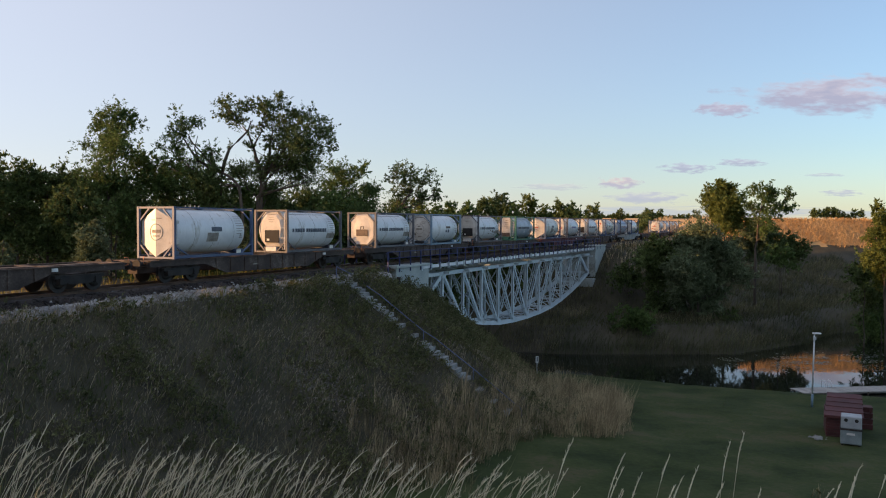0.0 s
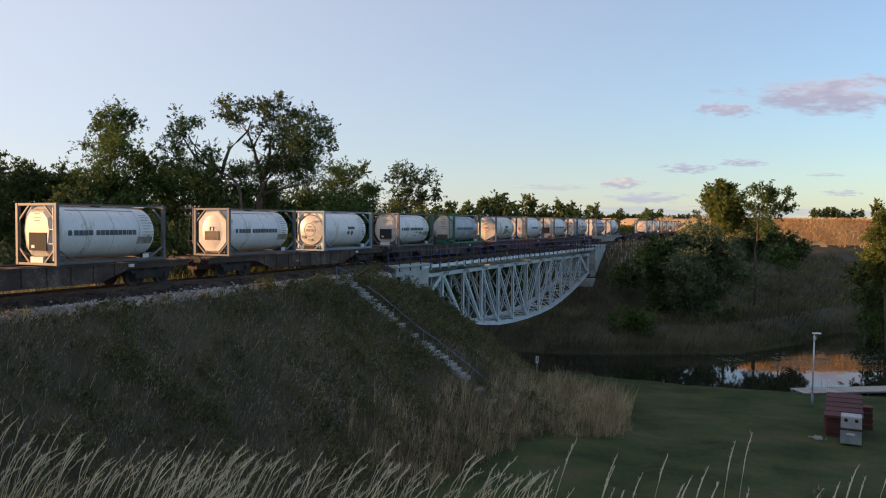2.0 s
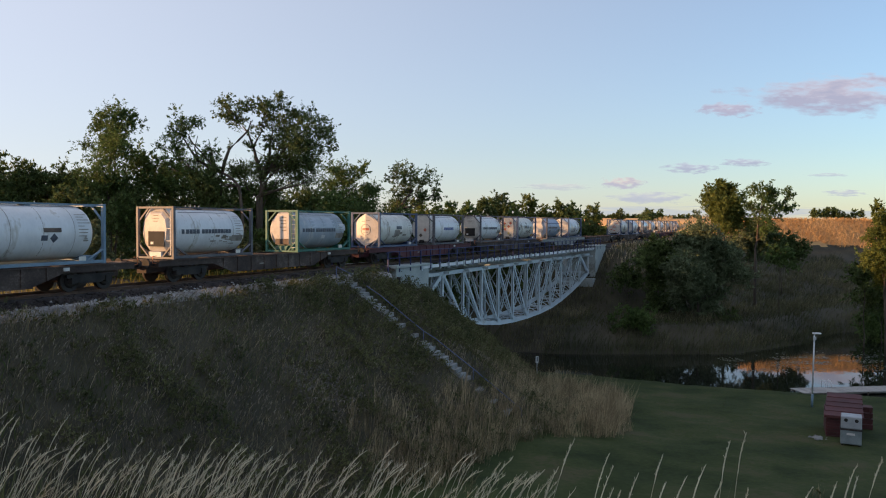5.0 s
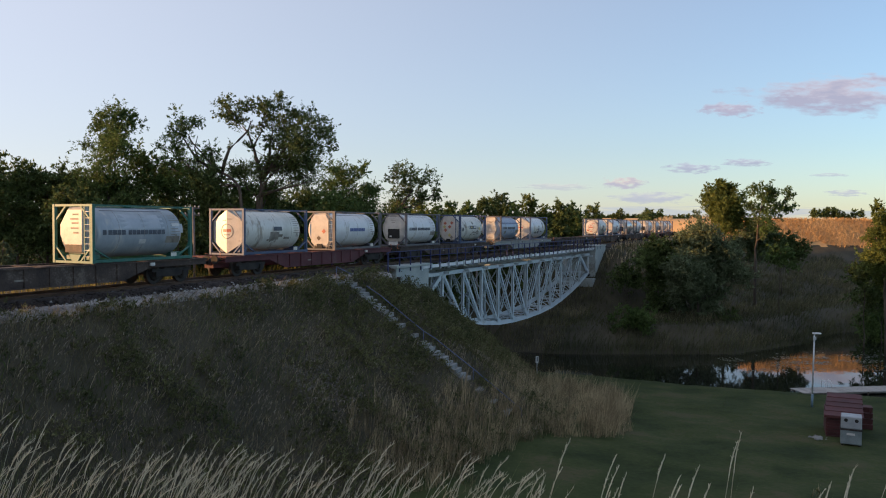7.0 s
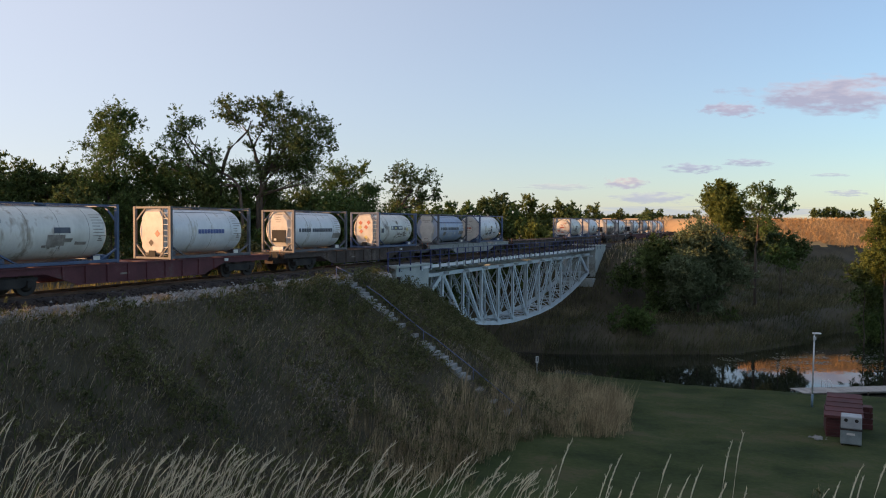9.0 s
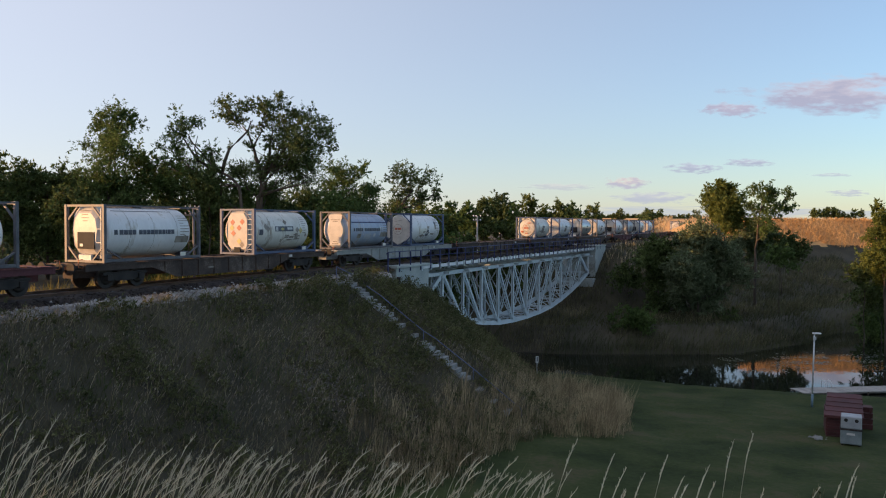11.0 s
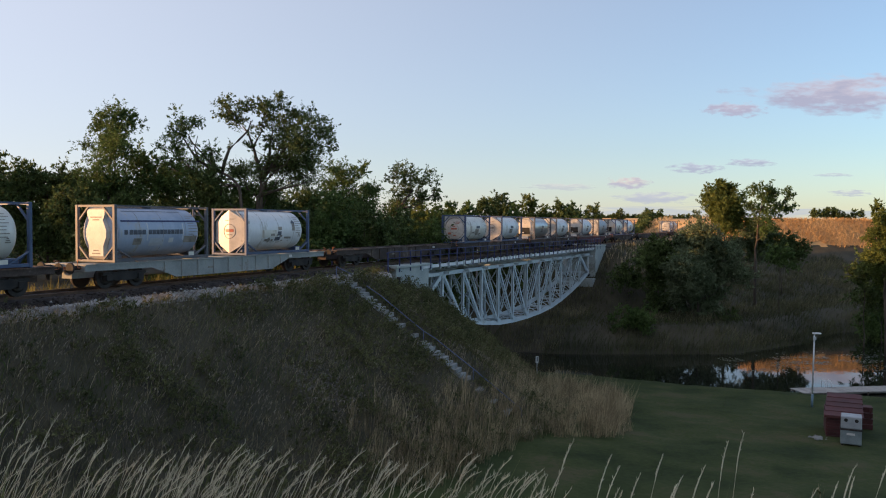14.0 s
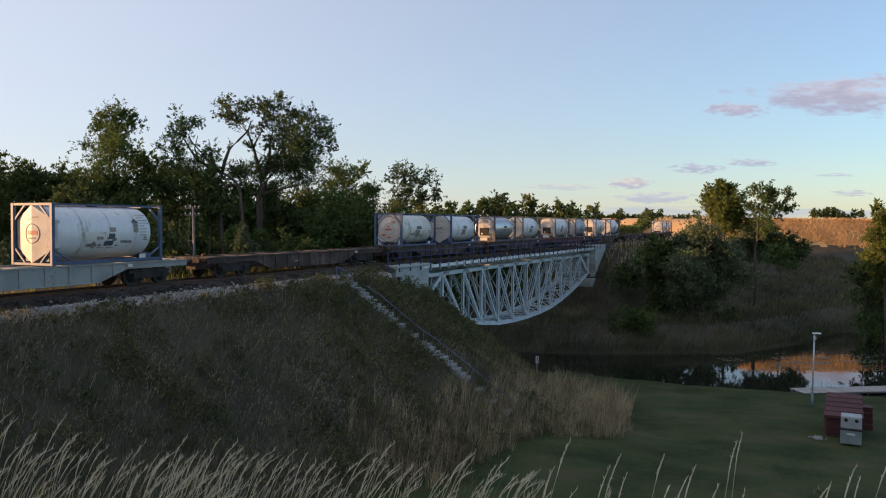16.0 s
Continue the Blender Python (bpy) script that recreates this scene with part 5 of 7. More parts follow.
    ('tree', 11.7, 125.0, [(-0.0, 0.6, 16.8, 0.9), (-0.7, -0.1, 15.7, 0.9), (0.7, -0.4, 15.6, 0.9), (-0.0, -0.7, 14.4, 1.2)], [(0.0, 0.0, 12.0), (-0.0, 0.0, 16.8)], 'leaf_mid', 0.29, 0.9, 'roadside tree far behind the bridge'),
    ('tree', 14.8, 133.0, [(-0.1, 0.0, 18.9, 1.0), (-0.8, -0.5, 17.8, 1.0), (0.7, 0.5, 17.7, 1.0), (-0.0, 0.7, 16.4, 1.3)], [(0.0, 0.0, 11.9), (-0.1, 0.0, 18.9)], 'leaf_yellow', 0.29, 0.9, 'roadside tree far behind the bridge'),
    ('tree', 18.3, 141.0, [(-0.1, -0.5, 17.2, 1.1), (-0.8, -0.4, 16.0, 1.1), (0.8, 0.5, 15.8, 1.1), (-0.0, 0.3, 14.5, 1.3)], [(0.0, 0.0, 11.7), (-0.1, 0.0, 17.2)], 'leaf_yellow', 0.29, 0.9, 'roadside tree far behind the bridge'),
    ('tree', 19.0, 125.0, [(-0.1, 0.6, 17.4, 1.2), (-0.9, -0.3, 16.1, 1.2), (0.8, -0.7, 16.0, 1.2), (-0.0, -0.5, 14.5, 1.5)], [(0.0, 0.0, 12.0), (-0.1, 0.0, 17.4)], 'leaf_dark', 0.29, 0.9, 'roadside tree far behind the bridge'),
    ('tree', 22.5, 133.0, [(-0.1, 0.5, 17.6, 1.1), (-0.9, -0.4, 16.4, 1.1), (0.8, -0.3, 16.3, 1.1), (-0.0, -0.2, 14.9, 1.4)], [(0.0, 0.0, 11.9), (-0.1, 0.0, 17.6)], 'leaf_mid', 0.29, 0.9, 'roadside tree far behind the bridge'),
    ('tree', 27.4, 141.0, [(-0.1, -0.1, 17.1, 1.1), (-0.9, -0.2, 15.9, 1.1), (0.7, 0.7, 15.8, 1.1), (-0.0, -0.7, 14.5, 1.3)], [(0.0, 0.0, 11.8), (-0.1, 0.0, 17.1)], 'leaf_yellow', 0.29, 0.9, 'roadside tree far behind the bridge'),
    ('tree', 52.4, 230.0, [(-0.1, -0.9, 18.6, 1.1), (-0.9, 0.8, 17.4, 1.1), (0.7, 0.7, 17.3, 1.1), (-0.1, 1.0, 16.0, 1.3)], [(0.0, 0.0, 10.3), (-0.1, 0.0, 18.6)], 'leaf_dark', 0.29, 0.9, 'roadside tree far behind the bridge'),
    ('tree', 64.5, 230.0, [(-0.1, -0.1, 18.9, 0.9), (-0.8, 0.7, 17.8, 0.9), (0.6, 0.6, 17.7, 0.9), (-0.1, -0.5, 16.6, 1.2)], [(0.0, 0.0, 10.3), (-0.1, 0.0, 18.9)], 'leaf_mid', 0.29, 0.9, 'roadside tree far behind the bridge'),
    ('tree', 40.9, 112.0, [(-0.3, 0.4, 20.5, 1.1), (-1.2, 0.9, 19.2, 1.6), (0.7, 0.4, 19.0, 1.6), (-1.7, 0.0, 17.4, 1.6), (-0.1, -0.7, 17.1, 2.1), (1.4, -0.4, 16.8, 1.5), (-0.7, -0.9, 15.1, 2.1), (1.1, -1.2, 14.7, 1.8)], [(0.0, 0.0, 4.7), (-0.3, 0.0, 19.4)], 'leaf_yellow', 0.22, 1.0, 'full round tree in evening sun'),
    ('tree', 43.6, 108.0, [(-0.6, 0.2, 19.5, 1.1), (0.8, -0.4, 20.0, 1.1), (2.9, 0.7, 19.4, 1.4), (4.4, -0.8, 18.9, 1.1), (1.8, 0.8, 18.3, 1.3), (3.9, 0.4, 17.5, 1.4), (5.0, 0.5, 17.1, 0.8), (0.5, 0.8, 16.7, 1.3), (-0.8, 0.6, 17.5, 0.9), (2.5, 0.2, 16.3, 1.4), (1.0, -1.2, 14.7, 1.6)], [(0.0, 0.0, 3.0), (0.1, 0.0, 11.4), (0.3, 0.0, 15.3), (1.0, 0.0, 18.8)], 'leaf_mid', 0.2, 0.6, 'slender tree with a thin open crown'),
    ('tree', 28.0, 100.0, [(-0.2, 0.6, 12.1, 1.6), (-1.3, -1.0, 10.0, 1.8), (0.9, -0.6, 9.7, 1.8), (-0.5, 0.6, 7.4, 2.1), (0.3, 0.1, 4.2, 2.3)], [(0.0, 0.0, -1.0), (-0.2, 0.0, 11.5)], 'leaf_dark', 0.26, 1.1, 'dark tree on the far bank'),
    ('tree', 32.5, 98.0, [(-0.0, -0.3, 13.9, 2.0), (-2.0, 1.4, 11.7, 2.0), (1.7, 0.4, 12.3, 2.1), (3.7, -0.5, 11.0, 1.8), (-0.9, -1.1, 9.4, 2.7), (2.7, 1.6, 8.4, 2.7), (-2.4, -0.1, 8.4, 2.2), (-1.5, -0.1, 5.6, 2.2), (1.3, 1.2, 5.0, 2.2), (4.6, 0.2, 8.8, 1.9)], [(0.0, 0.0, -0.6), (-0.2, 0.0, 12.3)], 'leaf_sage', 0.26, 1.0, 'broad green tree on the far bank'),
    ('shrub', 49.2, 122.0, [(-1.0, -0.5, 13.6, 2.1), (0.7, -0.9, 13.2, 2.0), (-2.8, 0.1, 11.8, 2.0), (-0.5, 1.3, 10.5, 2.5)], [(0.0, 0.0, 5.6), (-0.4, 0.0, 12.8)], 'leaf_sage', 0.3, 0.8, 'greyish willow bush on the far bank'),
    ('shrub', 54.5, 124.0, [(-3.8, -0.7, 13.8, 1.3), (-1.5, 0.7, 13.2, 1.4), (1.3, 1.0, 12.0, 1.4), (3.5, 0.6, 11.2, 1.2), (-0.5, 1.0, 10.8, 2.0), (-3.7, -1.6, 11.1, 2.0), (2.2, 0.3, 9.6, 1.6)], [(0.0, 0.0, 6.4), (-0.5, 0.0, 11.9)], 'leaf_dark', 0.3, 1.0, 'dark bush below the stubble bank'),
    ('tree', 49.6, 86.0, [(-0.9, 0.5, 16.6, 0.9), (-1.6, -0.8, 15.3, 1.1), (-0.2, -0.6, 14.6, 1.5), (-1.9, -0.5, 13.3, 1.3), (-0.3, 0.1, 12.4, 1.8), (0.9, -0.2, 15.2, 1.6), (-1.2, -0.1, 10.8, 1.6), (0.5, 0.8, 8.9, 1.9)], [(0.0, 0.0, 2.0), (-0.6, 0.0, 15.8)], 'leaf_yellow', 0.2, 0.9, 'yellow-green tree in evening sun by the river'),
    ('shrub', 50.3, 92.0, [(-0.1, -1.4, 10.0, 1.8), (-1.4, -1.3, 8.7, 1.8), (1.2, -1.1, 8.6, 1.8)], [(0.0, 0.0, 5.6), (-0.1, 0.0, 9.2)], 'leaf_dark', 0.3, 0.8, 'dark bush on the shaded far bank'),
    ('shrub', 54.5, 95.5, [(-0.1, -1.5, 7.3, 2.4), (-1.8, -1.7, 5.5, 2.4), (1.7, 1.9, 5.4, 2.4)], [(0.0, 0.0, 1.7), (-0.1, 0.0, 6.2)], 'leaf_dark', 0.3, 0.8, 'dark bush on the shaded far bank'),
    ('shrub', 56.8, 99.0, [(-0.1, 1.3, 2.5, 2.3), (-1.7, -1.5, 0.9, 2.3), (1.5, 0.0, 0.8, 2.3)], [(0.0, 0.0, -2.8), (-0.1, 0.0, 1.6)], 'leaf_mid', 0.3, 0.8, 'dark bush on the shaded far bank'),
    ('shrub', 24.5, 102.5, [(-0.1, -0.4, 8.3, 1.5), (-1.1, -0.4, 7.2, 1.5), (1.0, -0.3, 7.1, 1.5)], [(0.0, 0.0, 4.4), (-0.0, 0.0, 7.6)], 'leaf_dark', 0.3, 0.8, 'dark bush on the shaded far bank'),
    ('shrub', 24.2, 106.0, [(-0.1, 0.4, 4.3, 1.8), (-1.4, 0.3, 3.0, 1.8), (1.3, -0.4, 2.9, 1.8)], [(0.0, 0.0, -0.3), (-0.1, 0.0, 3.5)], 'leaf_dark', 0.3, 0.8, 'dark bush on the shaded far bank'),
    ('shrub', 22.8, 92.0, [(-0.1, -0.8, 3.9, 1.6), (-1.2, -0.4, 2.8, 1.6), (1.1, -1.0, 2.7, 1.6)], [(0.0, 0.0, -0.1), (-0.0, 0.0, 3.3)], 'leaf_mid', 0.3, 0.8, 'dark bush on the shaded far bank'),
    ('shrub', 28.5, 95.5, [(-0.1, 0.1, 1.7, 1.4), (-1.0, 0.5, 0.7, 1.4), (0.9, -0.3, 0.6, 1.4)], [(0.0, 0.0, -1.9), (-0.0, 0.0, 1.1)], 'leaf_dark', 0.3, 0.8, 'dark bush on the shaded far bank'),
    ('shrub', 36.5, 99.0, [(-0.1, -0.9, 2.7, 1.3), (-1.0, -0.7, 1.8, 1.3), (0.9, -0.3, 1.7, 1.3)], [(0.0, 0.0, -0.8), (-0.1, 0.0, 2.1)], 'leaf_dark', 0.3, 0.8, 'dark bush on the shaded far bank'),
    ('shrub', 44.7, 102.5, [(-0.1, 0.2, 10.9, 1.2), (-0.9, 0.5, 10.1, 1.2), (0.8, -0.2, 10.0, 1.2)], [(0.0, 0.0, 7.6), (-0.1, 0.0, 10.4)], 'leaf_mid', 0.3, 0.8, 'dark bush on the shaded far bank'),
    ('shrub', -1.9, 112.0, [(-0.0, 1.3, 9.1, 2.6), (-2.0, 0.5, 7.1, 2.6), (1.9, -0.3, 6.8, 2.6), (-0.0, -0.5, 5.2, 2.6)], [(0.0, 0.0, 1.9), (-0.0, 0.0, 8.5)], 'leaf_dark', 0.42, 0.6, 'dark bush on the shaded bank behind the bridge'),
    ('shrub', 1.4, 116.0, [(-0.1, -0.0, 10.5, 2.3), (-1.8, 0.7, 8.8, 2.3), (1.7, -0.3, 8.5, 2.3), (-0.0, 0.7, 7.1, 2.3)], [(0.0, 0.0, 3.7), (-0.0, 0.0, 10.0)], 'leaf_dark', 0.42, 0.6, 'dark bush on the shaded bank behind the bridge'),
    ('shrub', 5.4, 120.0, [(-0.1, -0.2, 8.8, 2.8), (-2.2, -1.1, 6.7, 2.8), (2.1, 0.2, 6.3, 2.8), (-0.0, 0.9, 4.6, 2.8)], [(0.0, 0.0, 1.0), (-0.1, 0.0, 8.1)], 'leaf_dark', 0.42, 0.6, 'dark bush on the shaded bank behind the bridge'),
    ('shrub', 9.7, 124.0, [(-0.1, -1.8, 9.9, 2.6), (-2.0, -0.3, 7.9, 2.6), (1.9, -0.3, 7.7, 2.6), (-0.0, 1.6, 6.0, 2.6)], [(0.0, 0.0, 2.4), (-0.1, 0.0, 9.3)], 'leaf_dark', 0.42, 0.6, 'dark bush on the shaded bank behind the bridge'),
    ('shrub', 12.4, 112.0, [(-0.1, 1.8, 9.2, 2.6), (-2.0, -0.5, 7.2, 2.6), (1.9, 1.7, 6.9, 2.6), (-0.0, 1.2, 5.3, 2.6)], [(0.0, 0.0, 2.0), (-0.1, 0.0, 8.6)], 'leaf_dark', 0.42, 0.6, 'dark bush on the shaded bank behind the bridge'),
    ('shrub', 16.3, 116.0, [(-0.1, -0.9, 10.6, 2.3), (-1.8, -0.1, 8.9, 2.3), (1.7, -1.4, 8.6, 2.3), (-0.0, 1.2, 7.2, 2.3)], [(0.0, 0.0, 3.8), (-0.1, 0.0, 10.1)], 'leaf_dark', 0.42, 0.6, 'dark bush on the shaded bank behind the bridge'),
    ('shrub', 20.4, 120.0, [(-0.1, 0.7, 9.7, 2.5), (-2.0, 1.6, 7.8, 2.5), (1.8, 1.2, 7.5, 2.5), (-0.0, 0.7, 5.9, 2.5)], [(0.0, 0.0, 2.4), (-0.1, 0.0, 9.1)], 'leaf_dark', 0.42, 0.6, 'dark bush on the shaded bank behind the bridge'),
    ('shrub', 23.8, 124.0, [(-0.1, 0.9, 8.6, 2.3), (-1.8, 0.2, 6.8, 2.3), (1.7, -1.5, 6.6, 2.3), (-0.0, 0.3, 5.1, 2.3)], [(0.0, 0.0, 1.5), (-0.1, 0.0, 8.0)], 'leaf_dark', 0.42, 0.6, 'dark bush on the shaded bank behind the bridge'),
    ('shrub', 3.1, 112.0, [(-0.1, -2.1, 3.4, 2.6), (-2.0, -1.5, 1.4, 2.6), (1.9, 1.1, 1.1, 2.6), (-0.0, -1.9, -0.6, 2.6)], [(0.0, 0.0, -3.8), (-0.1, 0.0, 2.7)], 'leaf_dark', 0.42, 0.6, 'dark bush on the shaded bank behind the bridge'),
    ('shrub', 10.0, 116.0, [(-0.1, -1.8, 3.1, 2.7), (-2.1, -1.7, 1.0, 2.7), (2.0, 1.6, 0.7, 2.7), (-0.0, -1.4, -1.0, 2.7)], [(0.0, 0.0, -4.4), (-0.1, 0.0, 2.4)], 'leaf_dark', 0.42, 0.6, 'dark bush on the shaded bank behind the bridge'),
    ('shrub', 15.6, 120.0, [(-0.1, -2.1, 3.6, 2.8), (-2.2, 1.5, 1.5, 2.8), (2.0, -1.7, 1.1, 2.8), (-0.0, 1.5, -0.6, 2.8)], [(0.0, 0.0, -4.2), (-0.1, 0.0, 2.9)], 'leaf_dark', 0.42, 0.6, 'dark bush on the shaded bank behind the bridge'),
    ('shrub', 20.6, 124.0, [(-0.1, 0.7, 5.0, 2.6), (-2.0, 1.4, 3.0, 2.6), (1.9, 1.9, 2.7, 2.6), (-0.0, 0.3, 1.1, 2.6)], [(0.0, 0.0, -2.6), (-0.1, 0.0, 4.4)], 'leaf_dark', 0.42, 0.6, 'dark bush on the shaded bank behind the bridge'),
    ('shrub', 6.4, 112.0, [(-0.1, 0.9, -0.9, 2.0), (-1.5, -1.5, -2.4, 2.0), (1.4, 0.8, -2.6, 2.0), (-0.0, 0.0, -3.8, 2.0)], [(0.0, 0.0, -7.1), (-0.1, 0.0, -1.4)], 'leaf_dark', 0.42, 0.6, 'dark bush on the shaded bank behind the bridge'),
    # mostly hidden trees, added to block the sun from bridge and far bank
    ('tree', -8.0, 98.0, [(0, 0, 11.0, 2.4), (-1.8, 0.6, 8.6, 2.4), (1.9, -0.8, 8.0, 2.4), (0.3, 1.8, 5.6, 2.4), (-0.6, -1.6, 5.0, 2.3)], [(0, 0, 2), (0, 0, 9.2)], 'leaf_dark', 0.45, 0.6, 'dark tree by the river behind the bridge, added to block low sun'),
    ('tree', -13.0, 101.0, [(0, 0, 11.8, 2.4), (-1.8, 0.6, 9.2, 2.4), (1.9, -0.8, 8.5, 2.4), (0.3, 1.8, 5.9, 2.4), (-0.6, -1.6, 5.2, 2.3)], [(0, 0, 2), (0, 0, 9.8)], 'leaf_dark', 0.45, 0.6, 'dark tree by the river behind the bridge, added to block low sun'),
    ('tree', -19.0, 104.0, [(0, 0, 12.5, 2.4), (-1.8, 0.6, 9.7, 2.4), (1.9, -0.8, 9.0, 2.4), (0.3, 1.8, 6.2, 2.4), (-0.6, -1.6, 5.5, 2.3)], [(0, 0, 2), (0, 0, 10.4)], 'leaf_dark', 0.45, 0.6, 'dark tree by the river behind the bridge, added to block low sun'),
    ('tree', -4.0, 102.0, [(0, 0, 11.8, 2.4), (-1.8, 0.6, 9.2, 2.4), (1.9, -0.8, 8.5, 2.4), (0.3, 1.8, 5.9, 2.4), (-0.6, -1.6, 5.2, 2.3)], [(0, 0, 2), (0, 0, 9.8)], 'leaf_dark', 0.45, 0.6, 'dark tree by the river behind the bridge, added to block low sun'),
    ('tree', -10.0, 108.0, [(0, 0, 12.5, 2.4), (-1.8, 0.6, 9.7, 2.4), (1.9, -0.8, 9.0, 2.4), (0.3, 1.8, 6.2, 2.4), (-0.6, -1.6, 5.5, 2.3)], [(0, 0, 2), (0, 0, 10.4)], 'leaf_dark', 0.45, 0.6, 'dark tree by the river behind the bridge, added to block low sun'),
    ('tree', -24.0, 108.0, [(0, 0, 12.5, 2.4), (-1.8, 0.6, 9.7, 2.4), (1.9, -0.8, 9.0, 2.4), (0.3, 1.8, 6.2, 2.4), (-0.6, -1.6, 5.5, 2.3)], [(0, 0, 2), (0, 0, 10.4)], 'leaf_dark', 0.45, 0.6, 'dark tree by the river behind the bridge, added to block low sun'),
    ('tree', 2.0, 106.0, [(0, 0, 11.0, 2.4), (-1.8, 0.6, 8.6, 2.4), (1.9, -0.8, 8.0, 2.4), (0.3, 1.8, 5.6, 2.4), (-0.6, -1.6, 5.0, 2.3)], [(0, 0, 2), (0, 0, 9.2)], 'leaf_dark', 0.45, 0.6, 'dark tree by the river behind the bridge, added to block low sun'),
    ('tree', -2.0, 112.0, [(0, 0, 11.8, 2.4), (-1.8, 0.6, 9.2, 2.4), (1.9, -0.8, 8.5, 2.4), (0.3, 1.8, 5.9, 2.4), (-0.6, -1.6, 5.2, 2.3)], [(0, 0, 2), (0, 0, 9.8)], 'leaf_dark', 0.45, 0.6, 'dark tree by the river behind the bridge, added to block low sun'),
    ('tree', 5.0, 112.0, [(0, 0, 11.0, 2.4), (-1.8, 0.6, 8.6, 2.4), (1.9, -0.8, 8.0, 2.4), (0.3, 1.8, 5.6, 2.4), (-0.6, -1.6, 5.0, 2.3)], [(0, 0, 2), (0, 0, 9.2)], 'leaf_dark', 0.45, 0.6, 'dark tree by the river behind the bridge, added to block low sun'),
    ('tree', -16.0, 112.0, [(0, 0, 12.5, 2.4), (-1.8, 0.6, 9.7, 2.4), (1.9, -0.8, 9.0, 2.4), (0.3, 1.8, 6.2, 2.4), (-0.6, -1.6, 5.5, 2.3)], [(0, 0, 2), (0, 0, 10.4)], 'leaf_dark', 0.45, 0.6, 'dark tree by the river behind the bridge, added to block low sun'),
    ('tree', -7.0, 93.5, [(0, 0, 8.8, 2.4), (-1.8, 0.6, 7.0, 2.4), (1.9, -0.8, 6.5, 2.4), (0.3, 1.8, 4.7, 2.4), (-0.6, -1.6, 4.2, 2.3)], [(0, 0, 2), (0, 0, 7.4)], 'leaf_dark', 0.45, 0.6, 'dark tree by the river behind the bridge, added to block low sun'),
    ('tree', -14.0, 96.5, [(0, 0, 11.0, 2.4), (-1.8, 0.6, 8.6, 2.4), (1.9, -0.8, 8.0, 2.4), (0.3, 1.8, 5.6, 2.4), (-0.6, -1.6, 5.0, 2.3)], [(0, 0, 2), (0, 0, 9.2)], 'leaf_dark', 0.45, 0.6, 'dark tree by the river behind the bridge, added to block low sun'),
    ('tree', -26.0, 103.0, [(0, 0, 11.8, 2.4), (-1.8, 0.6, 9.2, 2.4), (1.9, -0.8, 8.5, 2.4), (0.3, 1.8, 5.9, 2.4), (-0.6, -1.6, 5.2, 2.3)], [(0, 0, 2), (0, 0, 9.8)], 'leaf_dark', 0.45, 0.6, 'dark tree by the river behind the bridge, added to block low sun'),
    ('shrub', 14.1, 118.0, [(-0.0, 0.4, 14.1, 1.2), (-0.9, -0.9, 13.0, 1.4), (1.0, 0.5, 12.9, 1.4), (-0.0, 1.1, 11.7, 1.6)], [(0.0, 0.0, 10.4), (-0.0, 0.0, 13.4)], 'leaf_yellow', 0.3, 1.1, 'bright green bush beside the line behind the bridge'),
    ('shrub', -7.9, 128.0, [(-0.0, -1.1, 14.6, 1.6), (-1.3, -0.4, 13.6, 1.6), (1.3, 0.2, 13.4, 1.6)], [(0.0, 0.0, 11.3), (-0.0, 0.0, 14.1)], 'leaf_dark', 0.5, 0.7, 'dark hedge far behind the bridge'),
    ('shrub', -5.3, 133.0, [(-0.0, 0.9, 14.6, 1.7), (-1.4, -0.7, 13.6, 1.7), (1.3, -0.8, 13.4, 1.7)], [(0.0, 0.0, 11.2), (-0.0, 0.0, 14.1)], 'leaf_mid', 0.5, 0.7, 'dark hedge far behind the bridge'),
    ('shrub', -2.4, 138.0, [(-0.0, -0.7, 14.7, 1.7), (-1.4, 0.3, 13.6, 1.7), (1.4, 0.7, 13.4, 1.7)], [(0.0, 0.0, 11.1), (-0.0, 0.0, 14.2)], 'leaf_dark', 0.5, 0.7, 'dark hedge far behind the bridge'),
    ('shrub', 0.6, 128.0, [(-0.0, -0.3, 14.6, 1.6), (-1.3, -0.3, 13.7, 1.6), (1.3, -0.3, 13.4, 1.6)], [(0.0, 0.0, 11.4), (-0.0, 0.0, 14.2)], 'leaf_dark', 0.5, 0.7, 'dark hedge far behind the bridge'),
    ('shrub', 3.5, 133.0, [(-0.0, -0.4, 14.7, 1.7), (-1.4, -0.2, 13.7, 1.7), (1.3, -1.1, 13.4, 1.7)], [(0.0, 0.0, 11.3), (-0.0, 0.0, 14.2)], 'leaf_mid', 0.5, 0.7, 'dark hedge far behind the bridge'),
    ('shrub', 6.6, 138.0, [(-0.0, 0.0, 14.7, 1.7), (-1.4, 1.3, 13.7, 1.7), (1.4, -0.2, 13.4, 1.7)], [(0.0, 0.0, 11.2), (-0.0, 0.0, 14.2)], 'leaf_dark', 0.5, 0.7, 'dark hedge far behind the bridge'),
    ('shrub', 9.0, 128.0, [(-0.0, 0.6, 14.7, 1.6), (-1.3, -0.9, 13.8, 1.6), (1.3, 0.5, 13.5, 1.6)], [(0.0, 0.0, 11.4), (-0.0, 0.0, 14.2)], 'leaf_dark', 0.5, 0.7, 'dark hedge far behind the bridge'),
    ('shrub', 12.2, 133.0, [(-0.0, 0.7, 14.7, 1.7), (-1.4, 0.5, 13.8, 1.7), (1.3, 0.0, 13.5, 1.7)], [(0.0, 0.0, 11.3), (-0.0, 0.0, 14.3)], 'leaf_mid', 0.5, 0.7, 'dark hedge far behind the bridge'),
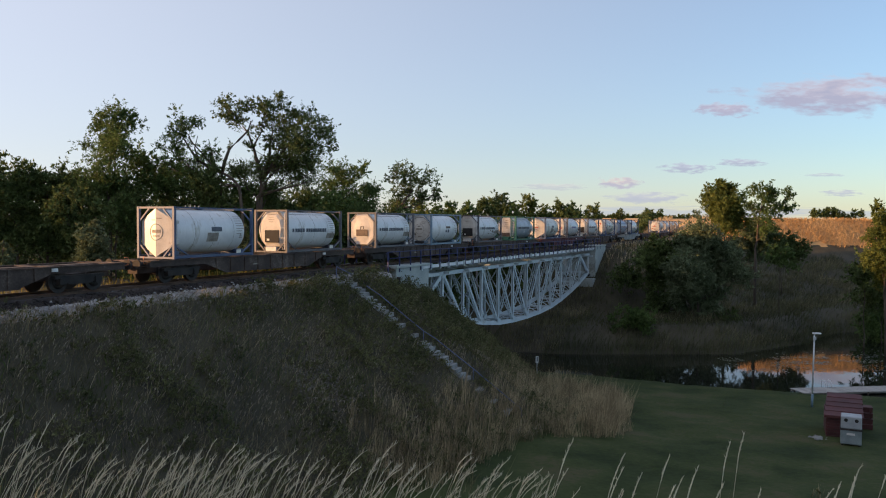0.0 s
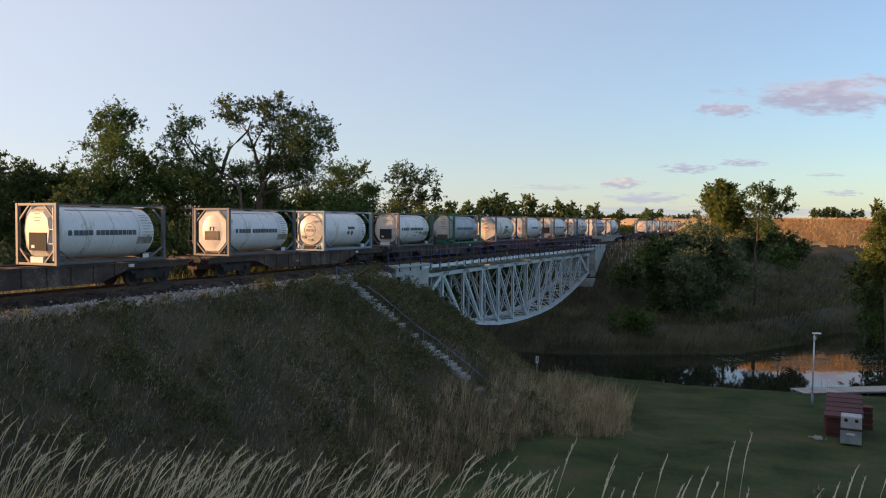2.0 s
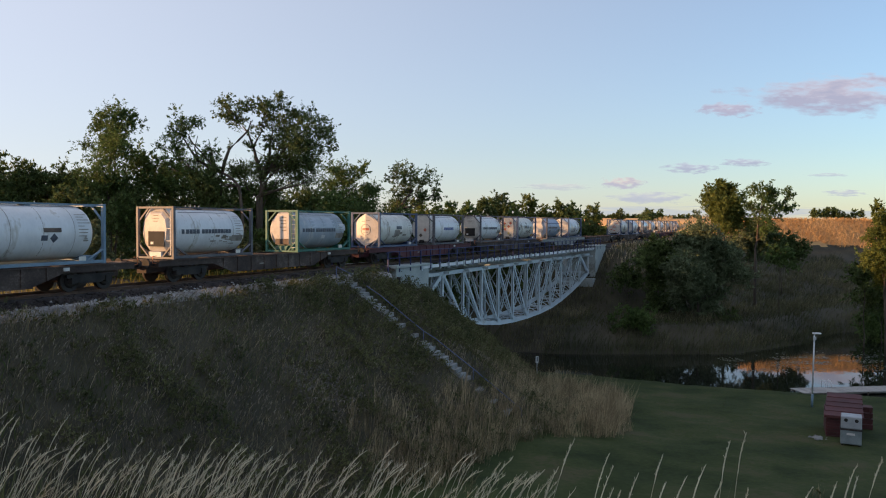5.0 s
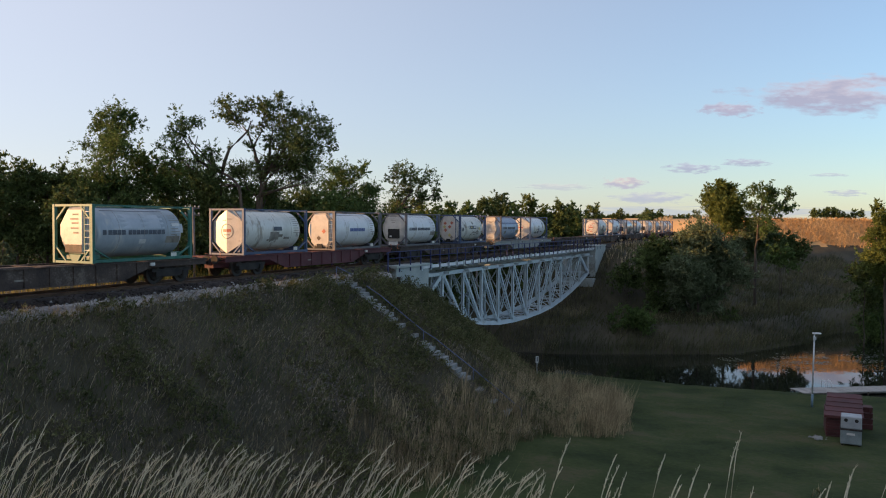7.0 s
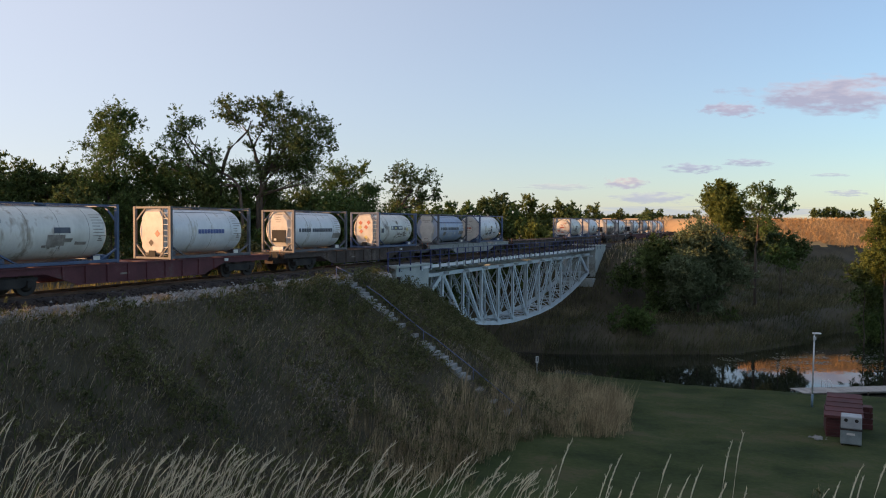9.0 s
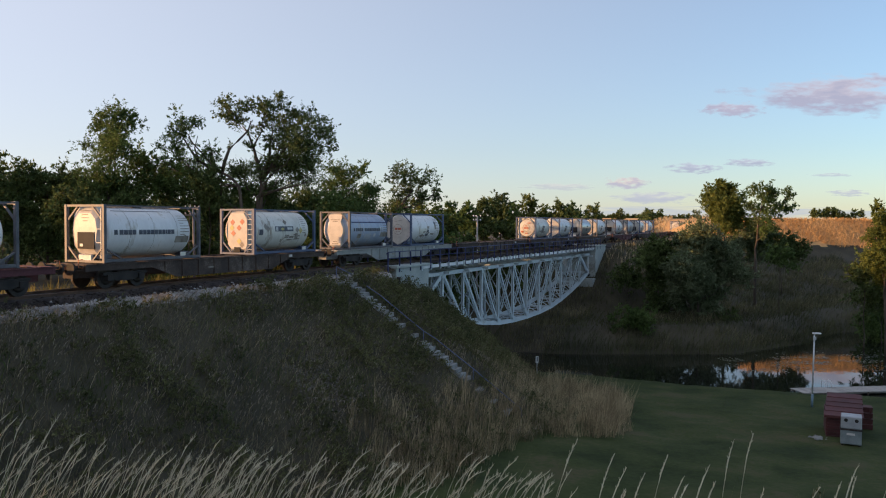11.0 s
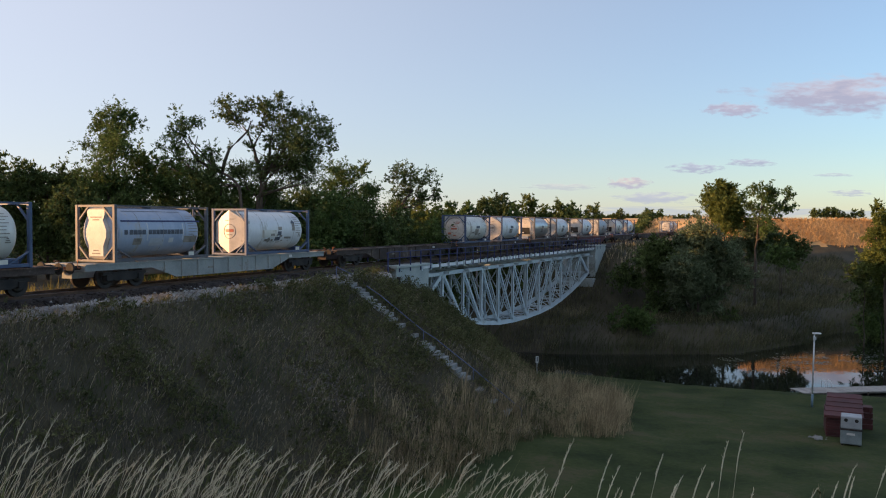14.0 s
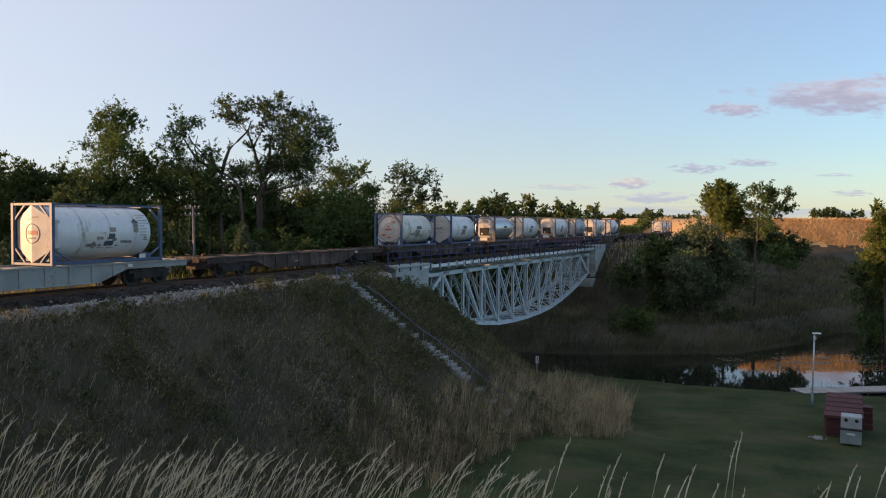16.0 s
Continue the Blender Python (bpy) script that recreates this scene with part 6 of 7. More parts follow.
    ('shrub', 15.7, 138.0, [(-0.0, -0.0, 14.8, 1.7), (-1.4, 0.4, 13.8, 1.7), (1.4, 1.1, 13.5, 1.7)], [(0.0, 0.0, 11.3), (-0.0, 0.0, 14.3)], 'leaf_dark', 0.5, 0.7, 'dark hedge far behind the bridge'),
    ('shrub', 17.4, 128.0, [(-0.0, -0.9, 14.8, 1.6), (-1.3, -1.0, 13.8, 1.6), (1.3, 0.6, 13.6, 1.6)], [(0.0, 0.0, 11.5), (-0.0, 0.0, 14.3)], 'leaf_dark', 0.5, 0.7, 'dark hedge far behind the bridge'),
    ('shrub', 21.0, 133.0, [(-0.0, 1.1, 14.8, 1.7), (-1.4, 0.0, 13.8, 1.7), (1.3, -0.2, 13.6, 1.7)], [(0.0, 0.0, 11.4), (-0.0, 0.0, 14.3)], 'leaf_mid', 0.5, 0.7, 'dark hedge far behind the bridge'),
    ('shrub', 24.8, 138.0, [(-0.0, 0.6, 14.8, 1.7), (-1.4, -0.9, 13.8, 1.7), (1.4, -0.6, 13.6, 1.7)], [(0.0, 0.0, 11.3), (-0.0, 0.0, 14.3)], 'leaf_dark', 0.5, 0.7, 'dark hedge far behind the bridge'),
    ('shrub', -15.2, 57.0, [(0.0, -0.3, 13.6, 0.7), (-0.5, 0.1, 13.1, 0.6), (0.5, -0.2, 13.1, 0.6), (0.0, -0.3, 12.6, 0.7)], [(0.0, 0.0, 11.2), (0.0, 0.0, 13.6)], 'leaf_mid', 0.17, 1.0, 'light green bush beside the track'),
    ('shrub', -13.5, 57.4, [(0.0, 0.2, 13.4, 0.7), (-0.6, 0.5, 12.7, 0.6), (0.6, -0.2, 12.8, 0.6), (0.0, 0.2, 12.2, 0.7)], [(0.0, 0.0, 11.2), (0.0, 0.0, 13.4)], 'leaf_mid', 0.17, 1.0, 'light green bush beside the track'),
    ('shrub', -11.5, 56.4, [(-0.0, -0.1, 13.2, 0.6), (-0.4, 0.3, 12.7, 0.5), (0.4, 0.1, 12.7, 0.5), (-0.0, -0.2, 12.3, 0.6)], [(0.0, 0.0, 11.3), (-0.0, 0.0, 13.2)], 'leaf_mid', 0.17, 1.0, 'light green bush beside the track'),
    ('shrub', -9.7, 55.8, [(-0.0, -0.2, 13.0, 0.5), (-0.3, -0.3, 12.6, 0.4), (0.3, -0.0, 12.6, 0.4), (-0.0, -0.1, 12.2, 0.5)], [(0.0, 0.0, 11.3), (-0.0, 0.0, 13.0)], 'leaf_mid', 0.17, 1.0, 'light green bush beside the track'),
]
# heavy forked limbs of the two willows: girth, then places along the limb
BOUGHS = {
    1: [(0.2, (-17.0, 11.5), (-17.3, 15.0), (-17.17, 18.27)), (0.17, (-17.17, 18.2), (-18.05, 18.66), (-19.01, 19.17), (-19.61, 20.12), (-20.22, 21.08)),
        (0.16, (-17.17, 18.2), (-16.91, 19.14), (-16.56, 20.06), (-15.86, 20.76), (-15.2, 21.5), (-14.85, 22.2)), (0.08, (-18.92, 19.13), (-19.22, 20.13), (-19.0, 21.09))],
    2: [(0.34, (-14.9, 11.5), (-14.7, 14.5), (-14.58, 16.62), (-14.54, 17.84)), (0.2, (-14.54, 17.7), (-14.31, 18.65), (-13.95, 19.33), (-13.86, 20.54), (-13.68, 21.8)),
        (0.17, (-14.54, 17.7), (-14.81, 18.83), (-15.17, 20.36), (-15.57, 21.52), (-16.12, 22.14)), (0.17, (-14.4, 18.0), (-13.59, 19.11), (-12.87, 20.01), (-11.97, 21.14), (-10.84, 22.05)),
        (0.14, (-14.31, 18.5), (-13.32, 18.66), (-12.42, 19.12), (-11.06, 19.8), (-10.16, 20.71)), (0.13, (-14.5, 16.7), (-13.86, 16.85), (-12.64, 17.18), (-11.51, 17.41), (-10.52, 17.78)),
        (0.08, (-15.17, 20.36), (-14.58, 21.57), (-14.4, 22.92))],
}
for k, (kind, x, y, lobes, trunk, leaf_mat, size, density, label) in enumerate(PLANTS):
    grow(kind, x, y, lobes, trunk, leaf_mat, size, density, label, 100 + k, BOUGHS.get(k, ()))


# an added row of bushes, out of view, that keeps sun off the foreground
for k, (x, y, h) in enumerate([(-15.0, -3.0, 7.0), (-14.0, -1.5, 7.0), (-15.0, 0.0, 7.0), (-14.2, 1.5, 7.0), (-15.2, 3.0, 7.0), (-14.0, 4.5, 6.5), (-14.8, 6.0, 6.5), (-13.8, 7.5, 6.0)]):
    z = float(ground_z(x, y)[0])
    lob = [(0, 0, z + h * 0.8, h * 0.25), (-0.9, 0.5, z + h * 0.55, h * 0.27), (1.0, -0.4, z + h * 0.5, h * 0.27), (0, 0.8, z + h * 0.3, h * 0.26)]
    grow("shrub", x, y, lob, [(0, 0, z), (0, 0, z + h * 0.7)], "leaf_dark", 0.25, 0.9, "unseen leafy bush on the knoll, added to shade the near grass", 900 + k)

def blades(name, pts, height, width, lean, material, seed, wind=(0.12, 0.05), clump=0.0):
    """Grass: one bent, tapered blade at each point."""
    rng = np.random.RandomState(seed)
    n = len(pts)
    h = height * rng.uniform(0.5, 1.4, n) * (1.0 + clump * np.clip(wobble(pts[:, 0], pts[:, 1], 1.1, seed) * 2.2, -0.8, 0.9))
    a = rng.uniform(0, 6.283, n)
    side = np.c_[np.cos(a), np.sin(a), np.zeros(n)] * (width * rng.uniform(0.6, 1.4, n))[:, None] / 2
    b = rng.uniform(0, 6.283, n)
    k = lean * rng.uniform(0.2, 1.0, n) * h
    off = np.c_[np.cos(b) * k + wind[0] * h, np.sin(b) * k + wind[1] * h, np.zeros(n)]
    up = np.c_[np.zeros(n), np.zeros(n), h]
    v = np.stack([pts - side, pts + side, pts + up * 0.55 + off * 0.35 - side * 0.8, pts + up * 0.55 + off * 0.35 + side * 0.8, pts + up + off], axis=1).reshape(-1, 3)
    i = np.arange(n) * 5
    return soup(name, v, np.concatenate([np.c_[i, i + 1, i + 3], np.c_[i, i + 3, i + 2], np.c_[i + 2, i + 3, i + 4]]), material)


def scatter(n, x0, x1, y0, y1, seed, keep):
    rng = np.random.RandomState(seed)
    x, y = rng.uniform(x0, x1, n), rng.uniform(y0, y1, n)
    z = ground_z(x, y)
    s, d = line_coords(x, y)
    ok = keep(x, y, z, s, d)
    return np.c_[x, y, z - 0.02][ok]


def patch(x, y, scale, seed):
    return wobble(x, y, scale, seed) * 2.2


def lawn_level(x, y):
    return 0.12 + 0.072 * np.clip(near_bank(x) - y, 0, 200)


def on_bank(x, y, z, s, d):
    return (d > 3.25 - 2.3 * step(20.0, 26.0, s) + 0.4 * patch(x, y, 1.6, 20)) & (s < 62) & (y < near_bank(x)) & (z > lawn_level(x, y) + 0.12) & (y > 14)


def near_stairs(s, d):
    return (np.abs(s - 17.0) < 0.55) & (d < 12.5)


def tall_edge(s):
    """How far from the line the uncut grass reaches."""
    return np.interp(s, [3, 14, 17, 19.2, 20, 31.7, 37, 41], [15.7, 15.8, 16.2, 18.2, 20.4, 18.1, 16.6, 10])


def tag_grass(ob, label):
    return tagged(ob, label, "grass", kind="stuff")


p = scatter(230000, -22, 22, 14, 76, 11, lambda x, y, z, s, d: on_bank(x, y, z, s, d) & ~near_stairs(s, d))
tag_grass(blades("bank_grass", p, 0.38, 0.018, 1.3, "grass_bank", 21, (0.3, 0.05), 0.5), "dull green and brown rough grass on the embankment")
p = scatter(40000, -22, 22, 14, 76, 12, lambda x, y, z, s, d: on_bank(x, y, z, s, d) & ~near_stairs(s, d) & (patch(x, y, 5.0, 9) > 0.15))
tag_grass(blades("green_weeds", p, 0.36, 0.035, 1.2, "grass_green", 22, (0.25, 0.05), 0.6), "green weeds among the rough grass")
p = scatter(190000, -14, 22, 30, 76, 13, lambda x, y, z, s, d: (s > 3) & (s < 41) & (y < near_bank(x)) & (d > 9) & (d < tall_edge(s) + 0.3 * patch(x, y, 2.5, 16)) & ~near_stairs(s, d) & (z < lawn_level(x, y) + 2.0 + patch(x, y, 4.0, 10)) & ((patch(x, y, 1.5, 40) > 0.1) | ((d > tall_edge(s) - 2.6) & (patch(x, y, 1.5, 40) > -0.5))))
tag_grass(blades("dry_grass", p, 0.85, 0.017, 0.4, "grass_dry", 23, (0.15, 0.0), 0.8), "tall dry straw-coloured grass at the foot of the bank")
p = scatter(22000, -22, 22, 14, 76, 14, lambda x, y, z, s, d: on_bank(x, y, z, s, d) & ~near_stairs(s, d))
tag_grass(blades("bank_straw", p, 0.55, 0.014, 0.7, "grass_dry", 24, (0.35, 0.0), 0.4), "scattered dry stalks on the embankment")
p = scatter(110000, 0, 40, 34, 80, 15, lambda x, y, z, s, d: (d > tall_edge(s)) & (y < near_bank(x) - 0.1) & (z < lawn_level(x, y) + 0.3))
tag_grass(blades("lawn_grass", p, 0.045, 0.014, 1.3, "grass_green", 25, (0.1, 0.0), 0.2), "short mown green lawn grass")
p = scatter(52000, -5, 75, 84, 160, 16, lambda x, y, z, s, d: (y > far_bank(x) - 0.2) & (np.abs(d) > 3.2) & (x < 5 + 0.62 * y) & (y < 148))
tag_grass(blades("far_bank_grass", p, 0.75, 0.055, 0.9, "grass_far", 26, (0.3, 0.0), 0.5), "dark rough grass on the far bank")
p = scatter(26000, 5, 75, 84, 112, 17, lambda x, y, z, s, d: (y > far_bank(x) - 0.8) & (y < far_bank(x) + 2.0) & (np.abs(d) > 2.5))
tag_grass(blades("reeds", p, 1.2, 0.045, 0.4, "grass_far", 27, (0.2, 0.0), 0.4), "reeds along the far water's edge")
# the bank's sunlit band is put into colour: golden blades only high up
p = scatter(64000, 48, 115, 148, 167, 18, lambda x, y, z, s, d: (d > 4) & (x < 0.62 * y + 6) & (z > 10.6 + 0.6 * patch(x, y, 6.0, 44)))
tag_grass(blades("stubble_bank_grass", p, 0.5, 0.055, 0.6, "straw_field", 28, (0.1, -0.1), 0.6), "tall dry grass in evening sun on the field bank")
p = scatter(40000, 10, 70, 100, 230, 19, lambda x, y, z, s, d: (np.abs(d) > 3.0) & (np.abs(d) < 11) & (s > 86))
tag_grass(blades("line_side_grass", p, 0.9, 0.08, 0.4, "grass_dry", 29), "pale dry grass beside the line past the bridge")
# the low sun on these weeds is partly put into their yellow colour
p = scatter(30000, -60, 6, 20, 80, 20, lambda x, y, z, s, d: (d < -3.0) & (d > -14) & (s < 26))
tag_grass(blades("lineside_weeds", p, 0.85, 0.04, 0.5, "grass_sunlit_yellow", 30), "weeds behind the track in low sun")

p = scatter(150000, -22, 22, 14, 76, 31, lambda x, y, z, s, d: on_bank(x, y, z, s, d) & ~near_stairs(s, d) & (patch(x, y, 2.2, 12) > -0.4) & ~((s > 10.5) & (d < 10) & (patch(x, y, 1.5, 23) > -0.3)))
rr = np.random.RandomState(4)
p[:, 2] += rr.uniform(0.22, 0.5, len(p))
tag_grass(blades("seed_heads", p, 0.1, 0.022, 0.8, "seed_brown", 38, (0.5, 0.0)), "brown seed heads over the bank grass")
p = scatter(19000, -22, 22, 14, 76, 32, lambda x, y, z, s, d: on_bank(x, y, z, s, d) & ~near_stairs(s, d) & (patch(x, y, 4.2, 14) > 0.1))
v, f = leaves(rr, p + np.array([0, 0, 0.26]), np.full(len(p), 0.34), np.full(len(p), 20), 0.085)
tag_grass(soup("leafy_weeds", v, f, "leaf_olive"), "leafy green weeds on the embankment")
p = scatter(60000, 20, 75, 86, 150, 33, lambda x, y, z, s, d: (y > far_bank(x) + 1) & (d > 8) & (patch(x, y, 9.0, 15) > -0.1))
tag_grass(blades("far_dry_grass", p, 0.75, 0.045, 0.9, "grass_bank", 34, (0.3, 0.0), 0.5), "pale dry grass on the far slope")
p = scatter(16000, 2, 24, 78, 112, 35, lambda x, y, z, s, d: (np.abs(d) < 4) & (s < 90) & (z > 0.1))
tag_grass(blades("bridge_bank_grass", p, 0.6, 0.05, 0.5, "grass_bank", 36), "rough grass on the bank under the bridge")

p = scatter(27000, -22, 22, 14, 76, 37, lambda x, y, z, s, d: on_bank(x, y, z, s, d) & ~near_stairs(s, d) & (((s > 18.0) & (d < 10) & (patch(x, y, 1.3, 19) > -0.35)) | ((s > 10.5) & (s < 16.5) & (d < 11) & (patch(x, y, 1.3, 21) > -0.2)) | (patch(x, y, 6.0, 18) > 0.55)))
v, f = leaves(rr, p + np.array([0, 0, 0.38]), rr.uniform(0.35, 0.8, len(p)), np.full(len(p), 30), 0.09)
tag_grass(soup("low_bushes", v, f, "leaf_olive"), "low olive-green bushes beside the steps and abutment")

# woods: (from x, to x, y, height over the ground, height of the tops or 0, leaf, seed)
# many near rows stand unseen, added only to keep sun off bridge and banks
WOODS = [
    (150.0, 250.0, 760.0, 9.0, 0, 1.5, 1), (258.0, 276.0, 540.0, 12.0, 0, 1.0, 2), (276.0, 286.0, 540.0, 8.0, 0, 1.0, 24), (286.0, 291.0, 540.0, 14.0, 0, 1.0, 25), (-420.0, 140.0, 900.0, 12.0, 0, 2.0, 3), (250.0, 700.0, 1000.0, 8.0, 0, 2.0, 4),
    (-50.0, -15.0, 91.0, 0, 18.0, 0.45, 5), (-60.0, -12.0, 77.0, 13.5, 0, 0.4, 6), (-60.0, -17.0, 85.0, 0, 17.5, 0.45, 7), (-45.0, -12.0, 69.0, 11.0, 0, 0.36, 8),
    (-36.0, -11.0, 95.0, 0, 19.0, 0.5, 12), (-38.0, -12.0, 99.0, 0, 19.6, 0.5, 11), (-40.0, -12.0, 103.0, 0, 19.6, 0.5, 9), (-40.0, -13.0, 107.0, 0, 19.0, 0.5, 10), (-40.0, -14.0, 111.0, 0, 17.0, 0.5, 13),
    (-14.0, 24.0, 146.0, 0, 15.6, 0.6, 14), (-12.0, 26.0, 153.0, 0, 15.6, 0.6, 15), (-22.0, -6.0, 69.0, 0, 13.2, 0.55, 29), (-20.0, -3.5, 74.0, 0, 13.0, 0.55, 30), (-18.0, -2.0, 79.0, 0, 13.0, 0.55, 31), (-9.0, 0.5, 76.5, 0, 12.6, 0.4, 34), (-9.0, 0.3, 78.0, 0, 12.6, 0.4, 35), (-15.0, -0.5, 84.0, 0, 12.8, 0.55, 32), (-14.0, 0.5, 89.0, 0, 12.8, 0.55, 33), (-70.0, -40.0, 53.0, 0, 18.0, 0.4, 26), (-70.0, -42.0, 59.0, 0, 18.5, 0.4, 27), (-72.0, -44.0, 65.0, 0, 19.0, 0.4, 28),
    (-90.0, -66.0, 85.0, 13.0, 0, 0.5, 20), (-90.0, -70.0, 95.0, 15.0, 0, 0.5, 21), (-102.0, -74.0, 108.0, 18.0, 0, 0.5, 22), (-104.0, -78.0, 120.0, 20.0, 0, 0.5, 23), (-62.0, -37.0, 34.0, 3.4, 0, 0.3, 16), (-64.0, -42.0, 43.0, 3.4, 0, 0.3, 18),
]
for lo, hi, dist, hmax, ztop, leaf, seed in WOODS:
    rng = np.random.RandomState(seed)
    n = int((hi - lo) / (0.75 if 0 < ztop < 13.5 else 1.7 if dist < 200 or hi - lo < 120 else 2.6))
    cx0 = np.linspace(lo, hi, n) + rng.uniform(-1.5, 1.5, n)
    zc = ground_z(cx0, np.full(n, dist))
    ht = hmax * rng.uniform(0.62, 1.0, n) if hmax else (ztop - zc) * rng.uniform(0.9, 1.02, n)
    cen = np.concatenate([np.c_[cx0, np.full(n, dist) + rng.uniform(-2, 2, n), zc + ht * f] for f in ((0.16, 0.42, 0.66, 0.86) if dist < 200 else (0.5, 0.62, 0.74, 0.86))])
    rad = np.repeat([0.26, 0.25, 0.22, 0.15], n) * np.tile(ht, 4) * (1.0 if dist < 200 else 1.25)
    v, f = leaves(rng, cen, rad, np.clip(rad ** 2 / leaf ** 2 * (9.0 if dist > 200 else 2.6), 30, 130), leaf)
    tagged(soup("far_woods", v, f, "leaf_dark"), "dark far woods on the horizon" if dist > 200 else "dense dark woods beside the line, many rows unseen and added for shade", "woods", kind="stuff")

# a low hidden hedge along the line past the bridge, added to shade far wagons
rng = np.random.RandomState(41)
hs = np.arange(96.0, 230.0, 1.3)
hp = np.array([tuple(on_line(q, -11.0 + rng.normal() * 0.8, 0.0)) for q in hs])
hp[:, 2] = ground_z(hp[:, 0], hp[:, 1])
v, f = leaves(rng, np.concatenate([hp + (0, 0, 0.8), hp + (0, 0, 2.0)]), np.full(2 * len(hs), 1.3), np.full(2 * len(hs), 110), 0.4)
tagged(soup("hedge", v, f, "leaf_dark"), "hidden low hedge past the bridge, added to shade the far wagons", "hedge", kind="stuff")

# foreground: tall seeding grass on the knoll, in tufts that sway
TUFTS = []
rng = np.random.RandomState(77)


def tuft(x, y, top, n_stalk, lean, seed, plump=0.0, leafy=6):
    """Stalks whose seed heads reach the height top; plump: thick upright heads; leafy: blades for each stalk."""
    r = np.random.RandomState(seed)
    z = float(ground_z(x, y)[0]) - 0.05
    height = max(top - z, 0.3)
    t = thing("grass_tuft", pose(x, y, z), "upright straw stalks with thick seed heads" if plump else "tuft of tall dry seeding grass bending in the wind", "grass", "foreground grass tufts")
    bm = bmesh.new()
    heads = bmesh.new()
    for k in range(n_stalk):
        h = height * (1.0 - 0.16 * r.uniform(0, 1) ** 0.7 * (k > 0))
        spread = 0.03 + 0.014 * n_stalk
        bx0, by0 = r.normal() * spread - lean * h * 0.8, r.normal() * spread
        l = lean * r.uniform(0.7, 1.3)
        ly = r.normal() * 0.08
        pts = [Vector((bx0 + l * h * f ** 2.4, by0 + ly * h * f ** 2, h * f)) for f in (0, 0.3, 0.55, 0.74, 0.86)]
        tube(bm, pts, [0.0022, 0.002, 0.0017, 0.0015, 0.0012], 3, False)
        # the head carries the stalk's line on and nods at its tip
        a, b = pts[3], pts[4]
        hl = r.uniform(0.1, 0.19) * (1.15 if plump else 1.0)
        dirn = (b - a).normalized()
        droop = Vector((0.5 * np.sign(lean), 0, -0.28)) * (0.2 if plump else r.uniform(0.2, 0.8))
        hp = [b + dirn * hl * f + droop * hl * f * f for f in (-0.25, 0.0, 0.3, 0.65, 1.0)]
        w = 0.0035 * plump if plump else r.uniform(0.002, 0.003)
        tube(heads, hp, [0.0015, w * 0.8, w, w * 0.8, 0.001], 5, False)
        for j in range(26 if plump else 15):
            f = r.uniform(0.05, 0.98)
            i = min(int(f * 3) + 1, 3)
            q = hp[i].lerp(hp[i + 1], f * 3 - i + 1)
            out = Vector(r.normal(size=3)) * (0.0045 if plump else 0.006)
            tube(heads, [q, q + dirn * (0.016 if plump else 0.026) + out], [0.002 if plump else 0.0016, 0.0005], 3, False)
    tagged(part("stem", bm, "straw", t, "thin straw stalks"), kind="stuff")
    tagged(part("seed_plume", heads, "straw", t, "pale feathery seed heads"), kind="stuff")
    nb = n_stalk * leafy
    if nb:
        bl = blades("foliage", np.c_[r.normal(size=(nb, 2)) * (0.06 + 0.012 * n_stalk) - np.array([lean * height * 0.5, 0.0]), np.zeros(nb)], height * 0.66, 0.007, 0.35, "grass_fore", seed, (lean * 0.7, 0.0))
        bl.parent = t
        bl["kind"] = "stuff"
    TUFTS.append((t, seed))


# sideways slope, downward slope of the tip as seen from the eye, stalks
TALL = [(-0.565, 0.24, 4), (-0.54, 0.246, 4), (-0.518, 0.252, 4), (-0.558, 0.275, 6), (-0.53, 0.286, 6), (-0.486, 0.252, 5), (-0.446, 0.278, 4), (-0.424, 0.272, 4), (-0.398, 0.286, 5), (-0.456, 0.298, 6),
        (-0.36, 0.286, 7), (-0.336, 0.274, 9), (-0.32, 0.28, 10), (-0.3, 0.276, 8), (-0.352, 0.297, 9), (-0.316, 0.297, 10), (-0.266, 0.286, 5), (-0.252, 0.272, 4), (-0.23, 0.282, 6), (-0.24, 0.3, 7),
        (-0.208, 0.293, 5), (-0.178, 0.293, 5), (-0.164, 0.304, 5), (-0.142, 0.297, 5), (-0.106, 0.286, 2), (-0.084, 0.266, 2), (-0.07, 0.293, 4), (-0.098, 0.304, 5), (-0.062, 0.308, 5), (-0.033, 0.304, 4),
        (-0.004, 0.311, 4), (0.02, 0.268, 1), (0.033, 0.272, 1), (0.047, 0.293, 3), (0.062, 0.315, 4), (0.084, 0.286, 3), (0.106, 0.293, 4), (0.117, 0.304, 4), (0.088, 0.322, 4), (0.131, 0.322, 3)]
THICK = [(0.165, 0.272, 1), (0.158, 0.33, 2), (0.19, 0.312, 2), (0.23, 0.297, 1), (0.252, 0.315, 2), (0.289, 0.286, 1), (0.281, 0.319, 2), (0.31, 0.319, 2), (0.336, 0.315, 2), (0.369, 0.268, 1),
         (0.398, 0.264, 1), (0.38, 0.322, 1), (0.42, 0.33, 1), (0.479, 0.34, 1), (0.523, 0.326, 1), (0.541, 0.315, 1), (0.565, 0.272, 1), (0.56, 0.33, 1)]
for i, (sx, sz, n) in enumerate(TALL):
    y = rng.uniform(3.9, 4.7)
    tuft(sx * y, y, CAM_Z - sz * y, n, rng.uniform(0.16, 0.32), 500 + i, leafy=5)
for i in range(52):
    y = rng.uniform(3.7, 4.8)
    tuft((-0.58 + 0.72 * i / 51 + rng.uniform(-0.01, 0.01)) * y, y, CAM_Z - rng.uniform(0.312, 0.35) * y, int(rng.uniform(1, 3.5)), rng.uniform(0.12, 0.3), 600 + i, leafy=26)
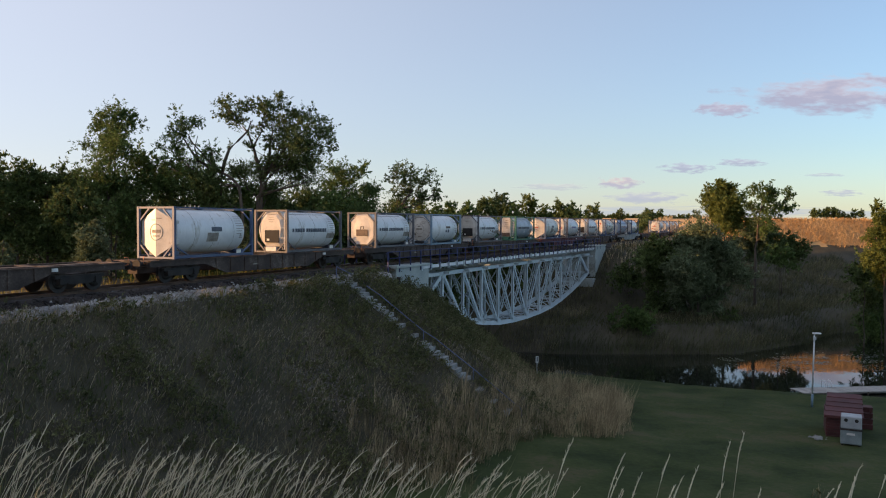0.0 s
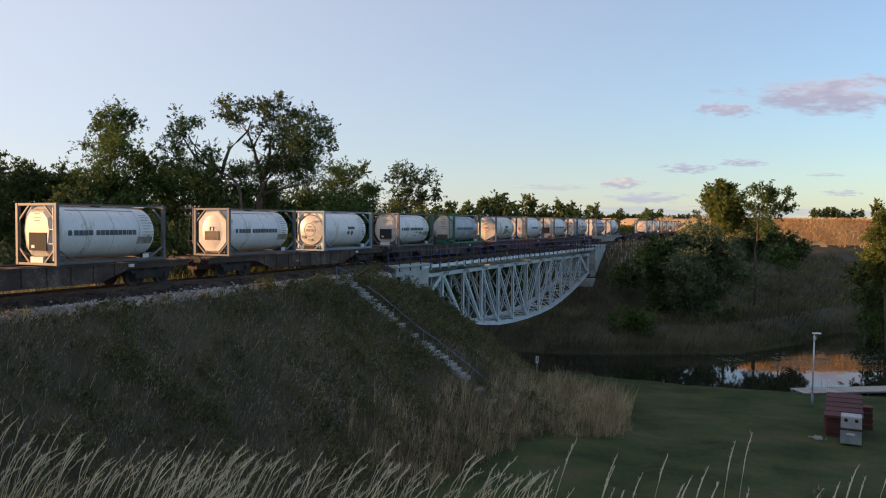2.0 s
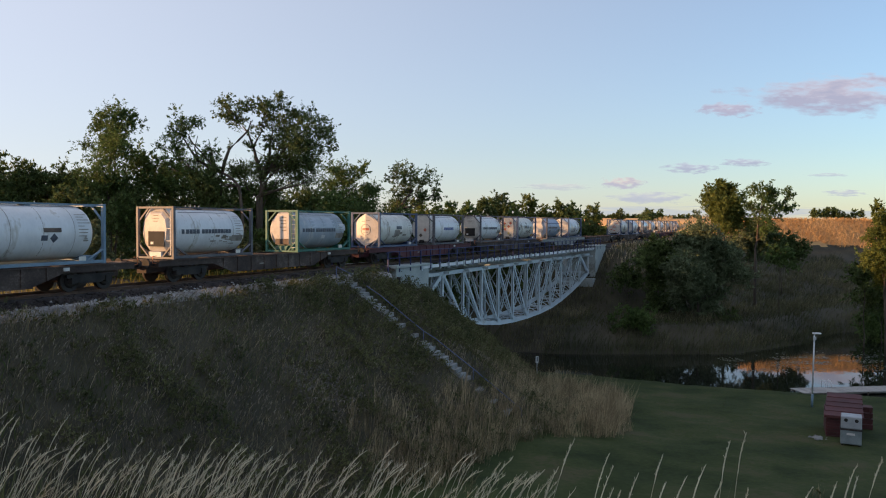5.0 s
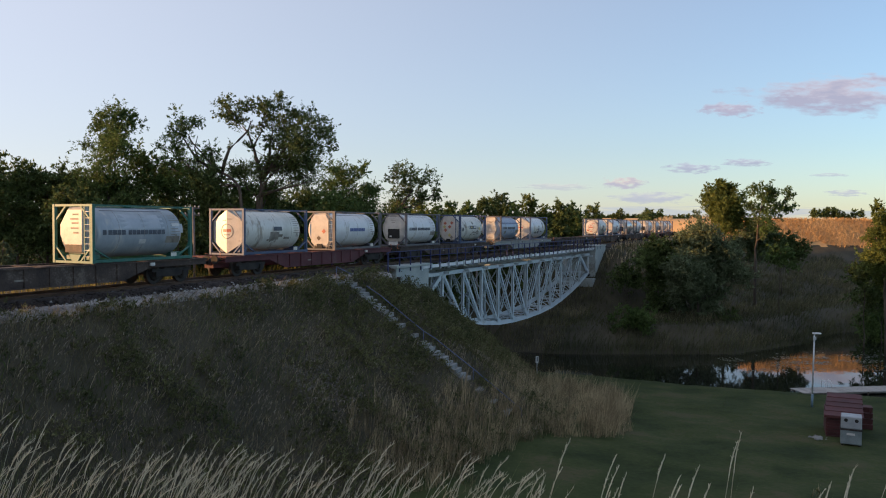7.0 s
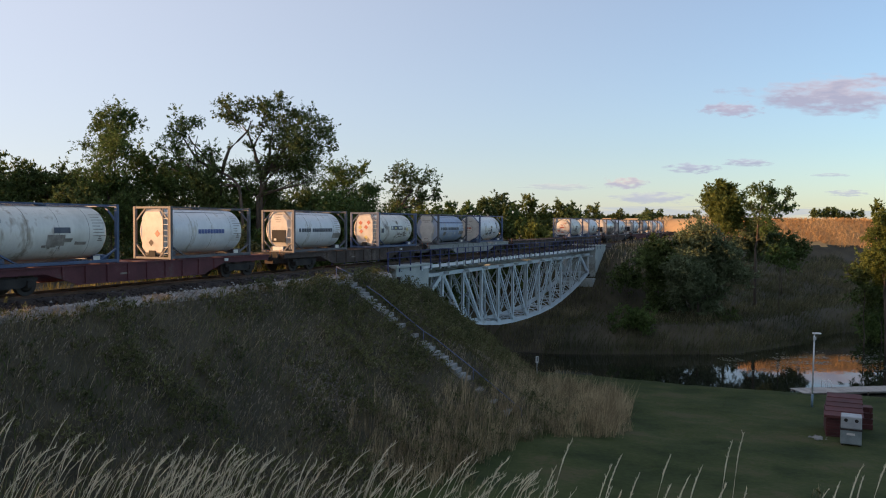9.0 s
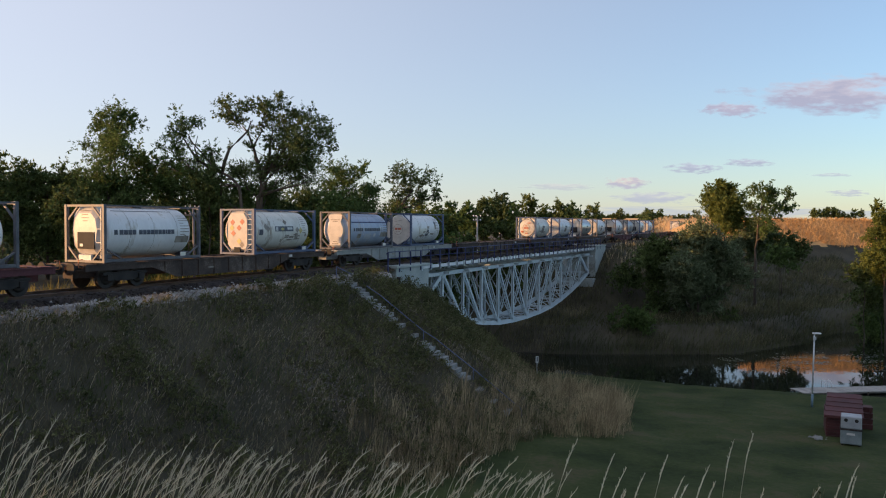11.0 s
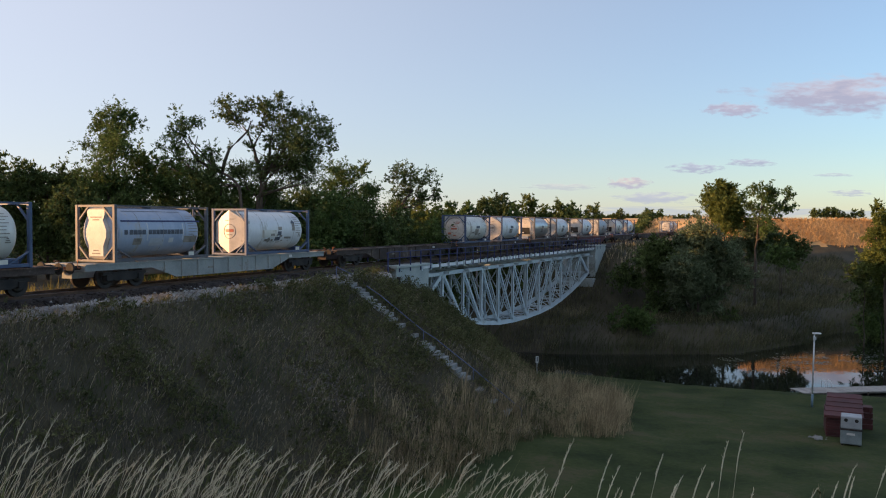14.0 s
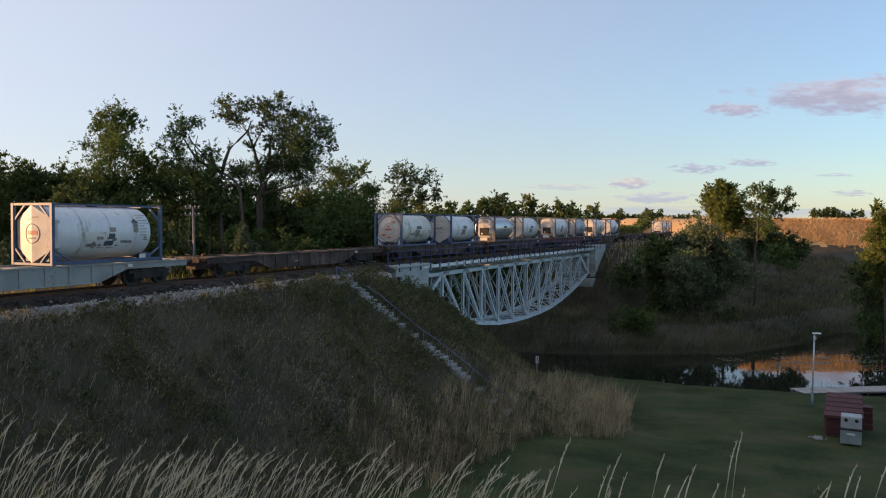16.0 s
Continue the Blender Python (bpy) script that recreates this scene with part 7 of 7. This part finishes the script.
for i, (sx, sz, n) in enumerate(THICK):
    y = rng.uniform(3.6, 4.1)
    tuft(sx * y, y, CAM_Z - sz * y, n, rng.uniform(0.08, 0.2), 700 + i, rng.uniform(0.75, 1.1), 3)


# ---- steps down the bank, with their handrail ----
ST_S = 17.0


def bank_at(s, d):
    v = on_line(s, d)
    return float(ground_z(v.x, v.y)[0])


stairs = thing("stairs", Matrix(), "flight of rough concrete steps half lost in grass", "stairs")
STEP = bpy.data.meshes.new("step")
bm = boxes((-0.5, -0.17, -0.22, 0.5, 0.17, 0.04), bevel=0.015)
bm.to_mesh(STEP)
bm.free()
STEP.materials.append(M["step_stone"])
rs = random.Random(9)
for k in range(38):
    if k in (11, 13, 14, 16) or k > 27 and k % 3:
        continue
    d = 4.2 + 0.28 * k
    ob = new("step", STEP)
    v = on_line(ST_S, d)
    ob.matrix_world = Matrix.Translation((v.x, v.y, bank_at(ST_S, d) + (0.13 if 17 < k < 26 else 0.07) + rs.uniform(-0.05, 0.04))) @ pose(0, 0, 0, rs.uniform(-3, 3), rs.uniform(-2, 2), 66.0 + rs.uniform(-4, 4))
    ob.parent = stairs
v = on_line(16.4, 3.75)
part("landing", boxes((-0.9, -0.45, -0.2, 1.0, 0.4, 0.0), bevel=0.03), "step_stone", stairs).matrix_world = Matrix.Translation((v.x, v.y, bank_at(16.4, 3.75) + 0.06)) @ pose(0, 0, 0, 0, 0, 66.0)
rail = thing("stair_handrail", Matrix(), "bent dark blue steel handrail beside the steps", "handrail")
for run in (((16.3, 3.6, 0.95), (16.75, 4.4, 0.8)), ((17.15, 5.2, 0.62), (17.4, 6.0, 0.64), (17.45, 8.9, 0.6), (17.5, 9.6, 0.68), (17.65, 12.0, 0.62), (17.8, 14.9, 0.42))):
    rail_pts = []
    for k, (s, d, h) in enumerate(run):
        v = on_line(s, d)
        z = bank_at(s, d)
        rail_pts.append(Vector((v.x, v.y, z + h)))
        if k in (0, 2, 4, 5) and not (k == 0 and h < 0.7):
            part("rail_post", tubes(([(v.x, v.y, z - 0.2), (v.x, v.y, z + h)], 0.026), seg=6), "rail_grey_blue", rail)
    part("rail_bar", tubes((rail_pts, 0.032), seg=6), "rail_grey_blue", rail)

# slim post with two crossarms behind the track
v = on_line(13.1, -4.6)
mast = thing("line_pole", pose(v.x, v.y, bank_at(13.1, -4.6)), "dark slim trackside pole with white insulators", "pole")
TOP = 15.3 - bank_at(13.1, -4.6)
part("pole", tubes(([(0.1, 0, -0.2), (0.02, 0, TOP)], [0.085, 0.065]), seg=8), "frame_grey", mast)
part("stay", tubes(([(-0.36, 0, 0.0), (-0.18, 0, TOP - 0.3)], 0.03), seg=6), "bogie", mast)
part("crossbar", boxes((-0.36, -0.04, TOP - 2.1, 0.08, 0.04, TOP - 2.04)), "frame_grey", mast)
for z in (TOP - 0.5, TOP - 0.08):
    arm = part("crossarm", boxes((-0.5, -0.03, z - 0.035, 0.4, 0.03, z + 0.035)), "frame_grey", mast)
    for x in (-0.45, -0.15, 0.12, 0.36):
        part("insulator", tubes(([(x, 0, z + 0.03), (x, 0, z + 0.1), (x, 0, z + 0.17)], [0.02, 0.045, 0.015]), seg=8), "bin_white", arm, "white insulator")

# a second pole across the river, behind the bridge
base = float(ground_z(4.4, 100.0)[0])
mast = thing("line_pole", pose(4.4, 100.0, base), "grey line pole across the river behind the bridge", "pole")
part("pole", tubes(([(0, 0, -0.3), (0, 0, 15.5 - base)], [0.16, 0.1]), seg=8), "wood_grey", mast)
for z in (14.9 - base, 15.4 - base):
    arm = part("crossarm", boxes((-0.6, -0.04, z - 0.05, 0.5, 0.04, z + 0.05)), "frame_grey", mast)
    for x in (-0.5, -0.15, 0.4):
        part("insulator", tubes(([(x, 0, z + 0.03), (x, 0, z + 0.14), (x, 0, z + 0.24)], [0.05, 0.1, 0.03]), seg=8), "lamp_white", arm, "white insulator")

v = on_line(25.6, 2.9)
post = thing("marker_post", pose(v.x, v.y, bank_at(25.6, 2.9) - 0.1), "short dark wooden marker post beside the abutment", "post")
part("stake", boxes((-0.09, -0.07, -0.3, 0.09, 0.07, 1.15), bevel=0.02), "deck_timber", post)
part("cap", boxes((-0.14, -0.1, 0.95, 0.14, 0.1, 1.2), bevel=0.03), "bogie", post)

# ---- the lawn by the water ----
def gz1(x, y):
    return float(ground_z(x, y)[0])


lamp = thing("lamp_post", pose(28.2, 58.6, gz1(28.2, 58.6) - 0.03, 0, 0.8, 0), "slim pale grey lamp post on the lawn", "lamp post")
part("pole", tubes(([(0, 0, -0.1), (0, 0, 3.0), (0, 0, 5.6)], [0.07, 0.06, 0.045]), seg=10), "galvanised", lamp)
part("base_sleeve", tubes(([(0, 0, 0), (0, 0, 1.0)], 0.085), seg=10), "frame_light_blue", lamp)
part("arm", tubes(([(0, 0, 5.55), (0.18, 0, 5.68), (0.5, 0, 5.66)], 0.03), seg=6), "galvanised", lamp)
bm = boxes((-0.15, -0.1, 5.6, 0.5, 0.1, 5.72), bevel=0.04)
part("lamp_head", bm, "lamp_white", lamp, "white lamp head")
part("bracket_box", boxes((-0.06, -0.1, 5.15, 0.12, 0.08, 5.4), bevel=0.02), "galvanised", lamp)

DECK = Matrix.Translation((30.6, 65.0, 0.32)) @ pose(0, 0, 0, 0, 0, 8.0)
dock = thing("dock", DECK, "weathered grey wooden bathing dock on the river", "dock")
PLANK = bpy.data.meshes.new("plank")
bm = boxes((-0.07, 0.0, -0.045, 0.07, 2.1, 0.0))
bm.to_mesh(PLANK)
bm.free()
PLANK.materials.append(M["wood_grey"])
for k in range(120):
    ob = new("plank", PLANK)
    ob.parent = dock
    ob.matrix_basis = pose(0.08 + k * 0.15, rs.uniform(-0.02, 0.02), rs.uniform(-0.006, 0.006))
for y in (0.25, 1.85):
    part("beam", boxes((0, y - 0.06, -0.2, 18, y + 0.06, -0.046)), "wood_grey", dock)
for k in range(7):
    for y in (0.25, 1.85):
        part("pile", tubes(([(0.3 + k * 2.9, y, -2.0), (0.3 + k * 2.9, y, -0.05)], 0.09), seg=8), "bark", dock)
ladder = thing("bath_ladder", DECK @ pose(3.1, 2.1, 0.0), "bright steel bathing ladder at the dock's edge", "ladder")
for x in (0.0, 0.55):
    part("side_tube", tubes(([(x, -0.45, 0.0), (x, -0.42, 0.45), (x, -0.3, 0.62), (x, 0.0, 0.66), (x, 0.12, 0.5), (x, 0.12, -1.0)], 0.025), seg=6), "lamp_white", ladder)
for z in (-0.2, -0.5, -0.8):
    part("rung", tubes(([(0, 0.12, z), (0.55, 0.12, z)], 0.02), seg=6), "lamp_white", ladder)

BIN = pose(23.5, 44.1, gz1(23.5, 44.1) - 0.02, 0, 0, -27)
cbin = thing("recycling_bin", BIN, "grey two-part recycling bin with two round openings", "recycling bin")
part("lower_body", boxes((-0.54, -0.5, 0.12, 0.54, 0.5, 0.95), bevel=0.04), "bin_grey", cbin, "dull grey lower body")
part("upper_body", boxes((-0.53, -0.48, 1.0, 0.54, 0.48, 1.72), bevel=0.05), "bin_white", cbin, "pale grey upper body")
part("rim", boxes((-0.57, -0.54, 0.93, 0.57, 0.54, 1.0), bevel=0.02), "bogie", cbin)
# solid black discs, the dark inside of each opening given by colour
for x in (-0.27, 0.27):
    part("opening", tubes(([(x, -0.47, 1.5), (x, -0.492, 1.5)], 0.1), seg=16), "black_hole", cbin, "round black opening")
part("label_plate", boxes((-0.22, -0.51, 0.66, 0.2, -0.498, 0.78)), "plate_white", cbin)
for x in (-0.44, 0.44):
    for y in (-0.4, 0.4):
        part("foot", boxes((x - 0.06, y - 0.06, -0.05, x + 0.06, y + 0.06, 0.13)), "bogie", cbin)

SHED = pose(24.75, 47.4, gz1(24.75, 47.4) - 0.05, 0, 0, -24)
shed = thing("bin_shelter", SHED, "low dark red wooden shelter with overlapping roof boards", "shelter")
for k in range(7):
    part("wall_board", boxes((-1.0, -1.6 + k * 0.02, 0.02 + k * 0.2, -0.94, 1.7, 0.2 + k * 0.2)), "red_wood", shed)
    part("wall_board", boxes((0.86, -1.6 + k * 0.02, 0.02 + k * 0.2, 0.92, 1.7, 0.2 + k * 0.2)), "red_wood", shed)
    part("back_board", boxes((-0.94, 1.62, 0.02 + k * 0.2, 0.86, 1.68, 0.2 + k * 0.2)), "red_wood", shed)
for k in range(7):
    part("front_board", boxes((-0.94, -1.6, 0.02 + k * 0.19, 0.86, -1.54, 0.19 + k * 0.19)), "red_wood", shed)
for k in range(5):
    bm = bmesh.new()
    prism(bm, [(-1.8 + 0.72 * k, 1.3 + 0.14 * k), (-1.0 + 0.72 * k, 1.5 + 0.14 * k), (-1.0 + 0.72 * k, 1.58 + 0.14 * k), (-1.8 + 0.72 * k, 1.46 + 0.14 * k)], "x", -1.12 + 0.07 * k, 1.0 + 0.03 * k)
    part("roof_board", bm, "red_wood", shed)
annex = thing("bench_stack", pose(26.7, 49.4, gz1(26.7, 49.4), 0, 0, -20), "stack of dark red wooden benches beside the shelter", "bench")
for k in range(4):
    part("front_board", boxes((-0.58, -0.44 + 0.05 * k, 0.36 * k + 0.03, 0.83, -0.4 + 0.05 * k, 0.36 * k + 0.277)), "red_wood", annex)
    part("seat_board", boxes((-0.6, -0.5 + 0.05 * k, 0.36 * k + 0.28, 0.85, 0.4, 0.36 * k + 0.36), bevel=0.01), "red_wood", annex)
    for x in (-0.5, 0.65):
        part("leg", boxes((x, -0.38, 0.36 * k, x + 0.08, 0.32, 0.36 * k + 0.28)), "red_wood", annex)

v = on_line(47.2, 7.2)
sgn = thing("water_sign", pose(v.x - 0.9, v.y, gz1(v.x - 0.9, v.y) - 0.1, 0, 0, 10), "small white river marker board on a post", "sign")
part("post", tubes(([(0, 0, -0.3), (0, 0, 1.5)], 0.035), seg=6), "galvanised", sgn)
part("board", boxes((-0.14, -0.03, 1.15, 0.14, 0.03, 1.78), bevel=0.015), "plate_white", sgn, "white board with a dark bar")
part("symbol", boxes((-0.05, -0.035, 1.28, 0.05, -0.031, 1.68)), "letter_dark", sgn)

# bare stony patches on the bank
def stones(name, s0, d0, rs_, rd, n, seed, material, size, label, bedded=False):
    r = np.random.RandomState(seed)
    verts, tris = [], []
    for k in range(n):
        s, d = s0 + r.normal() * rs_, d0 + r.normal() * rd
        if bedded and s > 20.5:
            s = 41.0 - s - 12.0
        w = on_line(s, d)
        z = rail_z(s) + float(np.interp(d, [1.3, 1.55, 2.05, 2.2, 2.8, 3.25, 3.7], [-0.13, -0.2, -0.42, -0.37, -0.41, -0.5, -0.72])) if bedded else float(ground_z(w.x, w.y)[0])
        q = size * r.uniform(0.4, 1.5)
        c = np.array([w.x, w.y, z + q * 0.15])
        o = r.normal(size=(6, 3)) * 0.12 + np.array([[1, 0, 0], [-1, 0, 0], [0, 1, 0], [0, -1, 0], [0, 0, 0.7], [0, 0, -0.7]])
        i = len(verts)
        verts += list(c + o * q)
        tris += [(i + a, i + b, i + e) for a, b, e in ((0, 2, 4), (2, 1, 4), (1, 3, 4), (3, 0, 4), (2, 0, 5), (1, 2, 5), (3, 1, 5), (0, 3, 5))]
    return tagged(soup(name, verts, tris, material), label, "stones", kind="stuff")


stones("bank_stones", 6.0, 9.6, 0.9, 0.8, 500, 3, "bare_soil", 0.07, "loose grey stones on a bare patch of the bank")
stones("shoulder_stones", 5.0, 2.75, 11.0, 0.42, 4200, 4, "ballast", 0.075, "loose pale ballast stones on the shoulder", True)
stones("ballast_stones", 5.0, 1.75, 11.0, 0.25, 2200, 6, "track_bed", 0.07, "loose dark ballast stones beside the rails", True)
stones("lawn_stones", 27.6, 30.0, 0.35, 0.25, 40, 5, "step_stone", 0.12, "small pale stones on the lawn")

# lily pads on the river
rl = np.random.RandomState(8)
verts, tris = [], []
for k in range(2600):
    x = rl.uniform(30, 58)
    y = rl.normal(81 + 0.12 * (x - 30), 2.6)
    if y < near_bank(x) + 3 or y > far_bank(x) - 2 or (wobble(np.array([x]), np.array([y]), 5.0, 2)[0] < 0.02):
        continue
    q = rl.uniform(0.05, 0.13)
    i = len(verts)
    verts.append((x, y, 0.012))
    for j in range(8):
        a = 0.3 + j * 0.8
        verts.append((x + q * math.cos(a), y + q * math.sin(a), 0.01 + 0.01 * (k % 3)))
    tris += [(i, i + 1 + j, i + 2 + j) for j in range(7)]
tagged(soup("lily_pads", verts, tris, "lily"), "floating lily pads on dark water", "lily pads", kind="stuff")


# ---- evening clouds, very far ----
def cloud_material(name, low, high, seed, soft, w, h):
    m = bpy.data.materials.new(name)
    m.use_nodes = True
    nt = m.node_tree
    nt.nodes.remove(nt.nodes["Principled BSDF"])
    out = nt.nodes["Material Output"]
    tc = nt.nodes.new("ShaderNodeTexCoord")
    n1 = nt.nodes.new("ShaderNodeTexNoise")
    mp = nt.nodes.new("ShaderNodeMapping")
    mp.inputs["Scale"].default_value = (2.6 / w + 0.002, 1.0, 2.0 / h + 0.006)
    mp.inputs["Location"].default_value = (seed * 3.7, seed, 0)
    nt.links.new(tc.outputs["Object"], mp.inputs["Vector"])
    nt.links.new(mp.outputs["Vector"], n1.inputs["Vector"])
    n1.inputs["Scale"].default_value, n1.inputs["Detail"].default_value, n1.inputs["Roughness"].default_value = 1.0, 7.0, 0.58
    # the mask falls off to the rim of the sheet
    uv = nt.nodes.new("ShaderNodeVectorMath")
    uv.operation = "MULTIPLY_ADD"
    uv.inputs[1].default_value, uv.inputs[2].default_value = (2, 0, 2), (-1, 0, -1)
    nt.links.new(tc.outputs["Generated"], uv.inputs[0])
    ln = nt.nodes.new("ShaderNodeVectorMath")
    ln.operation = "LENGTH"
    nt.links.new(uv.outputs["Vector"], ln.inputs[0])
    a = nt.nodes.new("ShaderNodeMath")
    a.operation = "MULTIPLY_ADD"
    nt.links.new(n1.outputs["Fac"], a.inputs[0])
    a.inputs[1].default_value, a.inputs[2].default_value = 2.8, -0.76
    b = nt.nodes.new("ShaderNodeMath")
    b.operation = "SUBTRACT"
    nt.links.new(a.outputs[0], b.inputs[0])
    fall = nt.nodes.new("ShaderNodeMath")
    fall.operation = "MULTIPLY"
    nt.links.new(ln.outputs["Value"], fall.inputs[0])
    nt.links.new(ln.outputs["Value"], fall.inputs[1])
    nt.links.new(fall.outputs[0], b.inputs[1])
    c = nt.nodes.new("ShaderNodeMapRange")
    c.inputs["From Min"].default_value, c.inputs["From Max"].default_value = 0.0, 0.55
    c.inputs["To Max"].default_value = soft
    nt.links.new(b.outputs[0], c.inputs["Value"])
    # sunlit pink tops and shaded mauve undersides are put into the glow colour
    sep = nt.nodes.new("ShaderNodeSeparateXYZ")
    nt.links.new(tc.outputs["Generated"], sep.inputs[0])
    rise = nt.nodes.new("ShaderNodeMath")
    rise.operation = "MULTIPLY_ADD"
    nt.links.new(sep.outputs["Z"], rise.inputs[0])
    rise.inputs[1].default_value = -0.45
    nt.links.new(n1.outputs["Fac"], rise.inputs[2])
    col = ramp(nt, rise.outputs[0], [(0.1, high), (0.34, low)])
    em = nt.nodes.new("ShaderNodeEmission")
    nt.links.new(col, em.inputs["Color"])
    em.inputs["Strength"].default_value = CLOUD_GLOW
    tr = nt.nodes.new("ShaderNodeBsdfTransparent")
    mx = nt.nodes.new("ShaderNodeMixShader")
    nt.links.new(c.outputs["Result"], mx.inputs["Fac"])
    nt.links.new(tr.outputs["BSDF"], mx.inputs[1])
    nt.links.new(em.outputs["Emission"], mx.inputs[2])
    nt.links.new(mx.outputs["Shader"], out.inputs["Surface"])
    return m


CLOUD_GLOW = 0.5
CLOUDS = []
for k, (x, z, w, h, low, high, soft) in enumerate([
    (1300.0, 424.0, 450.0, 84.0, (0.52, 0.5, 0.59), (0.76, 0.66, 0.68), 0.95),
    (925.0, 380.0, 130.0, 31.0, (0.54, 0.5, 0.59), (0.72, 0.63, 0.67), 0.9),
    (810.0, 191.0, 110.0, 22.0, (0.5, 0.5, 0.6), (0.7, 0.68, 0.74), 0.8),
    (992.0, 210.0, 110.0, 16.0, (0.5, 0.5, 0.6), (0.72, 0.68, 0.74), 0.8),
    (592.0, 142.0, 100.0, 24.0, (0.58, 0.52, 0.6), (1.0, 0.74, 0.62), 0.8),
    (684.0, 94.0, 170.0, 26.0, (0.55, 0.56, 0.64), (0.75, 0.7, 0.7), 0.75),
    (1340.0, 116.0, 90.0, 14.0, (0.55, 0.56, 0.64), (0.75, 0.7, 0.72), 0.7),
    (1284.0, 176.0, 90.0, 8.0, (0.55, 0.56, 0.64), (0.75, 0.7, 0.72), 0.6),
    (383.0, 131.0, 150.0, 16.0, (0.6, 0.58, 0.62), (0.95, 0.8, 0.72), 0.5),
    (940.0, 48.0, 900.0, 26.0, (0.55, 0.6, 0.68), (0.62, 0.64, 0.7), 0.6),
]):
    M["cloud"] = cloud_material("cloud_glow", low, high, k + 1, soft, w, h)
    bm = bmesh.new()
    ring = [bm.verts.new((w * math.cos(t), 0, h * math.sin(t))) for t in [2 * math.pi * j / 48 for j in range(48)]]
    bm.faces.new(ring)
    c = part("cloud", bm, "cloud")
    c.visible_shadow = False
    c.matrix_world = pose(x, 2500.0 + 12 * k, CAM_Z + z)
    tagged(c, "thin mauve and pink evening cloud", "cloud", "evening clouds", "structure")
    CLOUDS.append((c, x, 2500.0 + 12 * k, CAM_Z + z))


def motions():
    """The train rolls along the line; its wheels turn with it."""
    times = [0.5 * k for k in range(33)]
    for w, mid in WAGONS:
        walk(w, [(t, chord_pose(mid - 6.9 - travel(t), 13.8, 0.0) @ pose(6.9, 0, 0)) for t in times])
    for off, c in LOADS:
        walk(c, [(t, chord_pose(off - travel(t), L20, 1.15)) for t in times])
    for t_ob, seed in TUFTS:
        base = t_ob.matrix_basis.copy()
        ph, am, fr = (seed * 0.61) % 6.28, 0.9 + (seed % 7) * 0.18, 0.22 + (seed % 5) * 0.03
        walk(t_ob, [(t, base @ pose(0, 0, 0, am * 0.4 * math.sin(6.28 * fr * 1.3 * t + ph * 2), am * (math.sin(6.28 * fr * t + ph) + 0.5 * math.sin(6.28 * 0.11 * t + 0.3 * t_ob.location.x)), 0)) for t in times])
    for c, x, y, z in CLOUDS:
        walk(c, [(t, pose(x + 2.1 * (t - 8.0), y, z)) for t in (0.0, 8.0, 16.0)])
    spin = [k * 0.066667 for k in range(240)] + [16.0]
    for w, mid in WAGONS:
        for ob in w.children:
            if ob.name.startswith("wheelset"):
                x = ob.location.x
                walk(ob, [(t, pose(x, 0, WHEEL_R, 0, -math.degrees(travel(t) / WHEEL_R), 0)) for t in spin])


motions()
